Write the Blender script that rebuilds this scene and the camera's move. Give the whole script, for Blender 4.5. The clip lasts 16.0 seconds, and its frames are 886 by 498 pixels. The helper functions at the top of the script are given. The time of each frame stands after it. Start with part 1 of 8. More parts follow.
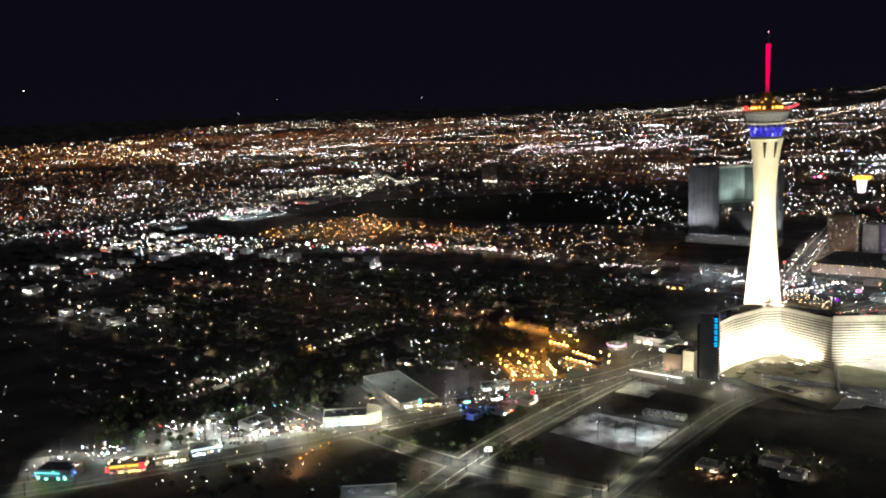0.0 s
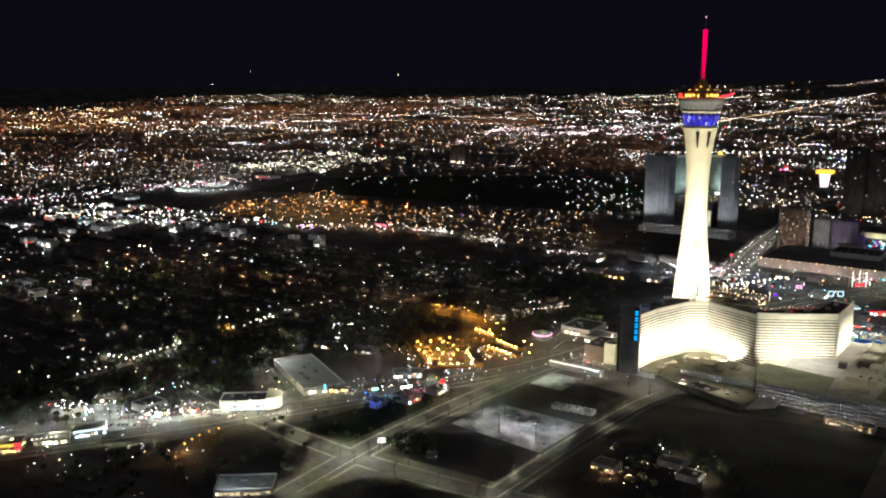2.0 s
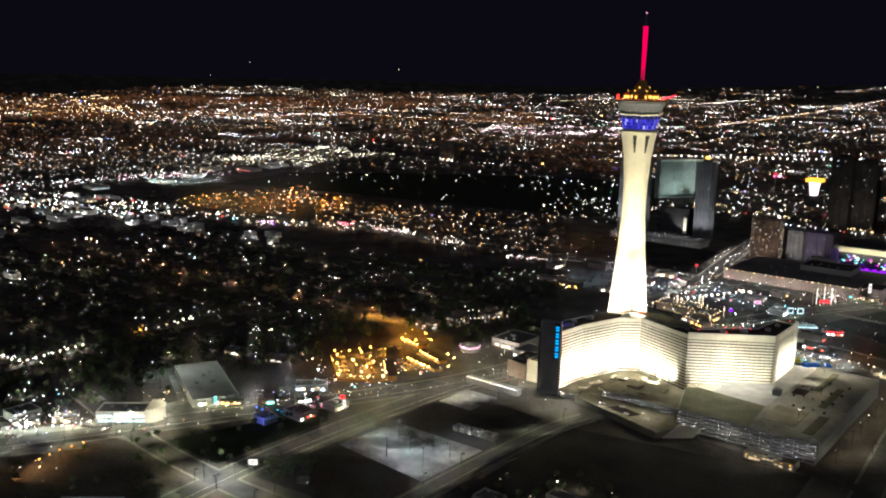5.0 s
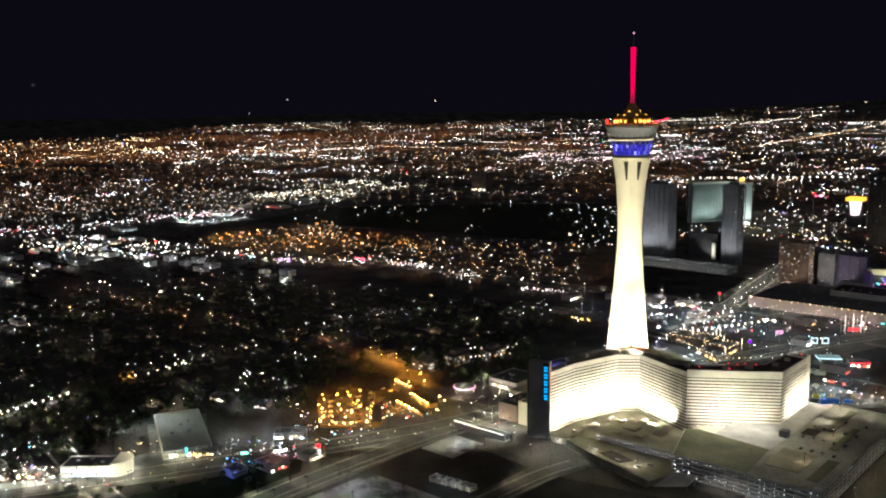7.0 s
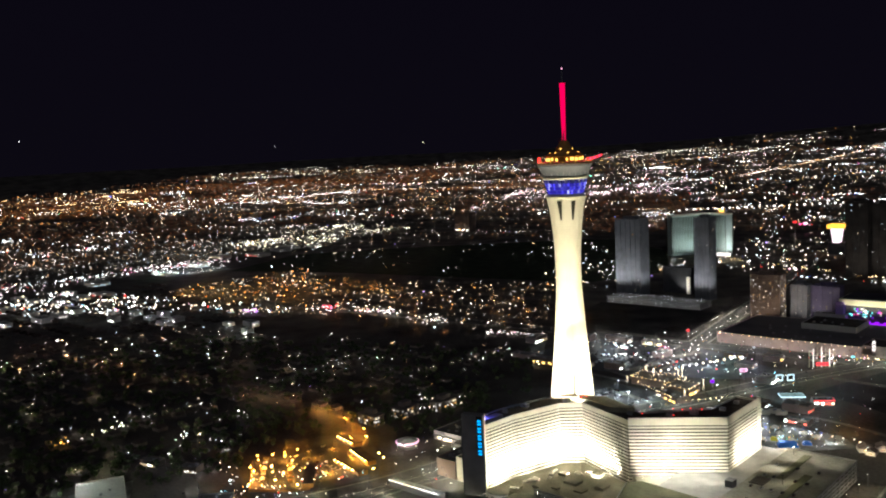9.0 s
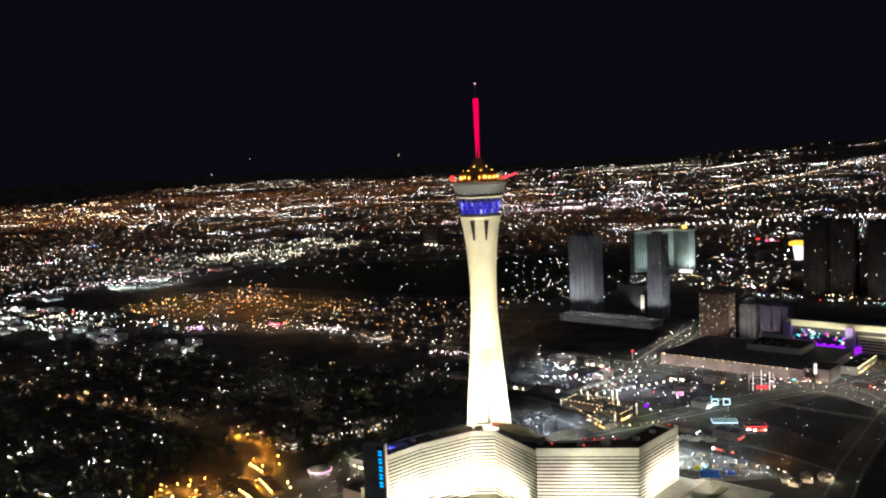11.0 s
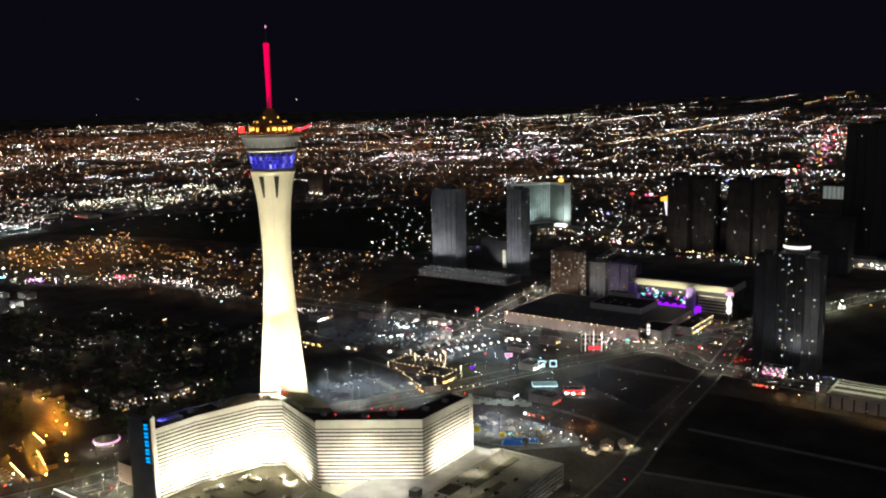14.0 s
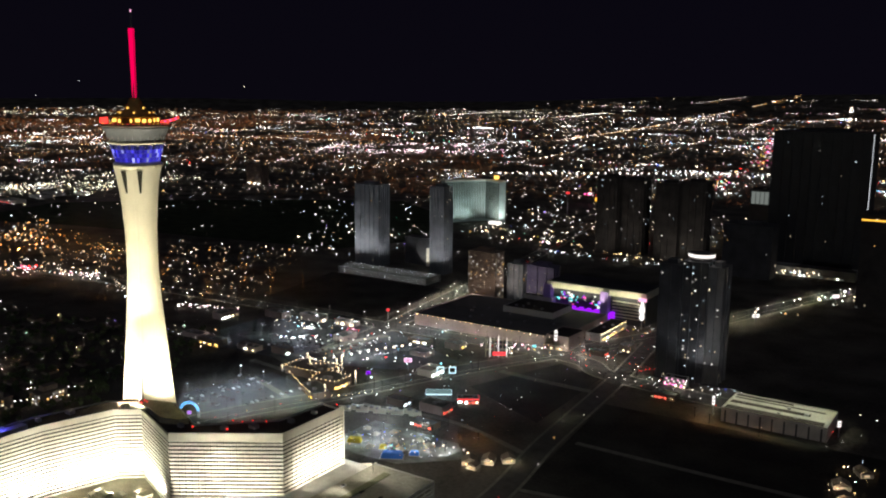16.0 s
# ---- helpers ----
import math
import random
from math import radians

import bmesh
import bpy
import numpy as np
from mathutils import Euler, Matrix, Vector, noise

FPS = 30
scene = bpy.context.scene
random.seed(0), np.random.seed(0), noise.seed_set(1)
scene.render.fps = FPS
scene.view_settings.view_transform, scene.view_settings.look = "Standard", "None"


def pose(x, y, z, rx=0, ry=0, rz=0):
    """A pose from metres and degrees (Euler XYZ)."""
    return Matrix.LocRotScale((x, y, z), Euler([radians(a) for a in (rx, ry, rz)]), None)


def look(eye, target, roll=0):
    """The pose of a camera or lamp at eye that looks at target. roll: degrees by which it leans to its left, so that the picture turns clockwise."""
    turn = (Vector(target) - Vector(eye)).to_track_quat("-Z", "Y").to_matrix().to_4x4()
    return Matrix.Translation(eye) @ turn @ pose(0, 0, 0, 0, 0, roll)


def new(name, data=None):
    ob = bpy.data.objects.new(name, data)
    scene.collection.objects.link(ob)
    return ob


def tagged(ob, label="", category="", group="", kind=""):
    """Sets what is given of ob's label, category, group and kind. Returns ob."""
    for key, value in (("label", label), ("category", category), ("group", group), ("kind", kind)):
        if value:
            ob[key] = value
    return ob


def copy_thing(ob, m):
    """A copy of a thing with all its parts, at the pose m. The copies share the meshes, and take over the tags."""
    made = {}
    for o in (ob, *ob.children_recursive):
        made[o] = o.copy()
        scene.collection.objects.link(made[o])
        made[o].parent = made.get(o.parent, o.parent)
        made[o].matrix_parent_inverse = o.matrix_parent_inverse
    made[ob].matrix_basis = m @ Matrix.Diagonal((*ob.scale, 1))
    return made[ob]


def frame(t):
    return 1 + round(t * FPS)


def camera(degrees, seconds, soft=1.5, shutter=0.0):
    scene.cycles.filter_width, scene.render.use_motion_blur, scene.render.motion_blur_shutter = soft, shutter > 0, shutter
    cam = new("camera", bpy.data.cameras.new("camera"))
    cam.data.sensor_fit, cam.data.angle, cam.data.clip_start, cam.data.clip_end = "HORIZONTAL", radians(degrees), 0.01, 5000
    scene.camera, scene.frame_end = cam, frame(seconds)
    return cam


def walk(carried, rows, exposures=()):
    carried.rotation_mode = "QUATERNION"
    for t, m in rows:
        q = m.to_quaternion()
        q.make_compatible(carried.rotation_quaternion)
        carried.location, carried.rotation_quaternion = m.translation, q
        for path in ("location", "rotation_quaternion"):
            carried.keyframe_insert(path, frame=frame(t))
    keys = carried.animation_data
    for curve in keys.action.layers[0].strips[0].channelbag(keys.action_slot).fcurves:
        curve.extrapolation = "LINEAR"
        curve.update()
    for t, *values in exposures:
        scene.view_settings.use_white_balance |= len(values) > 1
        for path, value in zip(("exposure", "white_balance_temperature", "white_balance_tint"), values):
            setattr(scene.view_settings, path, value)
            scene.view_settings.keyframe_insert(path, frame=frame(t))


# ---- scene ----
cam = camera(53.6, 16.0, soft=2.05)
METRES, EYE, TILT, LEAN, TURN = 585.1, 280.0, 0.0, 0.0, 38.5
ROWS = [
    (0.0, -0.0012, 0.0017, 0.0014, -0.41, -9.48, 2.09),
    (0.5, 0.0278, 0.0129, -0.0009, -0.54, -9.54, 1.96),
    (1.0, 0.0562, 0.0251, -0.0027, -0.65, -9.7, 1.68),
    (1.5, 0.0842, 0.0384, -0.004, -0.74, -10.16, 0.66),
    (2.0, 0.1118, 0.0524, -0.005, -1.07, -10.81, -0.03),
    (2.5, 0.1391, 0.0671, -0.0056, -1.25, -11.26, -0.93),
    (3.0, 0.1662, 0.0824, -0.0059, -1.29, -11.29, -1.48),
    (3.5, 0.1931, 0.0981, -0.006, -1.3, -11.45, -1.84),
    (4.0, 0.2198, 0.1141, -0.0059, -1.12, -11.46, -1.93),
    (6.5, 0.3537, 0.1957, -0.0042, 2.84, -9.75, 0.3),
    (7.0, 0.3807, 0.2118, -0.0037, 3.33, -9.17, 0.77),
    (7.5, 0.4078, 0.2277, -0.0033, 3.76, -8.7, 1.57),
    (8.0, 0.435, 0.2434, -0.003, 3.61, -8.04, 2.08),
    (8.5, 0.4624, 0.2588, -0.0026, 3.56, -7.39, 2.49),
    (9.0, 0.49, 0.2739, -0.0023, 3.37, -6.6, 2.92),
    (11.5, 0.6299, 0.3447, -0.0012, 2.36, -5.88, 2.43),
    (12.0, 0.6582, 0.358, -0.001, 1.81, -6.26, 2.29),
    (12.5, 0.6865, 0.371, -0.0006, 1.22, -6.87, 2.27),
    (13.0, 0.7147, 0.3839, -0.0002, 0.41, -7.68, 2.13),
    (13.5, 0.743, 0.3967, 0.0004, -0.93, -8.43, 1.6),
    (14.0, 0.7711, 0.4095, 0.0011, -2.52, -9.46, 1.18),
    (14.5, 0.7991, 0.4222, 0.0021, -3.84, -9.82, 0.41),
    (15.0, 0.8269, 0.435, 0.0034, -4.55, -9.99, -0.03),
    (15.5, 0.8544, 0.4481, 0.0051, -4.9, -10.07, -0.37),
    (16.0, 0.8815, 0.4614, 0.0071, -4.85, -10.0, -0.57),
]
walk(cam, [(t, pose(0, 0, EYE, TILT, LEAN, TURN) @ pose(METRES * x, METRES * y, METRES * z, 90 + pitch, roll, yaw)) for t, x, y, z, yaw, pitch, roll in ROWS], [(0, 0.56), (1.5, 0.5), (3, 0.27), (4, 0.3), (6.5, 0.33), (9, 0.38), (11.5, 0.24), (16, 0.17)])

# ---- night sky ----
world = bpy.data.worlds.new("night_sky")
scene.world = world
world.use_nodes = True
wn, wl = world.node_tree.nodes, world.node_tree.links
wn.clear()
w_out, w_bg, w_ramp = wn.new("ShaderNodeOutputWorld"), wn.new("ShaderNodeBackground"), wn.new("ShaderNodeValToRGB")
w_geo, w_sep = wn.new("ShaderNodeTexCoord"), wn.new("ShaderNodeSeparateXYZ")
wl.new(w_geo.outputs["Generated"], w_sep.inputs[0])
wl.new(w_sep.outputs["Z"], w_ramp.inputs[0])
w_ramp.color_ramp.elements[0].position, w_ramp.color_ramp.elements[0].color = 0.0, (0.0027, 0.0022, 0.0046, 1)
w_ramp.color_ramp.elements[1].position, w_ramp.color_ramp.elements[1].color = 0.35, (0.0022, 0.0017, 0.0044, 1)
wl.new(w_ramp.outputs["Color"], w_bg.inputs["Color"])
w_bg.inputs["Strength"].default_value = 1.0
wl.new(w_bg.outputs[0], w_out.inputs["Surface"])

# floodlights on the podium roof that wash the hotel and the tower
WARM, CREAM = (1.0, 0.92, 0.68), (1.0, 0.95, 0.80)
# Weak sun added as general fill to lift dark ground; no moon known.
moon = bpy.data.lights.new("moon", "SUN")
moon.energy, moon.angle, moon.color = 0.12, radians(0.5), (0.85, 0.9, 1.0)
new("moon", moon).matrix_world = look((600, -500, 900), (-300, 900, 0))


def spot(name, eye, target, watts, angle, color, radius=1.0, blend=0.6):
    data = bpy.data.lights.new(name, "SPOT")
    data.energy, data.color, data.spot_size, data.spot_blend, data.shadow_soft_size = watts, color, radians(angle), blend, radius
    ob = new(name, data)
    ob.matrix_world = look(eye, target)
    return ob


TX, TY = -310.5, 947.5
for ex, ey, ez, tx, ty, tz, watts, angle in (
    (-288, 836, 7, -312, 836, 22, 9.5e4, 100), (-284, 862, 7, -309, 864, 18, 8.5e4, 100), (-274, 884, 7, -301, 892, 18, 9e4, 100),
    (-260, 896, 7, -288, 912, 18, 8.5e4, 100), (-246, 886, 7, -262, 911, 18, 8e4, 100), (-232, 878, 7, -236, 904, 16, 6e4, 100),
    (-192, 878, 18, -206, 911, 32, 0.95e5, 92), (-154, 900, 18, -178, 928, 34, 0.75e5, 92), (-138, 962, 18, -166, 966, 40, 3e4, 80), (-140, 990, 16, -167, 992, 40, 3.5e4, 80), (-112, 962, 20, -166, 964, 26, 1.5e5, 52), (-112, 990, 20, -167, 990, 26, 1.5e5, 52),
):
    spot("facade_floodlight", (ex, ey, ez), (tx, ty, tz), watts, angle, CREAM)
for p, q, n, watts in (((-312, 826), (-310, 856), 4, 2.0e4), ((-309, 862), (-296, 903), 5, 1.8e4), ((-294, 909), (-283, 917), 2, 2e4), ((-278, 916), (-232, 902), 5, 1.5e4), ((-218, 901), (-166, 936), 5, 2.0e3), ((-160, 942), (-160.5, 996), 5, 6e3)):
    d = (Vector(q) - Vector(p)).normalized()
    for k in range(n):
        at = Vector(p).lerp(Vector(q), (k + 0.5) / n)
        eye = at + Vector((d.y, -d.x)) * ((7.5 if p[0] < -170 else 12.0) + 2.0 * (k % 2))
        spot("facade_uplight", (eye.x, eye.y, 6.5 if p[0] < -220 else 17), (at.x, at.y, 26), watts * (1.5, 6.0, 3.0)[(k * 7) % 3], 66 if p[0] < -170 else 84, CREAM, 0.4)
spot("roof_blue_light", (-318, 832, 60.5), (-324, 850, 56), 9e3, 130, (0.1, 0.1, 1), 0.4)
# Fill spots added on the parapet to brighten podium and garage roofs.
for ex, ey, ez, tx, ty, tz in ((-167, 975, 57.5, -112, 960, 16), (-167, 1004, 57.5, -115, 1010, 16), (-168, 942, 57.5, -125, 890, 16), (-196, 912, 57.5, -178, 890, 16), (-226, 900, 57.5, -215, 845, 12), (-283, 915, 57.5, -262, 850, 6)):
    spot("roof_floodlight", (ex + 3, ey - 2, ez), (tx, ty, tz), 9e4 if tz > 6 else 2.5e4, 120, CREAM, 0.4)
for ex, ey, ez, tz, watts, angle in (
    (-276, 908, 60, 94, 2.4e5, 90), (-300, 896, 60, 94, 2.4e5, 90), (-346, 905, 58, 94, 2.8e5, 90), (-262, 958, 58, 94, 2.6e5, 90),
    (-250, 895, 63, 205, 7.5e5, 44), (-300, 878, 63, 205, 7.0e5, 44), (-370, 890, 12, 205, 6.5e5, 40), (-238, 975, 12, 205, 6.5e5, 40), (-240, 968, 8, 40, 1.6e5, 80), (-372, 905, 8, 40, 1.6e5, 80),
):
    spot("tower_floodlight", (ex, ey, ez), (TX, TY, tz), watts, angle, WARM, 1.0, 0.35)


# ---- materials ----
def surf(name, base, rough=0.8, metal=0.0, var=0.35, scale=0.4, bump=0.15, spec=0.3, per_piece=0.0):
    """A rough surface with grain and larger stains, in metres of the world."""
    m = bpy.data.materials.new(name)
    m.use_nodes = True
    n, l = m.node_tree.nodes, m.node_tree.links
    b = n["Principled BSDF"]
    g = n.new("ShaderNodeNewGeometry")
    fine, wide = n.new("ShaderNodeTexNoise"), n.new("ShaderNodeTexNoise")
    fine.inputs["Scale"].default_value, fine.inputs["Detail"].default_value = scale * 6, 4
    wide.inputs["Scale"].default_value, wide.inputs["Detail"].default_value = scale * 0.35, 3
    l.new(g.outputs["Position"], fine.inputs["Vector"])
    l.new(g.outputs["Position"], wide.inputs["Vector"])
    mul = n.new("ShaderNodeMath")
    mul.operation = "MULTIPLY_ADD"
    l.new(fine.outputs["Fac"], mul.inputs[0])
    mul.inputs[1].default_value = 0.5
    l.new(wide.outputs["Fac"], mul.inputs[2])
    last = mul.outputs[0]
    if per_piece:
        info, add = n.new("ShaderNodeObjectInfo"), n.new("ShaderNodeMath")
        add.operation = "MULTIPLY_ADD"
        l.new(info.outputs["Random"], add.inputs[0])
        add.inputs[1].default_value = per_piece
        l.new(last, add.inputs[2])
        last = add.outputs[0]
    ramp = n.new("ShaderNodeValToRGB")
    lo, hi = [max(0, c * (1 - var)) for c in base], [min(1, c * (1 + var)) for c in base]
    ramp.color_ramp.elements[0].position, ramp.color_ramp.elements[0].color = 0.5, (*lo, 1)
    ramp.color_ramp.elements[1].position, ramp.color_ramp.elements[1].color = 1.0, (*hi, 1)
    l.new(last, ramp.inputs[0])
    l.new(ramp.outputs["Color"], b.inputs["Base Color"])
    b.inputs["Roughness"].default_value, b.inputs["Metallic"].default_value = rough, metal
    b.inputs["Specular IOR Level"].default_value = spec
    if bump:
        bm_node = n.new("ShaderNodeBump")
        bm_node.inputs["Strength"].default_value, bm_node.inputs["Distance"].default_value = bump, 0.1
        l.new(fine.outputs["Fac"], bm_node.inputs["Height"])
        l.new(bm_node.outputs["Normal"], b.inputs["Normal"])
    return m


def glow(name, stops, low, high, sampled=False):
    """Lamps: each loose lamp of a mesh takes one of the colours and its own strength."""
    m = bpy.data.materials.new(name)
    m.use_nodes = True
    n, l = m.node_tree.nodes, m.node_tree.links
    n.clear()
    out, e, g = n.new("ShaderNodeOutputMaterial"), n.new("ShaderNodeEmission"), n.new("ShaderNodeNewGeometry")
    ramp = n.new("ShaderNodeValToRGB")
    ramp.color_ramp.interpolation = "CONSTANT"
    els = ramp.color_ramp.elements
    while len(els) < len(stops):
        els.new(0.5)
    while len(els) > max(1, len(stops)):
        els.remove(els[-1])
    for el, (p, c) in zip(els, stops):
        el.position, el.color = p, (*c, 1)
    l.new(g.outputs["Random Per Island"], ramp.inputs[0])
    fract, rng = n.new("ShaderNodeMath"), n.new("ShaderNodeMapRange")
    fract.operation = "MULTIPLY"
    fract.inputs[1].default_value = 37.7
    l.new(g.outputs["Random Per Island"], fract.inputs[0])
    fr = n.new("ShaderNodeMath")
    fr.operation = "FRACT"
    l.new(fract.outputs[0], fr.inputs[0])
    sq = n.new("ShaderNodeMath")
    sq.operation = "POWER"
    l.new(fr.outputs[0], sq.inputs[0])
    sq.inputs[1].default_value = 2.5
    l.new(sq.outputs[0], rng.inputs[0])
    rng.inputs["To Min"].default_value, rng.inputs["To Max"].default_value = low, high
    l.new(ramp.outputs["Color"], e.inputs["Color"])
    l.new(rng.outputs[0], e.inputs["Strength"])
    l.new(e.outputs[0], out.inputs["Surface"])
    m.cycles.emission_sampling = "AUTO" if sampled else "NONE"
    return m


def piece_glow(name, stops, low, high):
    """As glow(), but the colour and strength go by the piece."""
    m = glow(name, stops, low, high, True)
    n, l = m.node_tree.nodes, m.node_tree.links
    info = n.new("ShaderNodeObjectInfo")
    for link in [k for k in l if k.from_socket.name == "Random Per Island"]:
        l.new(info.outputs["Random"], link.to_socket)
    return m


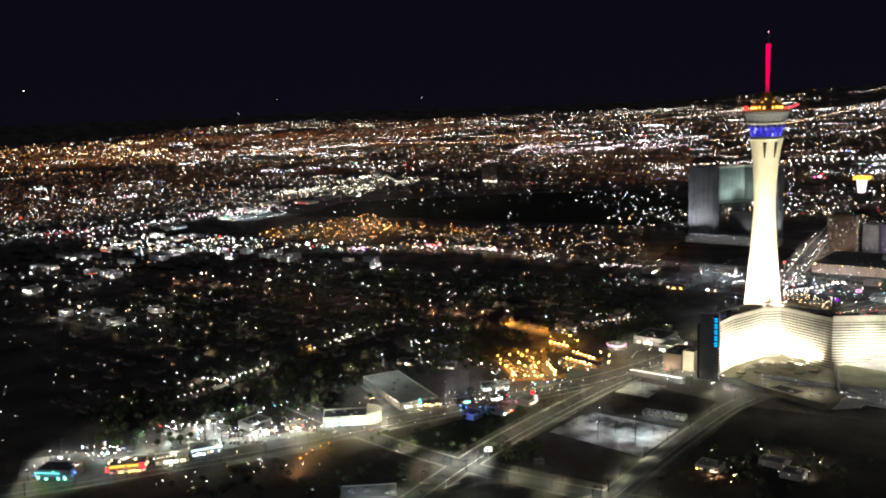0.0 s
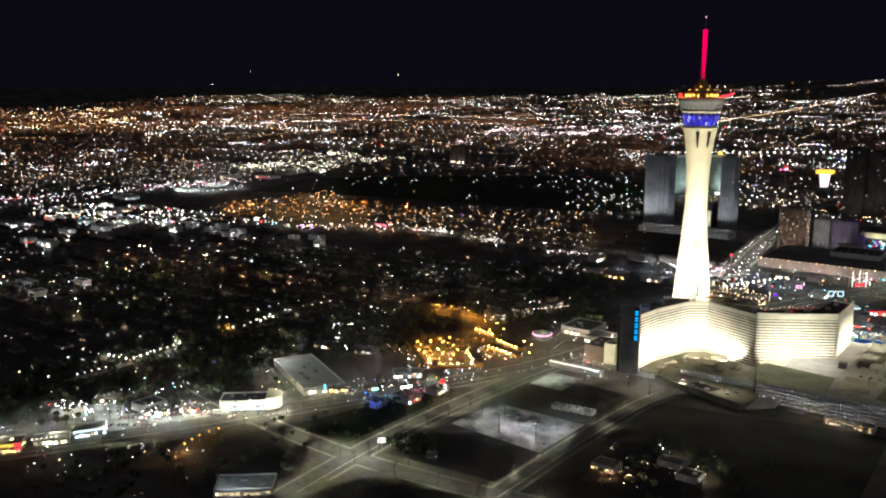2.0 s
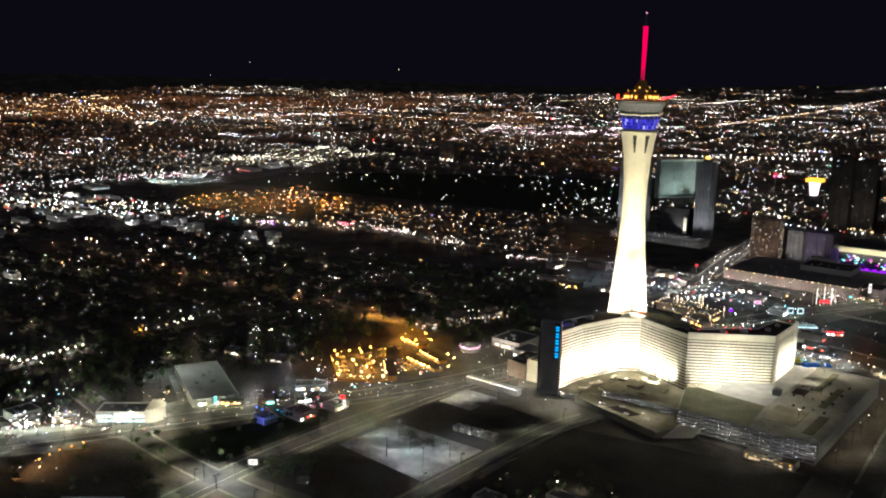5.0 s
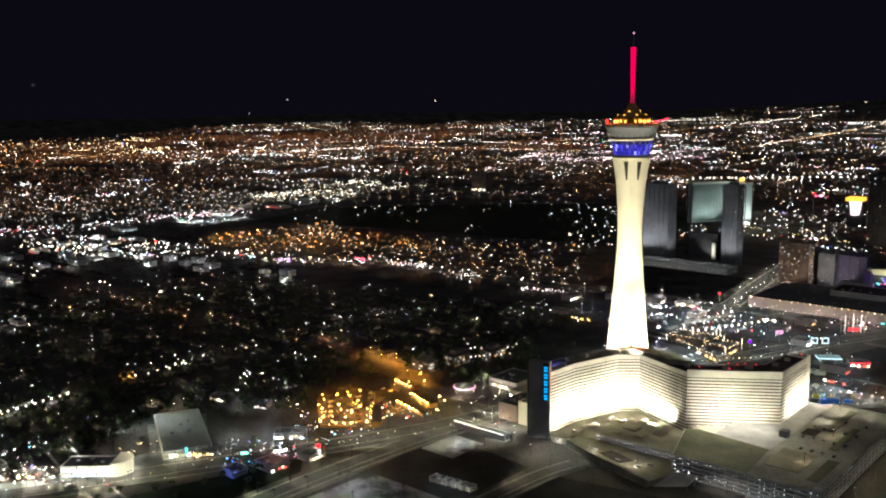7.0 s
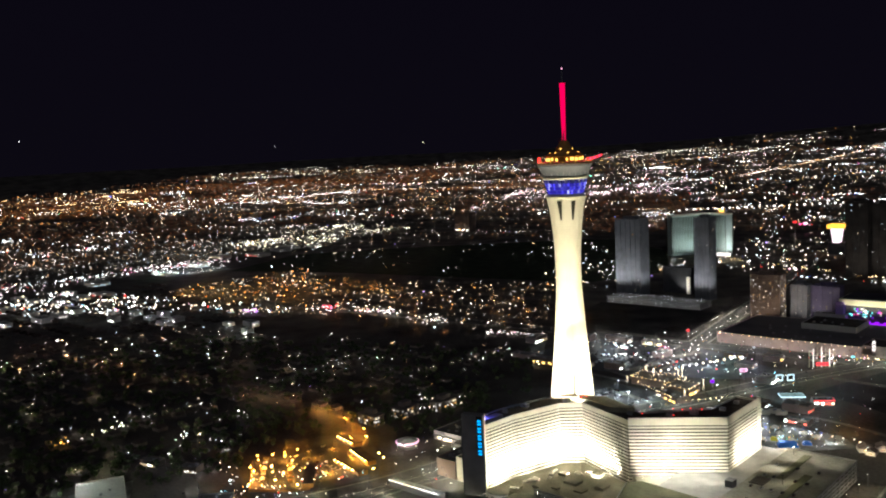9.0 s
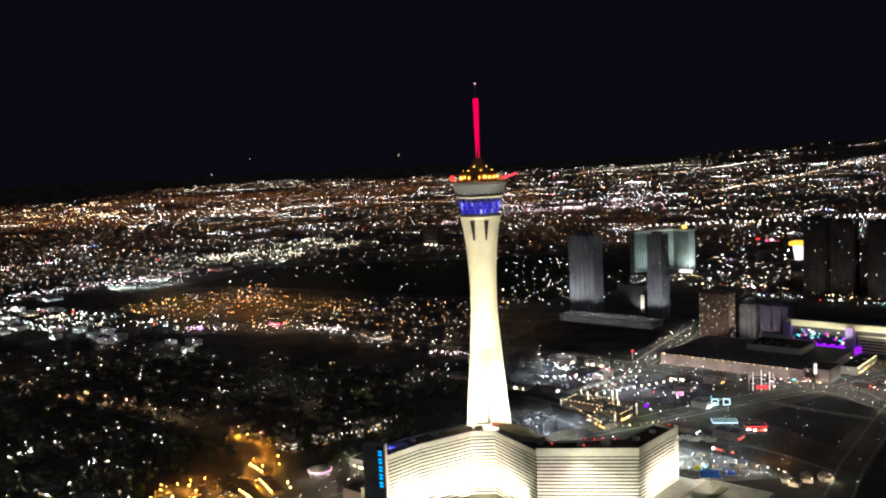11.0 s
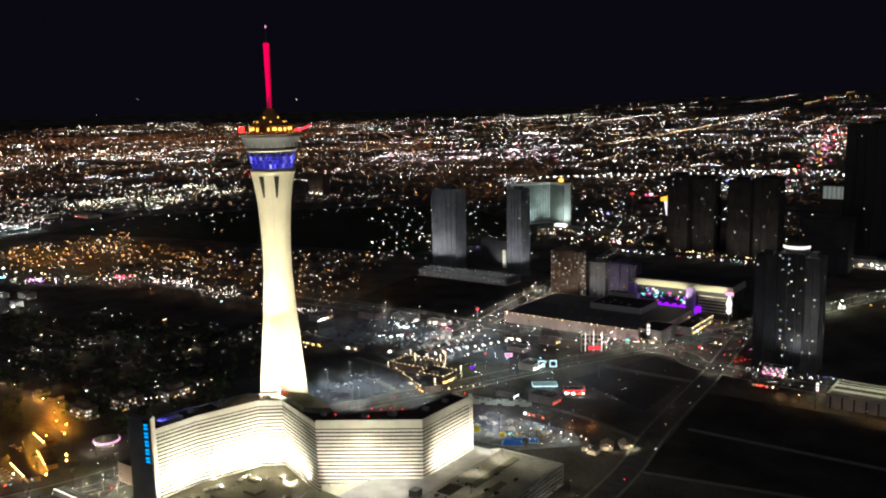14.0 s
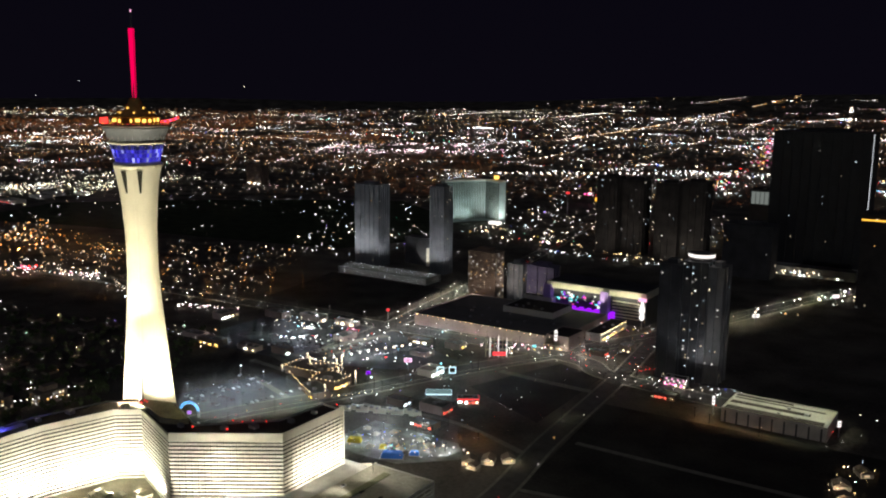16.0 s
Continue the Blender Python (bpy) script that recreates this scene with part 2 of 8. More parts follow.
WHITE_L, COOL_L, WARM_L, AMBER_L, ORANGE_L = (1, 0.96, 0.9), (0.72, 0.9, 1), (1, 0.82, 0.55), (1, 0.55, 0.17), (1, 0.36, 0.07)
RED_L, GREEN_L, BLUE_L, PINK_L, VIOLET_L = (1, 0.04, 0.03), (0.1, 1, 0.5), (0.08, 0.15, 1), (1, 0.15, 0.5), (0.45, 0.05, 1)
M = {
    "ground": surf("dry_ground", (0.10, 0.09, 0.075), 0.95, var=0.6, scale=0.05, bump=0.3),
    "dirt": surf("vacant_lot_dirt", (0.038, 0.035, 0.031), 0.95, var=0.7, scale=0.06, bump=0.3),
    "slab": surf("patchy_concrete_pad", (0.36, 0.34, 0.30), 0.9, var=0.5, scale=0.08),
    "asphalt": surf("asphalt", (0.085, 0.083, 0.076), 0.85, var=0.35, scale=0.3),
    "concrete": surf("pavement_concrete", (0.22, 0.21, 0.18), 0.9, var=0.25, scale=0.5),
    "stripe": surf("road_paint", (0.7, 0.68, 0.6), 0.7, var=0.3, scale=1),
    "cream": surf("cream_concrete", (0.72, 0.67, 0.52), 0.75, var=0.08, scale=0.15, bump=0.05),
    "hotel": surf("cream_stucco", (0.74, 0.70, 0.58), 0.8, var=0.10, scale=0.3, bump=0.05, per_piece=0.15),
    "recess": surf("near_black_tone", (0.028, 0.027, 0.018), 0.6, var=0.4, scale=0.5, bump=0.0),
    "wall_red": surf("red_glow_paint", (0.5, 0.05, 0.05), 0.7, var=0.2, scale=0.4),
    "tent_blue": surf("blue_canvas", (0.05, 0.22, 0.75), 0.6, var=0.15, scale=0.5),
    "tent_yellow": surf("yellow_canvas", (0.7, 0.55, 0.05), 0.6, var=0.15, scale=0.5),
    "roof": surf("dark_roof_felt", (0.05, 0.042, 0.038), 0.95, var=0.5, scale=0.15),
    "podium": surf("podium_roof_gravel", (0.30, 0.28, 0.20), 0.95, var=0.4, scale=0.12),
    "garage_roof": surf("worn_deck_concrete", (0.36, 0.35, 0.29), 0.95, var=0.45, scale=0.08),
    "roof_green": surf("dark_green_roofing", (0.19, 0.195, 0.12), 0.9, var=0.4, scale=0.1),
    "slate": surf("grey_end_wall", (0.22, 0.22, 0.225), 0.8, var=0.2, scale=0.2),
    "pole": surf("dark_pole_paint", (0.045, 0.045, 0.045), 0.7, var=0.2, scale=1),
    "steel": surf("grey_steel", (0.35, 0.35, 0.36), 0.45, metal=0.7, var=0.2, scale=1),
    "glass": surf("dark_tower_glass", (0.02, 0.022, 0.026), 0.55, var=0.3, scale=0.2, bump=0, spec=0.6),
    "tower_grey": surf("grey_tower_cladding", (0.16, 0.17, 0.18), 0.6, var=0.25, scale=0.15),
    "tower_brown": surf("brown_tower_stucco", (0.20, 0.15, 0.12), 0.8, var=0.25, scale=0.15),
    "tower_mid": surf("grey_concrete_tower", (0.19, 0.185, 0.18), 0.7, var=0.25, scale=0.15),
    "tower_pale": surf("pale_green_tower", (0.45, 0.55, 0.52), 0.6, var=0.15, scale=0.15),
    "shed": surf("pale_warehouse_wall", (0.42, 0.41, 0.38), 0.8, var=0.25, scale=0.2, per_piece=0.3),
    "shed_roof": surf("dusty_flat_roof", (0.16, 0.155, 0.145), 0.9, var=0.4, scale=0.1, per_piece=0.4),
    "house_wall": surf("house_stucco", (0.17, 0.145, 0.12), 0.9, var=0.3, scale=0.3, per_piece=0.4),
    "house_roof": surf("house_shingle", (0.08, 0.065, 0.055), 0.9, var=0.4, scale=0.3, per_piece=0.4),
    "leaf": surf("dark_foliage", (0.08, 0.11, 0.05), 0.8, var=0.6, scale=0.5, bump=0),
    "bark": surf("bark", (0.12, 0.09, 0.06), 0.9, scale=2),
    "lamp_far": glow("far_street_lamps", [(0, WHITE_L), (0.24, (1, 0.82, 0.74)), (0.52, COOL_L), (0.64, WARM_L), (0.84, AMBER_L), (0.93, (1, 0.55, 0.6)), (0.972, RED_L), (0.985, BLUE_L)], 1.2, 19),
    "lamp_orange": glow("far_sodium_lamps", [(0, (1, 0.86, 0.74)), (0.45, (1, 0.70, 0.48)), (0.72, (1, 0.48, 0.2)), (0.92, AMBER_L)], 0.4, 6.5),
    "lamp_mix": glow("suburb_lamps", [(0, WHITE_L), (0.45, WARM_L), (0.72, (1, 0.55, 0.25)), (0.86, COOL_L)], 0.5, 6),
    "lamp_white": glow("bright_white_lamps", [(0, WHITE_L), (0.55, COOL_L), (0.85, WARM_L), (0.93, GREEN_L), (0.95, RED_L), (0.975, BLUE_L), (0.99, PINK_L)], 1.6, 16, True),
    "lamp_town": glow("town_lamps", [(0, WHITE_L), (0.33, COOL_L), (0.58, WARM_L), (0.72, (1, 0.6, 0.75)), (0.79, (0.2, 0.75, 1)), (0.86, RED_L), (0.91, AMBER_L), (0.96, (0.4, 0.3, 1))], 1.6, 15, True),
    "lamp_home": glow("house_lamps", [(0, WHITE_L), (0.42, WARM_L), (0.66, COOL_L), (0.84, (1, 0.6, 0.3)), (0.92, AMBER_L), (0.95, (0.6, 1, 0.7)), (0.975, PINK_L), (0.985, (0.45, 0.3, 1))], 2.4, 16, True),
    "lamp_deck_far": glow("far_garage_lamps", [(0, (0.9, 0.95, 1))], 2, 9, True),
    "lamp_deck": glow("garage_deck_lamps", [(0, (0.78, 0.9, 1)), (0.7, (1, 0.95, 0.85))], 18, 50, True),
    "core_paint": surf("pale_bounce_paint", (0.5, 0.5, 0.48), 0.8, var=0.2, scale=0.3),
    "lamp_amber": glow("amber_lamp_light", [(0, (1, 0.56, 0.13)), (0.5, (1, 0.44, 0.07))], 30, 80, True),
    "mast_red": glow("red_mast_light", [(0, (1.0, 0.0, 0.09))], 1.0, 1.0, True),
    "blue": piece_glow("blue_band_light", [(0, (0.06, 0.05, 0.7)), (0.55, (0.10, 0.09, 0.95)), (0.86, (0.35, 0.37, 1.0))], 0.35, 1.5),
    "blue_dim": piece_glow("dim_blue_light", [(0, (0.10, 0.10, 0.5)), (0.7, (0.2, 0.2, 0.7))], 0.15, 0.6),
    "arch_blue": glow("bright_blue_neon", [(0, (0.08, 0.42, 1.0))], 2.2, 2.2),
    "sign_blue": glow("blue_sign_light", [(0, (0.0, 0.35, 0.9))], 1.1, 1.1, True),
    "red": glow("red_light", [(0, RED_L)], 2.5, 2.5),
    "pink": glow("pink_light", [(0, (1, 0.1, 0.4))], 1.3, 1.3),
    "gold": glow("golden_light", [(0, (1, 0.55, 0.1)), (0.5, (1, 0.7, 0.25))], 2.5, 7, True),
    "white": glow("white_light", [(0, (1, 0.97, 0.9))], 3, 3),
    "violet_dim": glow("dim_violet_panel", [(0, (0.45, 0.2, 0.9))], 0.7, 0.7),
    "violet": glow("violet_screen", [(0, (0.30, 0.01, 0.9))], 1.2, 1.2),
    "teal": glow("teal_light", [(0, (0.15, 0.75, 0.8))], 1.6, 1.6),
    "lamp_show": glow("casino_lamps", [(0, WHITE_L), (0.35, AMBER_L), (0.55, PINK_L), (0.68, COOL_L), (0.8, RED_L), (0.88, (1, 0.8, 0.1)), (0.95, GREEN_L)], 1, 6),
    "lamp_mall": glow("mall_lamps", [(0, (1, 0.92, 0.6)), (0.55, WHITE_L), (0.8, (0.9, 1, 0.72))], 2, 11),
    "lamp_show_mixed": glow("funfair_lamps", [(0, WHITE_L), (0.35, COOL_L), (0.55, BLUE_L), (0.65, AMBER_L), (0.85, (1, 0.8, 0.1))], 1, 7, True),
    "lamp_show_red": glow("red_show_lamps", [(0, RED_L), (0.5, PINK_L), (0.75, (1, 0.6, 0.7))], 1.5, 5),
    "speck_glow": glow("far_glow_specks", [(0, (1, 0.48, 0.22)), (0.35, (1, 0.34, 0.14)), (0.9, WARM_L)], 0.06, 0.4),
    "lamp_violet": glow("violet_show_lamps", [(0, (0.5, 0.15, 1)), (0.5, (0.8, 0.45, 1))], 2, 7),
    "lamp_pinkish": glow("pinkish_white_lamps", [(0, (1, 0.78, 0.82)), (0.4, WHITE_L), (0.75, (1, 0.5, 0.68))], 1.5, 9),
    "lamp_apart": glow("apartment_lamps", [(0, (1, 0.7, 0.42)), (0.4, WARM_L), (0.62, (1, 0.45, 0.12)), (0.86, WHITE_L)], 0.5, 7),
    "speck_haze": glow("sodium_haze_specks", [(0, (1, 0.27, 0.05)), (0.6, (1, 0.38, 0.1)), (0.92, (1, 0.6, 0.32))], 0.06, 0.5),
    "lamp_orange_strong": glow("strong_sodium_lamps", [(0, AMBER_L), (0.4, ORANGE_L), (0.62, WARM_L), (0.9, WHITE_L)], 0.8, 6, True),
    "lamp_bright": glow("bright_lamps", [(0, WHITE_L), (0.6, WARM_L)], 3, 7),
    "lamp_amber_soft": glow("golden_lamps", [(0, (1, 0.6, 0.13)), (0.5, (1, 0.48, 0.07))], 2, 5),
    "lamp_traffic": glow("traffic_lamps", [(0, WHITE_L), (0.6, RED_L), (0.85, AMBER_L)], 1.5, 5),
    "cut_warm": glow("warm_lamp_panel", [(0, (1, 0.93, 0.68))], 320, 320, True),
    "cut_cool": glow("white_lamp_panel", [(0, (0.76, 0.89, 1))], 420, 420, True),
    "cut_amber": glow("amber_lamp_panel", [(0, (1, 0.36, 0.035))], 1000, 1000, True),
    "cut_home": glow("dim_street_panel", [(0, (1, 0.85, 0.6))], 80, 80, True),
    "cut_amber_home": glow("dim_amber_panel", [(0, (1, 0.52, 0.3))], 430, 430, True),
    "cut_sodium_dim": glow("faint_sodium_panel", [(0, (1, 0.36, 0.1))], 110, 110, True),
    "cut_sodium": glow("sodium_lamp_panel", [(0, (1, 0.30, 0.05))], 900, 900, True),
    "cut_lot_dim": glow("dim_lot_panel", [(0, (1, 0.93, 0.8))], 170, 170, True),
    "cut_amber_dim": glow("faint_amber_panel", [(0, (1, 0.5, 0.2))], 150, 150, True),
    "cut_lot": glow("lot_lamp_panel", [(0, (0.85, 0.92, 1))], 260, 260, True),
    "front_white": glow("white_shop_front", [(0, (0.92, 1, 0.93))], 7.92, 7.92, True),
    "front_cool": glow("cool_shop_front", [(0, (0.7, 0.88, 1))], 4.95, 4.95, True),
    "front_warm": glow("warm_shop_front", [(0, (1, 0.8, 0.5))], 3.96, 3.96, True),
    "front_gold": glow("golden_shop_front", [(0, (1, 0.6, 0.15))], 3.96, 3.96, True),
    "front_red": glow("red_shop_front", [(0, (1, 0.12, 0.08))], 1.8, 1.8, True),
    "front_blue": glow("blue_shop_front", [(0, (0.03, 0.12, 1))], 2.4, 2.4, True),
    "front_teal": glow("teal_shop_front", [(0, (0.25, 1, 0.75))], 3.57, 3.57, True),
    "front_pink": glow("pink_shop_front", [(0, (1, 0.2, 0.55))], 2.25, 2.25, True),
    "pink_soft": glow("pink_panel_light", [(0, (1, 0.45, 0.7))], 1.3, 1.3),
    "gold_soft": glow("golden_panel_light", [(0, (1, 0.5, 0.06))], 1.5, 1.5),
    "red_soft": glow("red_panel_light", [(0, (1, 0.05, 0.06))], 1.4, 1.4),
    "canopy_glow": glow("canopy_spill_glow", [(0, (0.6, 0.95, 0.95))], 0.22, 0.22),
    "cool_soft": glow("cool_panel_light", [(0, (0.6, 0.85, 1))], 1.6, 1.6),
    "white_soft": glow("white_panel_light", [(0, (1, 0.94, 0.9))], 1.3, 1.3),
    "crown_pink": glow("pinkish_white_face_light", [(0, (1, 0.8, 0.9))], 1.5, 1.5),
    "strip": glow("strip_lamp_light", [(0, (0.9, 0.95, 1))], 1.0, 1.0),
    "tower_violet": surf("violet_grey_cladding", (0.14, 0.12, 0.20), 0.6, var=0.25, scale=0.15),
    "tower_umber": surf("dark_umber_stucco", (0.062, 0.055, 0.05), 0.8, var=0.35, scale=0.15),
    "tower_dim": surf("dark_grey_cladding", (0.07, 0.07, 0.075), 0.7, var=0.3, scale=0.15),
    "glass_lit": surf("grey_tower_glass", (0.06, 0.06, 0.065), 0.35, var=0.3, scale=0.2, bump=0, spec=0.5),
    "cornice": surf("pale_cornice", (0.68, 0.64, 0.48), 0.7, var=0.12, scale=0.2),
    "violet_wall": surf("violet_pillar_paint", (0.35, 0.25, 0.6), 0.7, var=0.2, scale=0.2),
    "wall_pink": surf("pinkish_stucco", (0.42, 0.34, 0.32), 0.85, var=0.2, scale=0.2),
    "roof_pale": surf("pale_roof_membrane", (0.42, 0.42, 0.38), 0.85, var=0.35, scale=0.08),
    "lot_asphalt": surf("car_park_asphalt", (0.11, 0.11, 0.115), 0.85, var=0.4, scale=0.1),
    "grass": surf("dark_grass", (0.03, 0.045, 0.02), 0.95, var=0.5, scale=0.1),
    "car_white": surf("white_car_paint", (0.7, 0.7, 0.7), 0.3, var=0.05, scale=0.2, bump=0, spec=0.5),
    "car_dark": surf("dark_car_paint", (0.05, 0.05, 0.06), 0.3, var=0.05, scale=0.2, bump=0, spec=0.5),
    "car_red": surf("maroon_car_paint", (0.10, 0.03, 0.03), 0.3, var=0.05, scale=0.2, bump=0, spec=0.5),
    # darker copy of the stucco; balcony shade is put into the colour
    "fin_wall": surf("shade_toned_balcony", (0.16, 0.15, 0.11), 0.8, var=0.2, scale=0.3),
    "blue_wall": surf("blue_wash_glazing", (0.22, 0.23, 0.42), 0.4, var=0.2, scale=0.3),
    # amber lamp light is put into this wall colour
    "deck_amber": surf("amber_light_tone", (0.45, 0.26, 0.08), 0.7, var=0.3, scale=0.4),
    "win_soft_white": glow("dim_office_glow", [(0, (0.9, 1, 0.92))], 0.16, 0.16),
    "win_soft": glow("dim_shop_windows", [(0, (1, 0.75, 0.45))], 0.7, 0.7),
    "win": piece_glow("lit_windows", [(0, WARM_L), (0.4, WHITE_L), (0.8, AMBER_L)], 0.2, 1.8),
    "win_white": piece_glow("white_lit_windows", [(0, WHITE_L), (0.5, COOL_L), (0.8, WARM_L)], 0.25, 2.6),
    "lamp_string": glow("string_lamps", [(0, (1, 0.8, 0.5)), (0.5, (1, 0.66, 0.28))], 5, 13, True),
    "lamp_blue": glow("blue_lamps", [(0, (0.05, 0.2, 1)), (0.45, (0.1, 0.6, 1)), (0.7, GREEN_L), (0.85, WHITE_L)], 1.5, 6, True),
}


def patchy_ground(name, pale, dirt):
    """A pale tone broken by a darker one, in large soft patches of noise."""
    m = surf(name, pale, 0.9, var=0.3, scale=0.3)
    n, l = m.node_tree.nodes, m.node_tree.links
    bsdf = n["Principled BSDF"]
    old = bsdf.inputs["Base Color"].links[0].from_socket
    tex, ramp, mix, g = n.new("ShaderNodeTexNoise"), n.new("ShaderNodeValToRGB"), n.new("ShaderNodeMix"), n.new("ShaderNodeNewGeometry")
    tex.inputs["Scale"].default_value, tex.inputs["Detail"].default_value, tex.inputs["Roughness"].default_value = 0.028, 5, 0.6
    l.new(g.outputs["Position"], tex.inputs["Vector"])
    ramp.color_ramp.elements[0].position, ramp.color_ramp.elements[1].position = 0.36, 0.60
    l.new(tex.outputs["Fac"], ramp.inputs[0])
    mix.data_type = "RGBA"
    l.new(ramp.outputs["Color"], mix.inputs["Factor"])
    mix.inputs["A"].default_value = (*dirt, 1)
    l.new(old, mix.inputs["B"])
    l.new(mix.outputs["Result"], bsdf.inputs["Base Color"])
    return m


M["slab"] = patchy_ground("patchy_concrete_pad", (0.56, 0.54, 0.50), (0.05, 0.045, 0.04))
# Pale colour stands in for lamp glow on yards and forecourts.
M["lot_pale"] = patchy_ground("lamp_glow_ground", (0.30, 0.31, 0.28), (0.10, 0.10, 0.09))

# ---- building helpers ----
def thing(name, label, category, group="", kind="", at=(0, 0, 0)):
    ob = new(name)
    ob.location = at
    return tagged(ob, label, category, group, kind)


def part(name, bm, material, parent=None, label=""):
    me = bpy.data.meshes.new(name)
    bm.to_mesh(me)
    bm.free()
    me.materials.append(M[material])
    ob = new(name, me)
    ob.parent = parent
    return tagged(ob, label)


def part_mesh(name, verts, faces, material, parent=None, label="", smooth=False):
    me = bpy.data.meshes.new(name)
    me.from_pydata(verts, [], faces)
    me.materials.append(M[material])
    if smooth:
        me.polygons.foreach_set("use_smooth", [True] * len(me.polygons))
    me.update()
    ob = new(name, me)
    ob.parent = parent
    return tagged(ob, label)


def box(bm, x0, x1, y0, y1, z0, z1):
    v = [bm.verts.new((x, y, z)) for z in (z0, z1) for x, y in ((x0, y0), (x1, y0), (x1, y1), (x0, y1))]
    for f in ((3, 2, 1, 0), (4, 5, 6, 7), (0, 1, 5, 4), (1, 2, 6, 5), (2, 3, 7, 6), (3, 0, 4, 7)):
        bm.faces.new([v[i] for i in f])
    return v


def bx(*dims):
    bm = bmesh.new()
    box(bm, *dims)
    return bm


def prism(bm, plan, z0, z1):
    lo, hi = [bm.verts.new((x, y, z0)) for x, y in plan], [bm.verts.new((x, y, z1)) for x, y in plan]
    k = len(plan)
    for i in range(k):
        bm.faces.new((lo[i], lo[(i + 1) % k], hi[(i + 1) % k], hi[i]))
    bm.faces.new(hi)
    bm.faces.new(lo[::-1])


def wall_box(bm, p, q, out0, out1, z0, z1, cut0=0.0, cut1=0.0):
    """A box along the plan line p to q, from out0 to out1 to the right of it."""
    d = Vector((q[0] - p[0], q[1] - p[1]))
    n = Vector((d.y, -d.x)).normalized()
    u = d.normalized()
    a, b = Vector(p) + u * cut0, Vector(q) - u * cut1
    plan = [a + n * out0, a + n * out1, b + n * out1, b + n * out0]
    prism(bm, [tuple(v) for v in plan], z0, z1)


def lathe(profile, seg=48, centre=(0, 0)):
    """Rings of (radius, z), closed at both ends."""
    bm = bmesh.new()
    rings = [[bm.verts.new((centre[0] + r * math.cos(2 * math.pi * i / seg), centre[1] + r * math.sin(2 * math.pi * i / seg), z)) for i in range(seg)] for r, z in profile]
    for a, b in zip(rings, rings[1:]):
        for i in range(seg):
            f = bm.faces.new((a[i], a[(i + 1) % seg], b[(i + 1) % seg], b[i]))
            f.smooth = seg > 16
    bm.faces.new(rings[0][::-1])
    bm.faces.new(rings[-1])
    return bm


OCT_V = np.array([(1, 0, 0), (-1, 0, 0), (0, 1, 0), (0, -1, 0), (0, 0, 1), (0, 0, -1)], float)
OCT_F = np.array([(0, 2, 4), (2, 1, 4), (1, 3, 4), (3, 0, 4), (2, 0, 5), (1, 2, 5), (3, 1, 5), (0, 3, 5)])


def lamps(name, points, radii, material, label, category="lamps", parent=None, kind="stuff", flat=1.0):
    """Many small lamp blobs in one mesh, most sized to their halos in the camera's view."""
    pts, rad = np.asarray(points, float), np.asarray(radii, float)
    shape = OCT_V * (1, 1, flat)
    verts = (pts[:, None, :] + shape[None] * rad[:, None, None]).reshape(-1, 3)
    faces = (OCT_F[None] + 6 * np.arange(len(pts))[:, None, None]).reshape(-1, 3)
    me = bpy.data.meshes.new(name)
    me.from_pydata(verts.tolist(), [], faces.tolist())
    me.materials.append(M[material])
    ob = new(name, me)
    ob.parent = parent
    return tagged(ob, label, category, kind=kind) if not parent else ob


# ---- the valley floor ----
# Beyond R_FLAT the floor is raised to fit the camera's view and reach.
CX, CY, R_FLAT, R_RIM, Z_RIM = 118.0, 267.0, 2500.0, 4850.0, 246.0


def ground_z(x, y):
    dx, dy = np.asarray(x) - CX, np.asarray(y) - CY
    s = np.maximum(0.0, (np.hypot(dx, dy) - R_FLAT) / (R_RIM - R_FLAT))
    hills = np.interp(np.degrees(np.arctan2(-dx, dy)), (-60, -20, 5, 15, 25, 34), (0, 60, 60, 40, 14, 0))
    return Z_RIM * s * s + hills * np.clip((s - 0.72) / 0.28, 0, 1) ** 1.5


def build_ground():
    radii = [0, 120, 300, 600, 1000, 1600, 2200] + list(np.linspace(2500, R_RIM, 26))
    seg, verts, faces = 96, [], []
    for r in radii:
        for i in range(seg):
            x, y = CX + r * math.cos(2 * math.pi * i / seg), CY + r * math.sin(2 * math.pi * i / seg)
            ridge = 10 * noise.noise((x * 0.0012, y * 0.0012, 0)) if r > 4700 else 0
            verts.append((x, y, float(ground_z(x, y)) + ridge))
    for j in range(len(radii) - 1):
        for i in range(seg):
            a, b = j * seg + i, j * seg + (i + 1) % seg
            faces.append((a, a + seg, b + seg, b) if j else (a, a + seg, b + seg))
    ob = part_mesh("ground", verts, faces, "ground", None, "", True)
    tagged(ob, "dry desert valley floor in darkness, its far rim raised to fit the camera's view", "ground", kind="structure")


build_ground()


def strip(name, line, width, material, z=0.06, label="", category="road", thick=0.06, kind="structure"):
    """A flat strip along a line of plan points, mitred at the bends."""
    pts = [Vector(p) for p in line]
    left, right = [], []
    for i, p in enumerate(pts):
        a, b = pts[max(0, i - 1)], pts[min(len(pts) - 1, i + 1)]
        d = (b - a).normalized()
        n = Vector((-d.y, d.x)) * width / 2
        left.append(p + n)
        right.append(p - n)
    bm = bmesh.new()
    prism(bm, [tuple(v) for v in right + left[::-1]], z - thick, z)
    ob = part(name, bm, material)
    return tagged(ob, label, category, kind=kind)


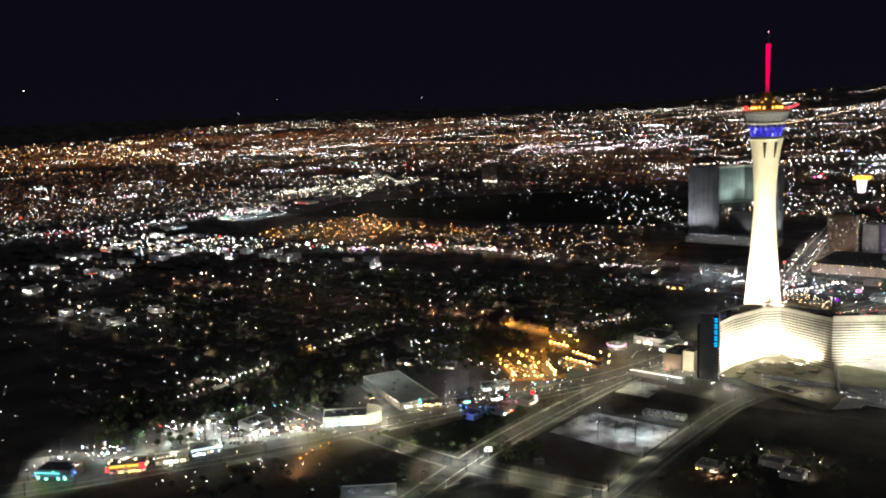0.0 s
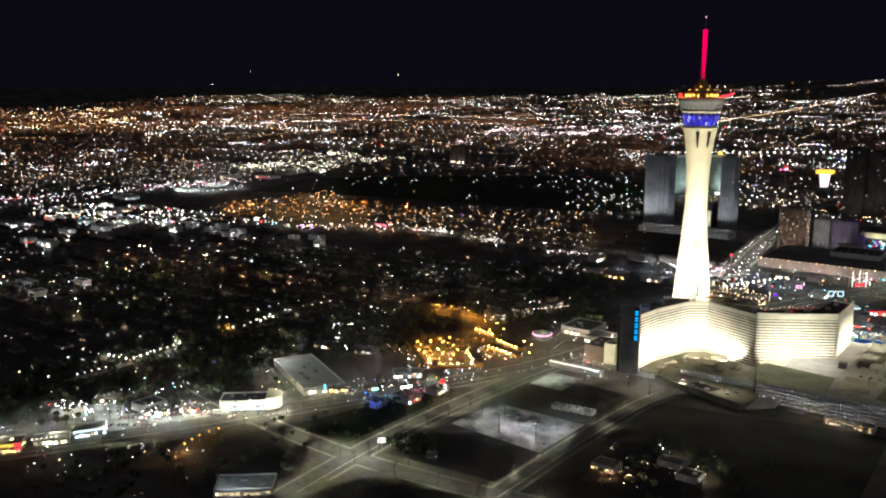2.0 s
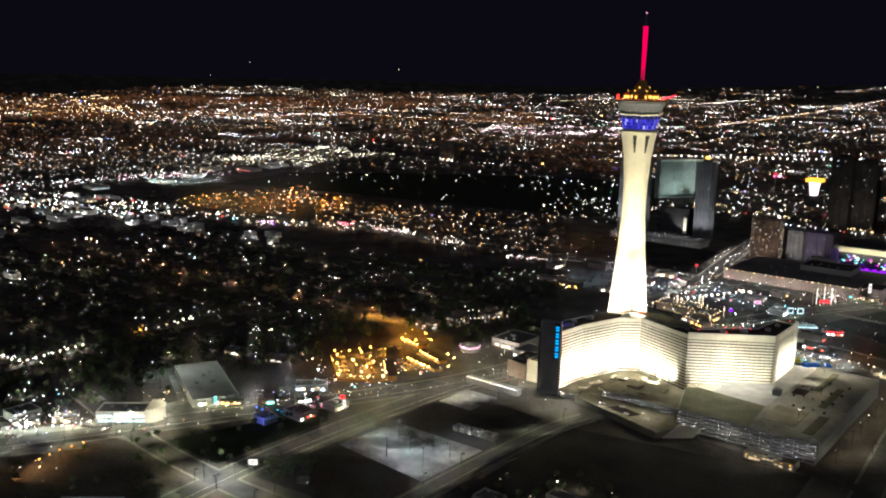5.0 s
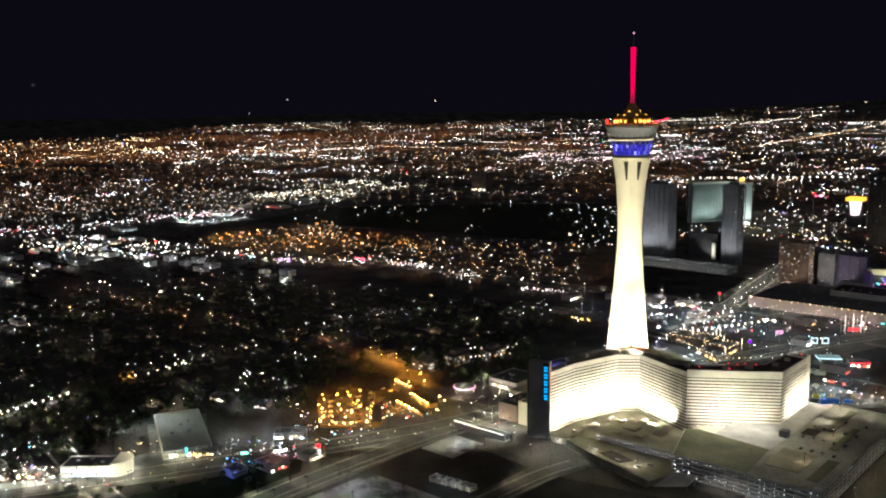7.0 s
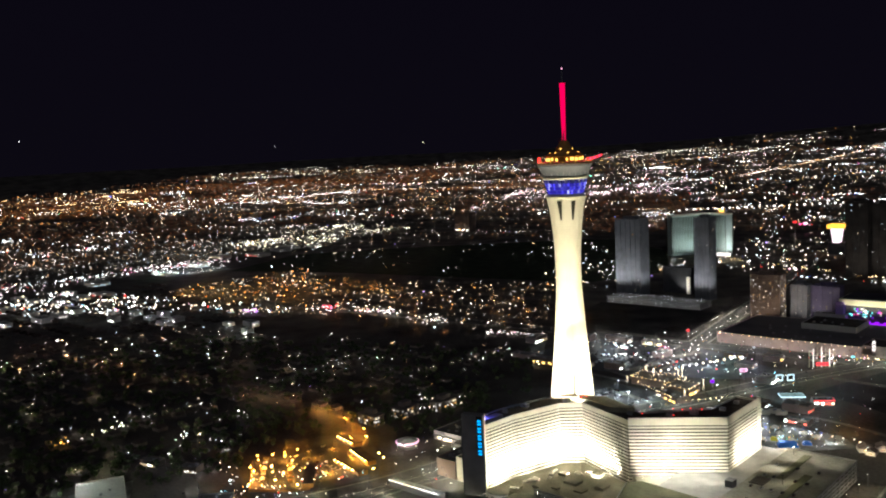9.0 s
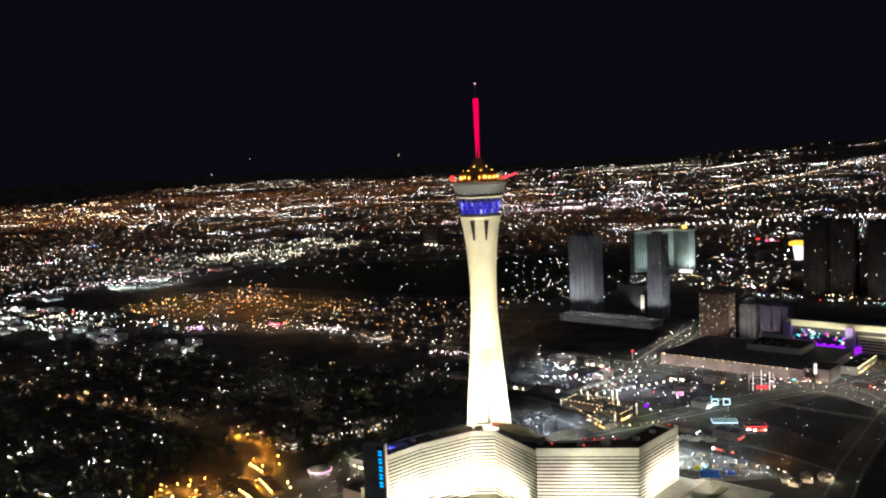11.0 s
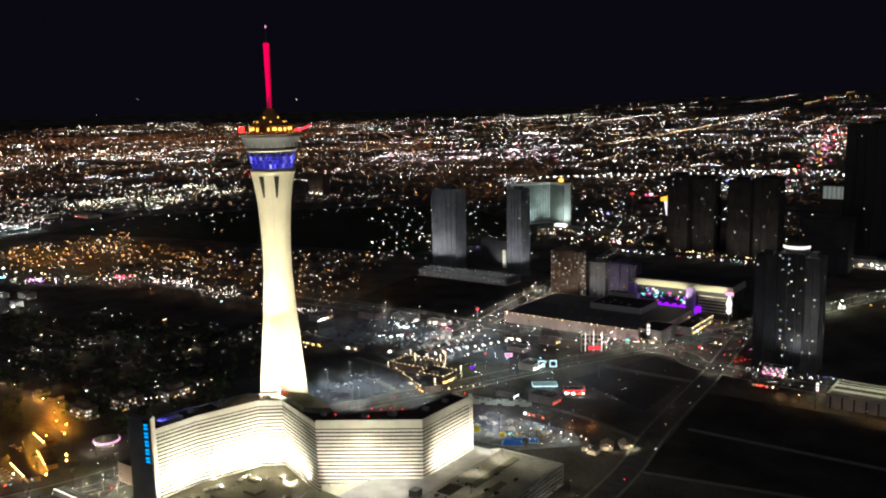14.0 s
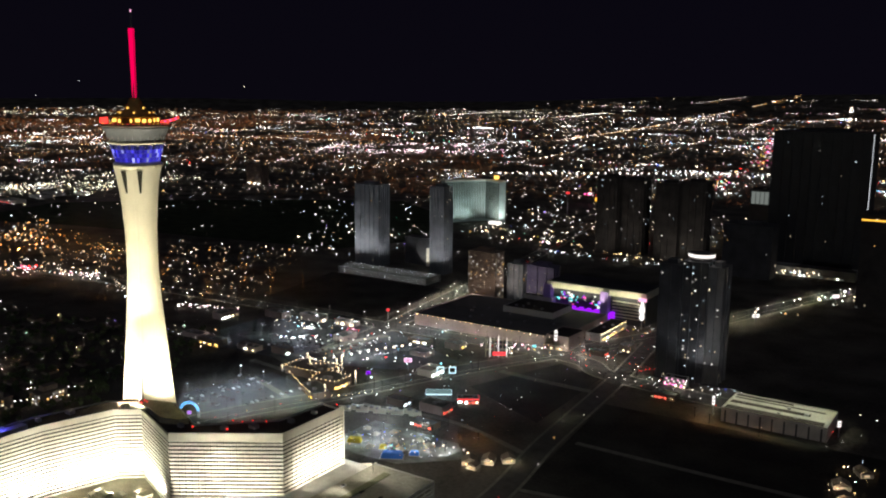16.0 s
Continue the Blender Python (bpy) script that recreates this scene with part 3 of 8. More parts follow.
def smooth_line(pts, steps=8):
    out = []
    for i in range(len(pts) - 1):
        p0, p1, p2, p3 = [Vector(pts[min(max(k, 0), len(pts) - 1)]) for k in (i - 1, i, i + 1, i + 2)]
        for s in range(steps):
            t = s / steps
            out.append(0.5 * ((2 * p1) + (p2 - p0) * t + (2 * p0 - 5 * p1 + 4 * p2 - p3) * t * t + (3 * p1 - p0 - 3 * p2 + p3) * t ** 3))
    out.append(Vector(pts[-1]))
    return [tuple(p) for p in out]


def along(line, step, side=0.0, z=9.0):
    """Points every step metres along a line, side metres to its right."""
    out, rest = [], step / 2
    for p, q in zip(line, line[1:]):
        p, q = Vector(p), Vector(q)
        d = q - p
        n = d.length
        if n < 1e-6:
            continue
        u = d / n
        while rest < n:
            at = p + u * rest
            out.append((at.x + u.y * side, at.y - u.x * side, z))
            rest += step
        rest -= n
    return out


# roads: (name of the line, points, width)
MAIN = smooth_line([(-372, 250), (-384, 380), (-398, 520), (-400, 600), (-397, 690), (-388, 780), (-370, 840)])
BOULEVARD = smooth_line([(-760, 130), (-655, 290), (-560, 450), (-500, 570), (-440, 690), (-398, 790), (-372, 900), (-345, 1030), (-290, 1150), (-240, 1270), (-180, 1390), (-125, 1510), (-60, 1680), (40, 1960)])
SIDE = smooth_line([(-278, 330), (-277, 520), (-277, 640), (-272, 745), (-262, 790)])
EAST = smooth_line([(-40, 700), (-52, 900), (-58, 1050), (-72, 1150), (-84, 1290), (-92, 1370), (-112, 1520)])
CROSS = smooth_line([(-620, 540), (-500, 520), (-398, 515), (-340, 519), (-277, 528), (-150, 560), (0, 600)])
AVENUE = smooth_line([(-1300, 1300), (-800, 1350), (-420, 1375), (-165, 1385), (-92, 1350), (120, 1330)])
PARADISE = smooth_line([(-392, 1230), (-405, 1390), (-425, 1520), (-445, 1650), (-480, 1900), (-560, 2300)])
ROADS = [("boulevard", BOULEVARD, 26), ("main_street", MAIN, 19), ("side_street", SIDE, 15), ("east_street", EAST, 17), ("cross_street", CROSS, 16), ("avenue", AVENUE, 26), ("paradise_road", PARADISE, 24)]
for i, (rname, line, width) in enumerate(ROADS):
    strip("pavement", line, width + 5, "concrete", 0.10 + 0.012 * i, "pale concrete pavement with kerbs along a street", "pavement", 0.1)
for i, (rname, line, width) in enumerate(ROADS):
    strip("road", line, width, "asphalt", 0.22 + 0.012 * i, "asphalt street lit by street lamps", "road", 0.1)


for rname, line, width in ROADS[:3]:
    strip("lane_line", [p[:2] for p in along(line, 3.0, width / 5)], 0.3, "stripe", 0.345, "worn white lane line along a street", "road marking", 0.02)


# ---- the observation tower ----
def tower_radius(z):
    zs = [0, 30, 63, 90, 116, 150, 168, 185, 205, 220, 230]
    rs = [24.5, 21.0, 17.8, 15.6, 13.4, 11.2, 11.0, 11.5, 12.9, 14.8, 16.8]
    return float(np.interp(z, zs, rs))


def build_tower():
    tower = thing("observation_tower", "tall cream concrete observation tower lit by floodlights, with red mast", "tower", at=(TX, TY, 0))
    levels = list(np.linspace(0, 230, 47))
    for leg in range(3):
        verts, faces, k = [], [], 13
        mid = radians(5 + 120 * leg)
        for z in levels:
            r = tower_radius(z)
            gap = 0.3 + max(0, 85 - z) / 85 * 1.6
            for i in range(k):
                f = -1 + 2 * i / (k - 1)
                a = mid + radians(f * (60 - gap))
                rr = r * (1.03 - 0.06 * f * f)
                verts.append((rr * math.cos(a), rr * math.sin(a), z))
            verts.append((1.5 * math.cos(mid), 1.5 * math.sin(mid), z))
        n = k + 1
        for j in range(len(levels) - 1):
            for i in range(n):
                a, b = j * n + i, j * n + (i + 1) % n
                faces.append((a, b, b + n, a + n))
        faces.append(tuple(range(n))[::-1])
        faces.append(tuple((len(levels) - 1) * n + i for i in range(n)))
        part_mesh("leg", verts, faces, "cream", tower, "", False)
    # near-black blocks that stand in for the shaded slots high on the shaft
    for a in (-76, -34, 44, 86, 164, 206):
        bm = bmesh.new()
        m = pose(0, 0, 0, 0, 0, a)
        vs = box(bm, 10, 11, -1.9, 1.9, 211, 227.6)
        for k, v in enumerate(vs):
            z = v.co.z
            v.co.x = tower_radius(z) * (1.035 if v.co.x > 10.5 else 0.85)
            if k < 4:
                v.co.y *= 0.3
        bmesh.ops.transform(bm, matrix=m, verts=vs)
        part("slot", bm, "recess", tower, "near-black block standing in for a shaded slot in the shaft")
    part("collar", lathe([(15.6, 228), (17.2, 229.5), (17.6, 232), (14.5, 233.5)], 48), "cream", tower)
    # Bluish base colour carries part of the band's blue wash.
    part("blue_band", lathe([(14.8, 233.2), (15.6, 236), (17.4, 241), (18.6, 246)], 48), "blue_wall", tower, "glazed band with the blue wash put into its colour")
    for i in range(60):
        for z0, hgt, mat in ((233.5, 3.2, "blue"), (236.9, 3.0, "blue"), (240.1, 2.6, "blue"), (242.9, 2.6, "blue_dim")):
            if mat == "blue_dim" and i % 3 == 0:
                continue
            r = 14.95 + (z0 - 233.2) * 0.30
            panel = bmesh.new()
            vs = box(panel, r, r + 0.4, -0.80, 0.80, z0, z0 + hgt)
            for v in vs[4:]:
                v.co.x += hgt * 0.30
            bmesh.ops.transform(panel, matrix=pose(0, 0, 0, 0, 0, 6 * i), verts=vs)
            part("blue_panel", panel, mat, tower, "blue light panel")
    part("rim", lathe([(18.5, 246), (19.6, 246.6), (19.9, 247.6), (19.3, 248.2)], 48), "cream", tower)
    part("pod", lathe([(18.9, 248), (19.8, 250), (21.4, 254), (22.6, 257.4), (23.4, 258.2), (23.8, 259.6)], 48), "tower_grey", tower, "grey panelled pod")
    for i in range(24):
        bm = bmesh.new()
        vs = box(bm, 20.2, 20.7, -0.12, 0.12, 248.6, 256.8)
        bmesh.ops.transform(bm, matrix=pose(0, 0, 0, 0, 0, 15 * i) @ Matrix.Shear("XZ", 4, (0, 0)), verts=vs)
        part("pod_rib", bm, "steel", tower)
    part("deck", lathe([(23.4, 259.6), (25.0, 260.2), (25.0, 261.6), (14.5, 261.8)], 48), "tower_brown", tower, "brown observation deck rim")
    for i in range(48):
        bm = bmesh.new()
        vs = box(bm, 24.6, 24.75, -0.08, 0.08, 261.6, 263.0)
        bmesh.ops.transform(bm, matrix=pose(0, 0, 0, 0, 0, 7.5 * i), verts=vs)
        part("rail_post", bm, "steel", tower)
    # Deck wall and roof above take the amber-tinted colour.
    part("deck_wall", lathe([(15.5, 261.6), (15.5, 267), (17.0, 267.6), (15, 268.6)], 48), "deck_amber", tower, "upper deck wall with amber light put into its colour")
    rnd_d = random.Random(9)
    for i in range(22):
        if rnd_d.random() < 0.2:
            continue
        bm = bmesh.new()
        w, z = rnd_d.uniform(0.6, 1.7), rnd_d.uniform(263.2, 264.2)
        vs = box(bm, 15.6, 16.2, -w, w, z, z + 2.4)
        bmesh.ops.transform(bm, matrix=pose(0, 0, 0, 0, 0, 360 * i / 22), verts=vs)
        part("deck_lamp", bm, "gold", tower, "golden lit window")
    for i in range(40):
        bm = bmesh.new()
        vs = box(bm, 22.9, 23.3, -0.35, 0.35, 262.0, 262.7)
        bmesh.ops.transform(bm, matrix=pose(0, 0, 0, 0, 0, 9 * i + 3), verts=vs)
        part("rail_lamp", bm, "red_soft" if i % 3 else "gold_soft", tower, "small red and amber lamp along the deck rail")
    for i in range(7):
        bm = bmesh.new()
        vs = box(bm, 12.6, 13.0, -0.6, 0.6, 270.0, 270.8)
        bmesh.ops.transform(bm, matrix=pose(0, 0, 0, 0, 0, 51 * i + 12), verts=vs)
        part("roof_lamp", bm, "gold", tower)
    part("upper_roof", lathe([(14.8, 268.4), (12, 270.5), (8, 272), (7.4, 274.5), (5.6, 276), (4.4, 279), (3.0, 281)], 32), "deck_amber", tower)
    for i in range(4):
        bm = bmesh.new()
        vs = box(bm, 7.3, 7.7, -0.7, 0.7, 272.4, 274.2)
        bmesh.ops.transform(bm, matrix=pose(0, 0, 0, 0, 0, 90 * i + 10), verts=vs)
        part("roof_lamp", bm, "gold", tower)
    part("mast", lathe([(1.5, 280), (1.3, 331)], 8), "steel", tower, "steel mast")
    for i in range(3):
        bm = bmesh.new()
        vs = box(bm, 1.35, 1.75, -1.5, 1.5, 281, 331)
        for v in vs[:4]:
            v.co.x, v.co.y = v.co.x * 0.72, v.co.y * 0.66
        bmesh.ops.transform(bm, matrix=pose(0, 0, 0, 0, 0, 120 * i - 60), verts=vs)
        part("mast_light", bm, "mast_red", tower, "glowing red light panel on the mast")
    part("needle", lathe([(0.55, 331), (0.3, 344)], 8), "steel", tower)
    part("beacon", lathe([(0.2, 343.8), (0.6, 344.4), (0.6, 345.2), (0.2, 345.8)], 8), "pink_soft", tower, "white beacon at the tip")
    # thrill rides over the edge of the roof
    for i in range(10):
        seg = bmesh.new()
        vs = box(seg, 19 + i * 1.3, 20.2 + i * 1.3, -0.9, 0.9, 263.2 + 0.035 * i * i, 264.6 + 0.035 * i * i)
        bmesh.ops.transform(seg, matrix=pose(0, 0, 0, 0, 0, 30), verts=vs)
        part("ride_segment", seg, "pink" if i % 3 == 2 else "red", tower, "red and pink lit segment of a ride arm over the edge")
    for i in range(7):
        seg = bmesh.new()
        vs = box(seg, 20.8 + 0.3 * i, 22.2 + 0.3 * i, -5 + 1.5 * i, -3.8 + 1.5 * i, 262.4 + (i % 2) * 0.7, 266.6 - (i % 3) * 0.5)
        bmesh.ops.transform(seg, matrix=pose(0, 0, 0, 0, 0, 222), verts=vs)
        part("ride_track", seg, "red", tower, "red lit piece of a ride track")
    for ob in tower.children:
        for v in ob.data.vertices:
            v.co.z -= float(np.interp(v.co.z, (250, 262, 281, 331, 346), (0, 1.2, 1.5, 2.4, 4.0)))
    return tower


build_tower()

# ---- the hotel ----
FRONT = [(-314, 823), (-311, 858), (-297, 906), (-281, 919), (-224, 897), (-162.3, 938.5), (-163, 1000)]
BACK = [(-181, 1002), (-184, 960), (-226, 919), (-272, 940), (-316, 914), (-330, 862), (-330, 816)]
FLOORS, FLOOR_H, BAND_0, ROOF = 18, 2.74, 4.2, 57.0


def build_hotel():
    hotel = thing("hotel", "long angular cream hotel with striped balcony floors, brightly floodlit", "hotel", at=(0, 0, 0))
    # Dark windows; the near-black colour also holds the shade of the recess.
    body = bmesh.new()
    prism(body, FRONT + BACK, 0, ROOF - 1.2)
    part("body", body, "recess", hotel, "recessed window walls, their colour darkened for recess shade")
    def fold(i):
        """Half the turn at a corner of the front, as the length to add to a band 2 m before the wall."""
        if i in (0, len(FRONT) - 1):
            return 0.0
        a, b = Vector(FRONT[i]) - Vector(FRONT[i - 1]), Vector(FRONT[i + 1]) - Vector(FRONT[i])
        return 2.02 * math.tan((math.atan2(b.y, b.x) - math.atan2(a.y, a.x)) / 2)

    for k, (p, q) in enumerate(zip(FRONT, FRONT[1:])):
        d = (Vector(q) - Vector(p)).length
        e0, e1 = -fold(k), -fold(k + 1)
        for f in range(FLOORS):
            bm = bmesh.new()
            z = BAND_0 + f * FLOOR_H
            wall_box(bm, p, q, 1.85, 2.2, z, z + 1.45, e0, e1)
            part("balcony_band", bm, "hotel", hotel, "")
            # Floor takes the shade-toned colour, not the cream of the bands.
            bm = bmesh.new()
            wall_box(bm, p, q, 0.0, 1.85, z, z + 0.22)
            part("balcony_floor", bm, "fin_wall", hotel, "balcony floor with shade put into its colour")
        top = bmesh.new()
        wall_box(top, p, q, 1.3, 2.1, BAND_0 + FLOORS * FLOOR_H - 0.4, ROOF + (2.4 if p[0] > -230 else 0.3), e0, e1)
        wall_box(top, p, q, 0.0, 1.3, BAND_0 + FLOORS * FLOOR_H - 0.4, ROOF - 0.6)
        part("parapet", top, "hotel", hotel, "plain cream parapet band")
        count = max(2, int(d / 4.2))
        for i in range(count + 1):
            c = d * i / count
            # Fins carry the same painted-in shade.
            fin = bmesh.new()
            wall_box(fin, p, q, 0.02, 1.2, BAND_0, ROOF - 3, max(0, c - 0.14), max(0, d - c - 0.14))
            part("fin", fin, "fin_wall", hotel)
    for p, q in zip(BACK, BACK[1:]):
        bm = bmesh.new()
        wall_box(bm, p, q, 0.0, 0.5, 0.0, ROOF)
        part("back_wall", bm, "slate", hotel)
    bm = bmesh.new()
    prism(bm, [(x * 0.9985, y * 0.9985) for x, y in FRONT + BACK], ROOF - 1.2, ROOF - 0.9)
    part("roof", bm, "roof", hotel, "dark flat roof")
    bm = bmesh.new()
    wall_box(bm, FRONT[-1], BACK[0], 0.0, 0.6, 0, ROOF)
    part("end_wall", bm, "hotel", hotel)
    bm = bmesh.new()
    (x1, y1), (x0, y0) = FRONT[-1], FRONT[-2]
    prism(bm, [(x1 + 2.6, y1 - 0.4), (x1 + 2.6, y1 + 1.1), (x1 - 0.4, y1 + 1.1), (x1 - 0.4, y1 - 0.4)], 0, ROOF + 2.8)
    part("end_edge", bm, "hotel", hotel, "pale upright edge of the end wall")
    # the taller dark end slab with the sign
    bm = bmesh.new()
    prism(bm, [(-326.5, 812.6), (-309.5, 818.5), (-312.3, 823.8), (-328.6, 818.4)], 0, 67)
    part("end_slab", bm, "slate", hotel, "tall dark grey end slab")
    bm = bmesh.new()
    prism(bm, [(-309.5, 818.5), (-308.6, 818.9), (-311.4, 824.2), (-312.3, 823.8)], 0, 67)
    part("end_edge", bm, "hotel", hotel)
    # plant rooms and rims on the roof
    bm = bmesh.new()
    prism(bm, [(-294, 914), (-276, 918), (-250, 909), (-236, 914), (-232, 919), (-268, 934), (-290, 926)], ROOF - 1, ROOF + 3.2)
    part("roof_house", bm, "podium", hotel, "pale brown rooftop plant room")
    bm = bmesh.new()
    prism(bm, [(-298, 910), (-286, 918), (-290, 922), (-300, 914)], ROOF - 1, ROOF + 4.5)
    part("roof_house", bm, "tower_brown", hotel, "brown rooftop box")
    bm = bmesh.new()
    prism(bm, [(-322, 830), (-315, 832), (-314, 850), (-321, 850)], ROOF - 1, ROOF + 2)
    part("roof_house", bm, "slate", hotel)
    red = [(-283, 922, 62), (-279, 921, 62), (-200, 925, 57.6), (-206, 936, 59), (-188, 950, 58), (-199, 938, 59), (-169, 1003, 58.6), (-222, 914, 58), (-195, 944, 59), (-283, 919, 61)]
    for p in red:
        bm = bmesh.new()
        bmesh.ops.create_icosphere(bm, subdivisions=1, radius=0.55, matrix=Matrix.Translation(p))
        part("red_lamp", bm, "red", hotel, "red warning lamp on the roof")
    part("roof_mast", lathe([(0.55, ROOF - 0.9), (0.45, ROOF + 8), (0.25, ROOF + 16)], 8), "slate", hotel, "dark slender mast").location = (-285.5, 919, 0)
    # Red base colour stands in for red light on this box.
    part("red_box", bx(-289, -283.5, 917.5, 922, ROOF - 0.9, ROOF + 3.4), "wall_red", hotel, "rooftop box coloured red for its red light")
    part("pale_box", bx(-298, -291, 911, 916, ROOF - 0.9, ROOF + 3.0), "hotel", hotel, "pale rooftop box")
    for x, y, w in ((-317, 884, 3), (-321, 862, 2), (-324, 838, 2), (-250, 918, 3), (-232, 912, 2), (-204, 926, 2.4), (-190, 940, 3), (-176, 962, 2.2), (-174, 984, 2)):
        part("roof_unit", bx(x - w, x + w, y - w * 0.7, y + w * 0.7, ROOF - 0.9, ROOF + 1.6), "slate", hotel)
    # five glowing sign shapes, one above the other
    sign = part("sign", bx(-0.6, 0.6, -2.6, 2.6, 34, 66), "recess", hotel, "tall vertical sign with glowing blue shapes")
    d = Vector((-309.5 + 331, 818.5 - 811)).normalized()
    ang = math.degrees(math.atan2(d.y, d.x))
    sign.matrix_basis = pose(-311.8, 817.2, 0, 0, 0, ang + 90)
    for k in range(5):
        z = 65 - 6.1 * (k + 1)
        bm = bmesh.new()
        box(bm, -0.9, -0.6, -1.5, 1.5, z + 2.7, z + 4.4)
        box(bm, -0.9, -0.6, -1.5, 1.5, z + 0.2, z + 1.9)
        part("sign_shape", bm, "sign_blue", sign, "glowing blue shape")


build_hotel()


# ---- podium and car park ----
def slab_block(plan, z0, z1):
    bm = bmesh.new()
    prism(bm, plan, z0, z1)
    return bm


def open_decks(g, p, q, levels, lift, inner, lamp_step, column_step, skip):
    """Stacked open parking decks along the plan line p to q: parapets, columns, and a lamp row under each deck, before a pale inner wall."""
    d = (Vector(q) - Vector(p)).length
    pts = []
    u = (Vector(q) - Vector(p)).normalized()
    out = Vector((u.y, -u.x))
    for lvl in range(levels):
        z = lvl * lift
        bm = bmesh.new()
        wall_box(bm, p, q, -0.35, 0.0, z + 0.25, z + 1.25)
        part("parapet", bm, "shed", g)
        bm = bmesh.new()
        wall_box(bm, p, q, -inner, 0.1, z - 0.15, z + 0.25)
        part("deck", bm, "concrete", g)
        for i in range(int(d / lamp_step)):
            if (i * skip + lvl * 3) % 7 > 1:
                at = Vector(p) + u * (lamp_step * (i + 0.5)) - out * 1.3
                pts.append((at.x, at.y, z + lift - 1.15))
    bm = bmesh.new()
    wall_box(bm, p, q, -0.4, 0.05, levels * lift - 0.15, levels * lift + 1.2)
    part("parapet", bm, "shed", g)
    for i in range(int(d / column_step) + 1):
        bm = bmesh.new()
        c = min(d - 0.5, column_step * i)
        wall_box(bm, p, q, -0.6, 0.12, 0, levels * lift, c, d - c - 0.5)
        part("column", bm, "shed", g)
    lamps("deck_lamp_row", pts, [0.15 + 0.14 * ((5 * i) % 7 == 0) for i in range(len(pts))], "lamp_deck", "", parent=g, flat=0.5)


def build_podium():
    pod = thing("hotel_podium", "low sprawling podium with pale gravel roofs in front of the hotel", "podium")
    part("roof_slab", slab_block([(-309, 824), (-296, 830), (-274, 834), (-274, 842), (-206, 842), (-212, 872), (-205, 882), (-147, 914), (-143, 1012), (-164, 1012), (-162.3, 938), (-224, 896.5), (-281, 918.5), (-297, 905.5), (-311, 857.5)], 0, 4.4), "podium", pod)
    part("court_roof", slab_block([(-273, 842), (-205, 842), (-214, 873), (-236, 884), (-262, 878), (-276, 860)], 4.4, 9.2), "podium", pod, "flat gravel roof over the arcade")
    # pale apron roof under the straight wing
    part("apron_roof", slab_block([(-222, 896), (-206, 883), (-147, 878), (-147, 914), (-158, 940), (-164, 938)], 4.4, 11.5), "hotel", pod, "pale lit roof at the foot of the wing")
    bm = bmesh.new()
    v = [bm.verts.new(p) for p in ((-165, 946, 9.6), (-144, 918, 14.5), (-142, 1016, 15.5), (-164, 1012, 10), (-165, 946, 3), (-144, 918, 3), (-142, 1016, 3), (-164, 1012, 3))]
    for f in ((0, 1, 2, 3), (1, 0, 4, 5), (2, 1, 5, 6), (3, 2, 6, 7), (0, 3, 7, 4)):
        bm.faces.new([v[i] for i in f])
    part("ramp_roof", bm, "hotel", pod, "pale sloping roof beside the hotel wing")
    for x0, x1, y0, y1, z, h in ((-262, -250, 858, 868, 9.2, 11), (-246, -238, 848, 856, 9.2, 10.6), (-236, -228, 862, 872, 9.2, 11), (-264, -258, 844, 848, 9.2, 10.2), (-284, -276, 846, 854, 4.4, 6.6), (-298, -290, 836, 842, 4.4, 6.2), (-258, -250, 892, 900, 4.4, 7), (-282, -275, 880, 886, 4.4, 6.4), (-266, -260, 896, 903, 4.4, 6.2)):
        part("roof_box", bx(x0, x1, y0, y1, z, h), "podium", pod, "low plant box on the podium roof")
    # round-ended entrance pavilion by the end slab
    drum = [(-300 + 9 * math.cos(0.3 * k), 822 + 6 * math.sin(0.3 * k)) for k in range(21)]
    part("pavilion", slab_block(drum, 0, 5.2), "hotel", pod, "round pale entrance pavilion")
    part("pavilion_roof", slab_block([(-300 + (x + 300) * 1.12, 822 + (y - 822) * 1.12) for x, y in drum], 5.2, 6.0), "podium", pod)
    part("front_wing", slab_block([(-290, 815), (-268, 806), (-200, 786), (-190, 812), (-204, 833), (-273, 833), (-288, 829)], 0, 4.8), "podium", pod, "low brownish front wing with a flat roof")
    part("front_wing_rim", slab_block([(-290, 815), (-268, 806), (-200, 786), (-199.6, 786.9), (-267.8, 806.9), (-289.6, 815.9)], 4.8, 5.6), "shed_roof", pod)
    part("roof_pit", slab_block([(-256, 810), (-232, 803), (-226, 814), (-250, 821)], 4.8, 5.0), "roof", pod, "darker patch on the roof")
    for x, y in ((-262, 814), (-236, 806), (-218, 806), (-246, 819), (-212, 815)):
        part("roof_unit", bx(x - 2, x + 2, y - 1.2, y + 1.2, 4.8, 6.0), "steel", pod)
    low = thing("low_garage_wing", "low striped wing of the garage with open lit decks", "garage")
    # Pale wall added close behind the openings to bounce deck lamp light.
    part("core_wall", bx(-272, -205, 838, 841, 0, 8.8), "core_paint", low)
    open_decks(low, (-273, 834), (-203, 834), 3, 2.9, 4.0, 3.4, 6.1, 5)
    part("roof", bx(-273, -206, 834.2, 842, 8.7, 9.1), "podium", low)
    g = thing("parking_garage", "multi-storey concrete parking garage with lit open decks", "garage")
    # Same added bounce wall, for the tall garage.
    part("core_wall", bx(-192, -93, 826, 1008, 0, 15.2), "core_paint", g, "pale inner wall added to bounce the deck lamp light")
    open_decks(g, (-197, 819), (-88, 820), 5, 3.1, 6.0, 3.6, 8.4, 5)
    open_decks(g, (-88, 820), (-88, 1012), 5, 3.1, 5.0, 4.4, 9.5, 3)
    pts = along([(-218, 897.5), (-164, 934)], 7, 3.2, 12.6)
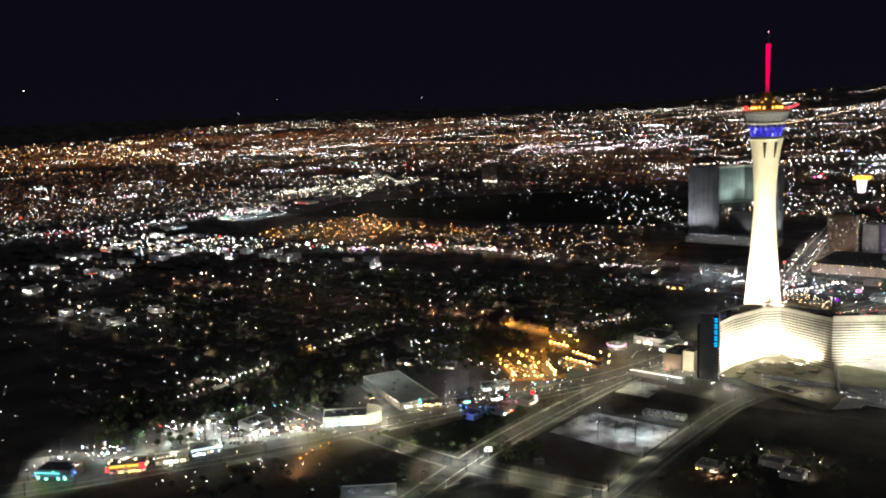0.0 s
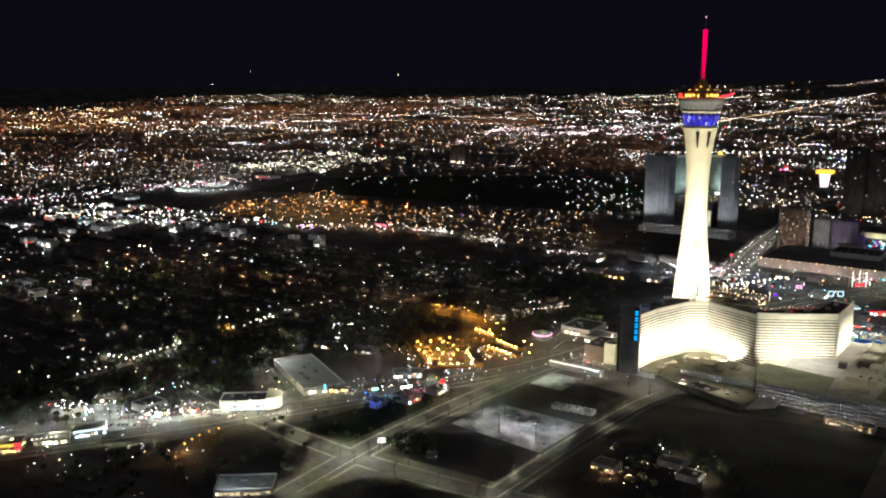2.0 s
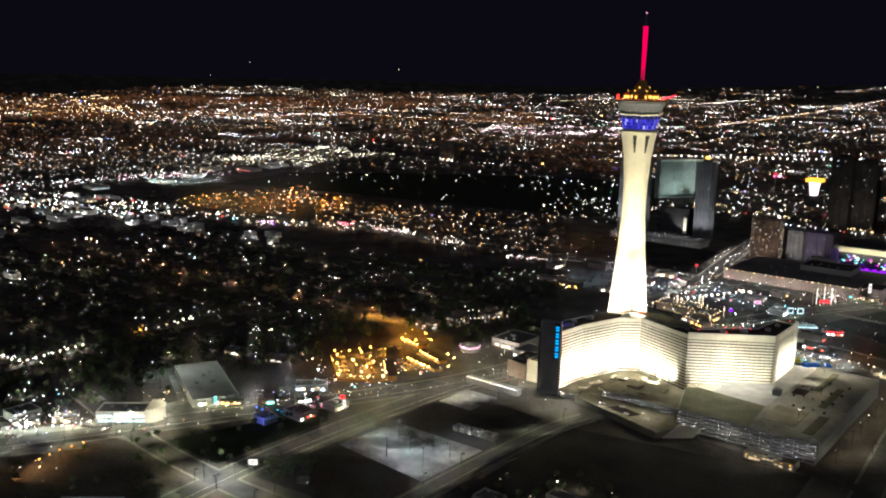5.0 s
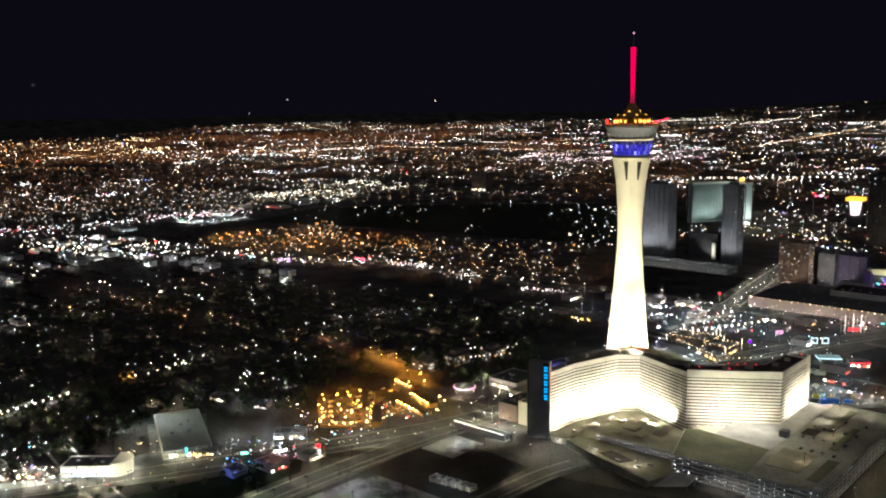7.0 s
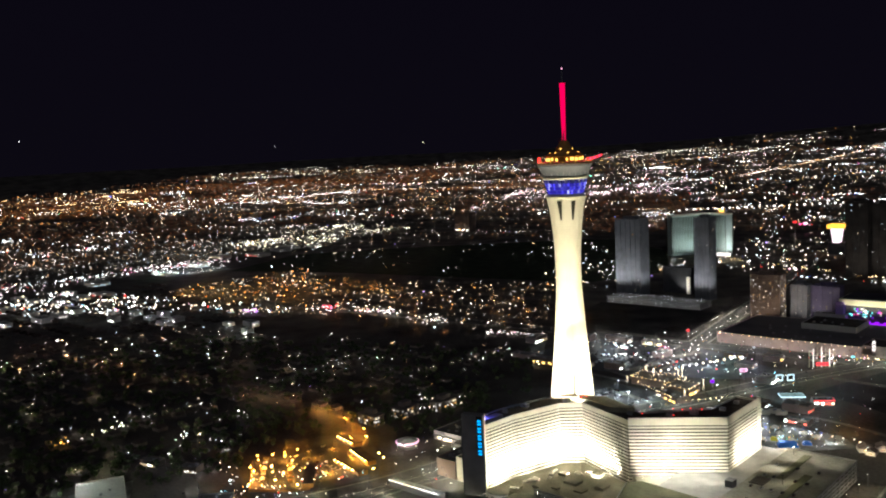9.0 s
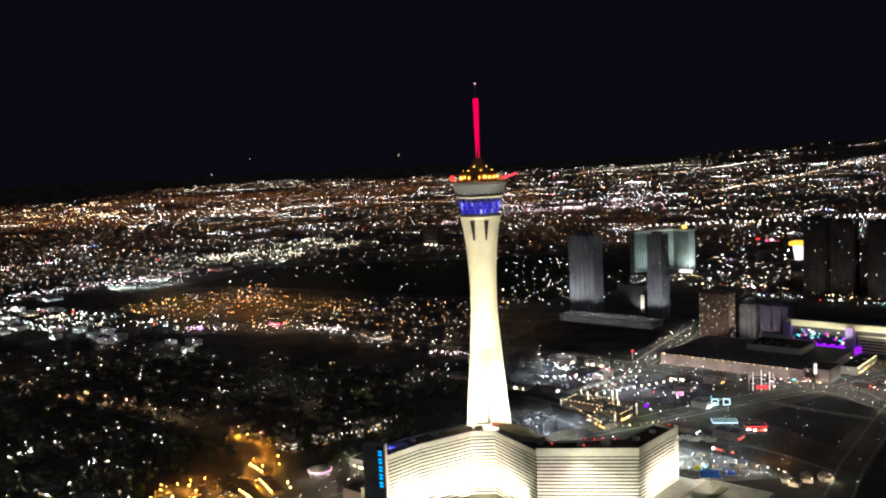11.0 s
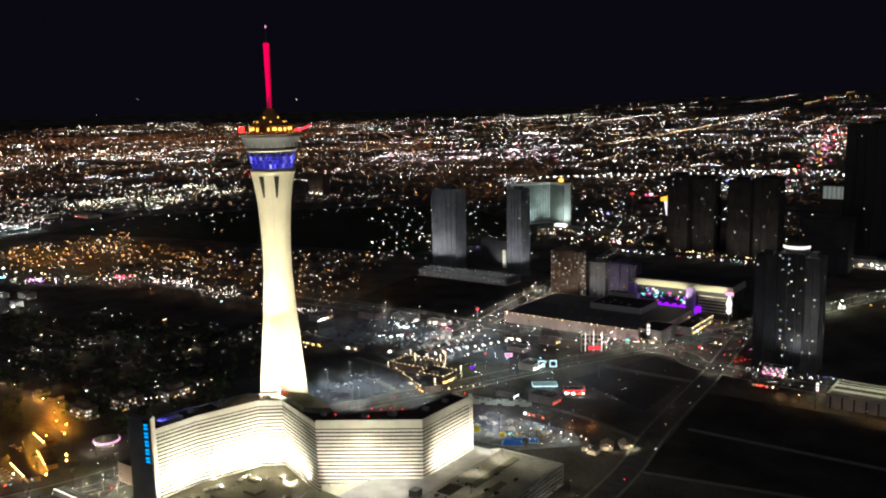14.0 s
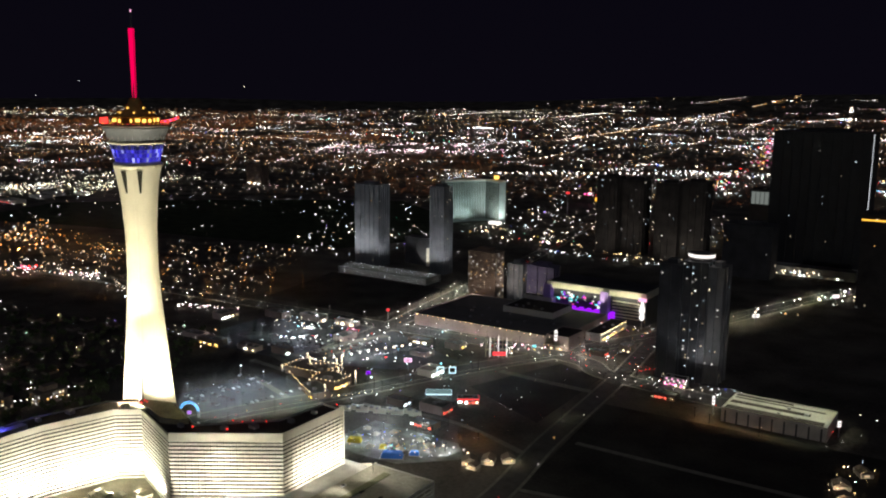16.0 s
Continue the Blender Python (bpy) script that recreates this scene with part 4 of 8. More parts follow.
    lamps("plinth_lamps", pts, [0.45] * len(pts), "lamp_bright", "", parent=pod, flat=0.6)
    # deck roofs: a greenish one before the wing, a grey one with ramps beyond it
    part("green_roof", slab_block([(-197, 819.6), (-140, 820.2), (-145, 876), (-206, 882), (-214, 873)], 15.3, 15.8), "roof_green", g, "large dark greenish roof")
    part("roof_deck", slab_block([(-140, 820.2), (-88.5, 820.6), (-88.5, 1012), (-141.5, 1012), (-143.5, 917), (-145, 876)], 15.3, 15.8), "garage_roof", g, "grey worn roof deck")
    part("end_wall", bx(-143, -88, 1011.5, 1012.3, 0, 16.6), "shed", g)
    part("side_wall", slab_block([(-214, 873), (-197, 819.6), (-196.4, 819.8), (-213.4, 873.2)], 0, 16.6), "shed", g)
    for x0, x1, y0, y1, z, mat in ((-138, -112, 846, 886, 16.15, "podium"), (-126, -120, 944, 1004, 16.2, "roof_green"), (-111, -105, 905, 962, 16.2, "roof_green"), (-104, -96, 838, 884, 16.1, "roof_green"), (-139, -128, 924, 940, 16.2, "roof")):
        part("roof_ramp", bx(x0, x1, y0, y1, 15.8, z), mat, g, "paler slab on the roof deck" if mat == "podium" else "dark ramp strip on the roof deck")
    part("stair_house", bx(-150, -143.8, 907, 914, 15.8, 21), "slate", g, "dark stair house")
    part("stair_house", bx(-93.5, -88.3, 820.5, 826, 15.8, 18.2), "shed", g, "pale corner stair tower")
    for k in range(24):
        x, y = -104 + 15 * (k % 2), 838 + 14.4 * (k // 2)
        part("bay_line", bx(x - 0.12, x + 0.12, y, y + 4.6, 15.8, 15.83), "stripe", g, "painted parking bay line")
    canopy = thing("entrance_canopy", "white sloping canopy with bright lamps before the garage", "canopy", at=(-184, 800, 0))
    bm = bmesh.new()
    v = [bm.verts.new(p) for p in ((-12, -10, 1.0), (10, -2, 4.5), (12, 12, 8.5), (-6, 8, 8.0), (-12, -10, 0.5), (10, -2, 4.0), (12, 12, 8.0), (-6, 8, 7.5))]
    for f in ((0, 1, 2, 3), (7, 6, 5, 4), (1, 0, 4, 5), (2, 1, 5, 6), (3, 2, 6, 7), (0, 3, 7, 4)):
        bm.faces.new([v[i] for i in f])
    part("roof", bm, "hotel", canopy)
    for x, y, h in ((9, 0, 4.4), (-5, 7, 7.4), (10, 10, 7.6)):
        part("post", bx(x - 0.25, x + 0.25, y - 0.25, y + 0.25, 0, h), "steel", canopy)
    for x, y, z in ((-3, 9.5, 9.4), (5, 11, 9.6)):
        part("lamp", bx(x - 0.5, x + 0.5, y - 0.5, y + 0.5, z - 1.2, z - 0.4), "white_soft", canopy, "bright white lamp")


build_podium()

# ---- towers and resorts across the middle distance ----
def slab_tower(name, label, x0, x1, y0, y1, h, wall, floors, bays, lit, ribs=True, lamp="win", seed=1, rim_light=""):
    rnd = random.Random(seed)
    t = thing(name, label, "tower", at=((x0 + x1) / 2, (y0 + y1) / 2, 0))
    w, d = (x1 - x0) / 2, (y1 - y0) / 2
    part("body", bx(-w, w, -d, d, 0, h), wall, t)
    part("roof_rim", bx(-w - 0.6, w + 0.6, -d - 0.6, d + 0.6, h, h + 1.5), wall, t)
    part("plant_room", bx(-w * 0.5, w * 0.5, -d * 0.5, d * 0.5, h + 1.5, h + 6), wall, t)
    if ribs:
        for i in range(bays + 1):
            x, y = -w + 2 * w * i / bays, -d + 2 * d * i / bays
            if i % 3 == 0:
                part("rib", bx(x - 0.8, x + 0.8, -d - 1.6, -d, 0, h + 1.4), wall, t)
                part("rib", bx(w, w + 1.6, y - 0.8, y + 0.8, 0, h + 1.4), wall, t)
    fh = h / floors
    for f in range(0, floors, 3):
        part("floor_edge", bx(-w - 0.25, w + 0.25, -d - 0.25, d + 0.25, f * fh, f * fh + 0.5), wall, t)
    panes = 0
    for f in range(floors):
        for i in range(bays):
            for face in (0, 1):
                if rnd.random() > lit or panes > 200:
                    continue
                panes += 1
                z, u, half = f * fh + fh * 0.3, (i + 0.5) / bays * 2 - 1, rnd.uniform(0.45, 0.9)
                if face == 0:
                    b = bx(u * w - half, u * w + half, -d - 0.35, -d - 0.02, z, z + fh * 0.45)
                else:
                    b = bx(w + 0.02, w + 0.35, u * d - half, u * d + half, z, z + fh * 0.45)
                part("window", b, lamp, t)
    return t


slab_tower("condo_tower", "tall dark grey condominium tower with ribbed bays, mostly unlit", -694, -646, 1668, 1696, 135, "tower_grey", 45, 15, 0.014, seed=3)
slab_tower("condo_tower", "tall dark grey condominium tower with a few lit windows", -547, -522, 1676, 1700, 139, "tower_grey", 45, 12, 0.014, seed=4)
slab_tower("casino_tower", "brown stucco casino tower with many small lit windows", -404, -360, 1562, 1586, 68, "tower_brown", 22, 14, 0.15, ribs=False, seed=5)
slab_tower("casino_tower", "lower grey casino tower beside the brown one", -352, -330, 1584, 1606, 52, "tower_grey", 20, 8, 0.08, seed=6)
slab_tower("casino_tower", "dark casino tower with a few blue lights", -326, -288, 1594, 1616, 51, "tower_violet", 17, 8, 0.08, seed=7)
slab_tower("glass_tower", "dark glass apartment tower with scattered lit windows", -60, -40, 1376, 1396, 118, "tower_dim", 36, 6, 0.022, lamp="win_white", seed=8)
slab_tower("glass_tower", "taller middle shaft of the dark glass apartment tower", -39, -15, 1380, 1406, 122, "glass_lit", 42, 8, 0.10, lamp="win_white", seed=18)
slab_tower("glass_tower", "dark glass apartment tower wing with bare flanks", -14, 0, 1384, 1408, 118, "tower_mid", 36, 6, 0.022, lamp="win_white", seed=28)
crown = thing("roof_crown", "round roof crown with a bright white lamp ring", "roof crown", at=(-25, 1393, 123.5))
part("lamp_ring", lathe([(12.2, 4.0), (13, 4.2), (13, 7.2), (12.2, 7.4)], 28), "white_soft", crown, "bright white lamp ring")
part("drum", lathe([(10.5, 0), (10.5, 5.4)], 24), "tower_mid", crown)
part("cap", lathe([(0.1, 8.6), (10, 8.2), (13.3, 7.5), (13.3, 7.3), (0.1, 7.3)], 28), "tower_mid", crown)
resort = slab_tower("resort_tower", "huge dark unlit resort tower with a white light strip", -114, 34, 2040, 2100, 230, "glass", 60, 30, 0.006, lamp="win_white", seed=9)
for i in range(34):
    part("strip_lamp", bx(74.4, 75.8, -31.6, -30.2, 92 + 4.1 * i, 94.0 + 4.1 * i), "strip", resort, "white lamp of a vertical light strip")
slab_tower("apartment_tower", "dark apartment tower against city lights", -408, -372, 2010, 2050, 140, "tower_umber", 40, 10, 0.014, lamp="win_white", seed=10)
slab_tower("apartment_tower", "dark narrow apartment tower against city lights", -370, -330, 2032, 2070, 134, "tower_umber", 40, 10, 0.02, lamp="win_white", seed=13)
slab_tower("apartment_tower", "dark apartment tower with few lights", -294, -256, 2000, 2040, 136, "tower_umber", 40, 10, 0.014, lamp="win_white", seed=11)
slab_tower("apartment_tower", "dark apartment tower beside its twin", -252, -212, 2010, 2050, 140, "tower_umber", 40, 10, 0.02, lamp="win_white", seed=12)
slab_tower("hotel_block", "plain dark grey hotel block without lights", -160, -84, 1946, 1990, 84, "tower_dim", 24, 16, 0.004, ribs=False, seed=14)


slab_tower("office_tower", "dim grey-brown office block at the edge of the dark golf course", -1756, -1694, 2440, 2472, 66, "tower_brown", 16, 14, 0.0, ribs=False, seed=41)
edge = slab_tower("resort_tower", "dark resort tower with a golden band below its top", 58, 130, 1826, 1870, 130, "tower_umber", 36, 14, 0.04, ribs=False, seed=31)
part("gold_band", bx(-36.6, 36.6, -22.8, -22.1, 122, 124), "gold_soft", edge, "golden light band")


def wing_hotel():
    """A tall hotel of three wings, its striped faces washed with pale light."""
    t = thing("wing_hotel", "tall pale green lit hotel tower with three wings and vertical stripes", "hotel", at=(-792, 2262, 0))
    for ang, length in ((240, 112), (334, 62), (107, 70)):
        bm = bmesh.new()
        vs = box(bm, 0, length, -10, 10, 0, 92)
        bmesh.ops.transform(bm, matrix=pose(0, 0, 0, 0, 0, ang), verts=vs)
        part("wing", bm, "tower_pale", t)
        bm = bmesh.new()
        vs = box(bm, -1, length + 0.6, -10.8, 10.8, 92, 95)
        bmesh.ops.transform(bm, matrix=pose(0, 0, 0, 0, 0, ang), verts=vs)
        part("cornice", bm, "hotel", t, "pale cornice")
        for i in range(int(length / 4.2)):
            for s in (-1, 1):
                bm = bmesh.new()
                vs = box(bm, 8 + 4.2 * i, 10 + 4.2 * i, s * 10.3 - 0.35, s * 10.3 + 0.35, 5, 90)
                bmesh.ops.transform(bm, matrix=pose(0, 0, 0, 0, 0, ang), verts=vs)
                part("window_strip", bm, "recess", t, "dark vertical window strip")
    part("core", lathe([(14, 0), (14, 97), (12, 99)], 12), "tower_dim", t, "darker central core")
    part("roof_sign", bx(27, 37, -14, -10, 97, 104), "gold", t, "golden roof sign shape")
    part("entrance_canopy", bx(40, 66, -58, -44, 0, 6), "white_soft", t, "glowing white entrance canopy")


wing_hotel()
PALE_HOTEL_LIGHTS = [
    (-782, 2186, 12, -826, 2208, 55, 0.75e5, (0.82, 1, 0.97)), (-795, 2148, 12, -842, 2176, 55, 0.6e5, (0.82, 1, 0.97)), (-752, 2198, 12, -760, 2246, 55, 0.6e5, (0.8, 1, 0.96)), (-730, 2196, 5, -740, 2236, 30, 2.0e5, (0.95, 1, 0.97)),
]
# Fill spots added for the condos, in place of general city glow.
CONDO_FILLS = [
    (-590, 1705, 3, -585, 1721, 30, 3e4, (1, 1, 0.95)), (-690, 1625, 14, -680, 1668, 90, 1.7e5, (0.95, 0.97, 1)), (-560, 1628, 14, -538, 1672, 90, 1.4e5, (0.95, 0.97, 1)), (-500, 1660, 12, -519, 1690, 90, 0.6e5, (0.95, 0.97, 1)),
    (-615, 1648, 14, -650, 1684, 90, 0.6e5, (0.95, 0.97, 1)),
]
# Fill spots added for the casino towers; no fixtures known.
CASINO_FILLS = [
    (-380, 1520, 16, -385, 1560, 40, 1.8e4, (1, 0.8, 0.65)), (-325, 1545, 16, -330, 1580, 40, 3.0e4, (1, 0.9, 0.85)), (-340, 1555, 16, -356, 1575, 40, 1.4e4, (1, 0.8, 0.65)),
]
# Fill spots added above the hall roof and beside the glass tower.
HALL_FILLS = [
    (50, 1314, 42, 52, 1314, 12, 4e4, (1, 1, 0.72)), (100, 1314, 42, 98, 1314, 12, 4e4, (1, 1, 0.72)), (-20, 1340, 20, -20, 1376, 60, 2.0e4, (0.9, 0.95, 1)), (34, 1362, 20, 10, 1392, 60, 0.8e4, (0.9, 0.95, 1)),
]
for x, y, z, tx, ty, tz, watts, col in PALE_HOTEL_LIGHTS + CONDO_FILLS + CASINO_FILLS + HALL_FILLS:
    spot("tower_wash_light", (x, y, z), (tx, ty, tz), watts, 110, col)
# More added fill, at the feet of the dark apartment towers.
for x in (-385, -335, -268, -210):
    spot("tower_wash_light", (x + 6, 1950, 10), (x, 2012, 60), 2.0e4, 100, (1, 0.92, 0.82))


LB_BLOCK = thing("mid_rise", "plain grey mid-rise block between the condominium towers", "building", at=(-600, 1736, 0))
part("body", bx(-34, 22, -10, 12, 0, 46), "tower_dim", LB_BLOCK)
part("lit_fin", bx(14, 20, -15, -11, 0, 30), "hotel", LB_BLOCK, "white wall fin lit from below")


def entertainment_hall():
    t = thing("casino_hall", "casino hall with pale cornice, violet pillars and glowing screens", "casino", at=(0, 0, 0))
    part("body", bx(-272, -140, 1556, 1600, 0, 36), "tower_dim", t)
    part("cornice", bx(-274, -138, 1550, 1602, 36, 44), "cornice", t, "pale lit cornice band")
    part("cornice_step", bx(-270, -140, 1553, 1600, 44, 46), "tower_dim", t)
    for x in (-272, -192):
        part("pillar", bx(x - 5, x + 5, 1546, 1558, 0, 40), "violet_wall", t, "violet lit pillar")
    rnd = random.Random(5)
    for i in range(42):
        x, z = rnd.uniform(-264, -200), rnd.uniform(15, 30)
        w, h = rnd.uniform(1, 4.5), rnd.uniform(0.6, 2.0)
        part("screen_shape", bx(x, x + w, 1555.2, 1555.9, z, z + h), rnd.choice(["teal", "teal", "white_soft", "violet", "pink"]), t, "glowing patch of the screen")
    for i in range(16):
        x = -266 + 5.4 * i
        part("violet_panel", bx(x, x + 4.8, 1551, 1555.6, 3 + (i % 3), 12.5 + (i % 2) * 2), "violet", t, "violet glowing panel")
    for i in range(6):
        part("ledge", bx(-184, -148, 1554.6, 1556, 8 + 4 * i, 9.2 + 4 * i), "cornice", t)
    s = thing("figure_sign", "tall glowing white and pink sign shape on a pole", "sign", at=(-141, 1546, 0))
    part("pole", lathe([(0.8, 0), (0.8, 12)], 8), "steel", s)
    part("panel", lathe([(1.2, 11), (3.6, 14), (2.6, 19), (4.0, 24), (2.2, 31), (1.2, 35)], 10), "white_soft", s)
    part("crown", bx(-5, 5, -1, 1, 35, 39), "pink_soft", s)


entertainment_hall()
for x in (-250, -225, -200, -170, -150):
    spot("cornice_uplight", (x, 1538, 24), (x, 1550, 40), 2.4e4, 110, (1, 0.95, 0.72), 0.4)
# Pinkish fill spots added to brighten the casino wall; no fixtures known.
for k in range(6):
    spot("wall_uplight", (-368 + 34 * k, 1393, 2), (-368 + 34 * k, 1404, 8), 2.2e3, 140, (1, 0.86, 0.84), 0.4)
for x in (-262, -192):
    spot("pillar_light", (x - 2, 1530, 10), (x - 4, 1546, 22), 1.6e4, 70, (0.5, 0.25, 1), 0.4)


mast = thing("antenna_mast", "slim grey antenna mast on the hotel roof before the tower", "mast", at=(-297.5, 931.5, 56.5))
part("pole", lathe([(0.6, 0), (0.55, 12), (0.3, 22)], 8), "pole", mast)
part("base_plate", bx(-1.2, 1.2, -1.2, 1.2, 0, 0.6), "steel", mast)
for z in (8, 13, 17):
    part("crossarm", bx(-1.3, 1.3, -0.15, 0.15, z, z + 0.3), "pole", mast)


# ---- low buildings ----
def low_building(name, label, x0, x1, y0, y1, h, wall="shed", roof="shed_roof", units=3, front="", front_side="s", seed=0, category="building"):
    """A flat-roofed building: walls, roof behind a parapet, roof units, and a lit shop front where it has one."""
    rnd = random.Random(seed + int(x0 * 7 + y0))
    t = thing(name, label, category, at=((x0 + x1) / 2, (y0 + y1) / 2, 0))
    w, d = (x1 - x0) / 2, (y1 - y0) / 2
    part("body", bx(-w, w, -d, d, 0, h), wall, t)
    part("roof", bx(-w + 0.4, w - 0.4, -d + 0.4, d - 0.4, h, h + 0.15), roof, t)
    ring = bmesh.new()
    for dims in ((-w, w, -d, -d + 0.4, h, h + 0.9), (-w, w, d - 0.4, d, h, h + 0.9), (-w, -w + 0.4, -d + 0.4, d - 0.4, h, h + 0.9), (w - 0.4, w, -d + 0.4, d - 0.4, h, h + 0.9)):
        box(ring, *dims)
    part("parapet", ring, wall, t)
    for i in range(units):
        ux, uy, us = rnd.uniform(-w * 0.7, w * 0.7), rnd.uniform(-d * 0.7, d * 0.7), rnd.uniform(0.8, 1.8)
        part("roof_unit", bx(ux - us, ux + us, uy - us, uy + us, h + 0.15, h + 1.0 + us * 0.6), "steel", t)
    if front:
        long_x = front_side in "sn"
        reach = (w if long_x else d) * 0.92
        top = min(h - 0.8, 4.3)
        at = -reach
        while at < reach - 1:
            width = rnd.uniform(1.2, 3.6)
            if rnd.random() < 0.68:
                z0 = rnd.uniform(0.5, 1.6)
                z1 = min(top, z0 + rnd.uniform(0.9, 2.0))
                glass = front if rnd.random() < 0.6 else rnd.choice(["front_warm", "win_soft", "win_soft", "front_white"])
                if long_x:
                    part("shop_window", bx(at, min(at + width, reach), -d - 0.25, -d, z0, z1), glass, t, "brightly lit shop window")
                else:
                    part("shop_window", bx(w, w + 0.25, at, min(at + width, reach), z0, z1), glass, t, "brightly lit shop window")
            at += width + rnd.uniform(0.3, 1.6)
        if long_x:
            part("canopy", bx(-w * 0.95, w * 0.95, -d - 3.0, -d, top + 0.3, top + 0.6), wall, t)
        else:
            part("canopy", bx(w, w + 3.0, -d * 0.95, d * 0.95, top + 0.3, top + 0.6), wall, t)
    return t


LB = low_building
for args, side, front, turn in (
    (("warehouse", "long warehouse with grey roof and pale lit edges", -604, -508, 602, 641, 6, "hotel", "roof_pale", 7), "e", "front_white", -26),
    (("motel", "small motel with bright violet-white roof edge", -497, -469, 675, 689, 5, "shed", "shed_roof", 2), "s", "front_cool", 43),
    (("depot", "low depot with white lamps under its eaves", -440, -400, 420, 442, 5, "shed", "roof_pale", 4), "s", "win_soft", 41),
    (("shop", "small shop under trees with a white lit front", -354, -346, 548, 553, 3.2, "house_wall", "roof_pale", 1), "s", "cool_soft", 30)):
    LB(*args, front=front, front_side=side, category=args[0]).rotation_euler = (0, 0, radians(turn))
for args, side, front, turn in (
    (("shop", "teal-lit shop front on the boulevard", -668, -638, 314, 332, 8, "shed", "shed_roof", 2), "s", "front_teal", 30),
    (("shop", "shop with a golden and red lit front", -632, -604, 354, 370, 7, "shed", "shed_roof", 2), "s", "front_gold", 48),
    (("arcade", "pale arcade with a row of white lamps", -616, -590, 386, 398, 5, "hotel", "roof_pale", 1), "s", "front_white", 55),
    (("filling_station", "filling station with a blue-white glowing canopy", -608, -584, 412, 428, 5, "shed", "roof_pale", 0), "s", "front_cool", 60)):
    spot_on = LB(*args, front=front, front_side=side, category=args[0].replace("_", " "))
    spot_on.rotation_euler = (0, 0, radians(turn))
    if "golden" in args[1]:
        part("fascia", bx(-13, 9, -8.9, -8.3, 5.6, 6.9), "gold_soft", spot_on, "glowing golden fascia")
        part("sign_panel", bx(9.4, 14, -9.0, -8.3, 2.6, 7.8), "red_soft", spot_on, "glowing red panel")
        part("sign_panel", bx(-16, -13.2, -9.0, -8.3, 2.6, 6.4), "red_soft", spot_on, "glowing red panel")
    if "teal" in args[1]:
        part("fascia", bx(-15, 6, -10.0, -9.3, 6.2, 6.9), "teal", spot_on, "glowing teal fascia")
    if "canopy" in args[1]:
        part("fascia", bx(-12.4, 12.4, -8.9, -8.4, 4.2, 6.0), "cool_soft", spot_on, "glowing bluish fascia")
        part("fascia", bx(12.2, 12.7, -8.4, 8.2, 4.2, 6.0), "cool_soft", spot_on, "glowing bluish fascia")
def supermarket():
    t = thing("supermarket", "white supermarket with a rounded glowing end and bluish lit front", "store", at=(-541, 536, 0))
    bm = bmesh.new()
    prism(bm, [(-23, -10), (16, -10), (16, 11), (-23, 11)], 0, 8)
    part("body", bm, "hotel", t)
    end = [(16 + 13 * math.sin(math.pi * k / 12), 0.5 - 11.5 * math.cos(math.pi * k / 12)) for k in range(13)]
    bm = bmesh.new()
    prism(bm, end, 0, 10.5)
    part("round_end", bm, "hotel", t, "rounded white end under floodlight")
    bm = bmesh.new()
    prism(bm, [(16 + (x - 16) * 1.06, y * 1.05) for x, y in end], 10.5, 11.3)
    part("end_rim", bm, "cornice", t)
    part("roof", bx(-22.4, 15.4, -9.4, 10.4, 8, 8.2), "shed_roof", t)
    for dims in ((-23, 16, -10, -9.5, 8, 9.2), (-23, 16, 10.5, 11, 8, 9.2), (-23, -22.5, -9.5, 10.5, 8, 9.2)):
        part("parapet", bx(*dims), "hotel", t)
    for k in range(8):
        part("shop_window", bx(-21 + 4.6 * k, -17.2 + 4.6 * k, -10.3, -10, 0.6, 3.4), "cool_soft", t, "bluish lit shop window")
    part("fascia", bx(-22, 15, -10.6, -10, 5.0, 6.2), "cool_soft", t, "glowing bluish fascia strip")
    part("canopy", bx(-22.5, 15.5, -14, -10, 4.0, 4.4), "hotel", t)
    for k in range(7):
        part("post", bx(-22 + 6.1 * k, -21.7 + 6.1 * k, -13.9, -13.6, 0, 4.0), "steel", t)
    for x, y in ((-14, 3), (-4, 5), (6, 0), (2, -5)):
        part("roof_unit", bx(x - 1.4, x + 1.4, y - 1, y + 1, 8.2, 9.6), "steel", t)
    t.rotation_euler = (0, 0, radians(42))


supermarket()
for nm, x, y, w, d, front, turn in (
    ("shop", -590, 478, 22, 12, "front_white", 48),
    ("shop", -572, 498, 16, 10, "front_warm", 45),
    ("shop", -506, 612, 20, 11, "front_gold", 50),
    ("cafe", -486, 632, 14, 10, "front_teal", 52),
    ("shop", -466, 656, 14, 10, "front_white", 52),
    ("shop", -636, 640, 18, 12, "", 20),
    ("shop", -612, 700, 20, 12, "win_soft", 15),
    ("shop", -566, 712, 18, 12, "white_soft", 25),
    ("shop", -650, 470, 20, 12, "front_cool", 35),
):
    LB(nm, "small street-side %s with a lit front and flat roof" % nm, x - w / 2, x + w / 2, y - d / 2, y + d / 2, 5, "house_wall", "shed_roof", 2, front, "s", category=nm).rotation_euler = (0, 0, radians(turn))
LB("restaurant", "small restaurant with red and white lights", -452, -432, 622, 640, 6, front="front_red", front_side="e", category="restaurant")
LB("restaurant", "small blue-lit bar by the street", -462, -448, 598, 612, 5, front="front_blue", front_side="e", category="restaurant")
LB("kiosk_shop", "small corner shop with warm lights", -440, -426, 655, 672, 5, front="front_warm", front_side="e", category="shop")
LB("shop", "small shop with white lights", -615, -596, 470, 492, 6, front="front_white", front_side="e", category="shop")
for k in range(6):
    LB("site_trailer", "white site trailer in a row on the vacant lot", -330 + 6.4 * k, -325.4 + 6.4 * k, 692 + 0.8 * k, 700 + 0.8 * k, 2.8, "hotel", "roof_pale", 1, category="trailer")
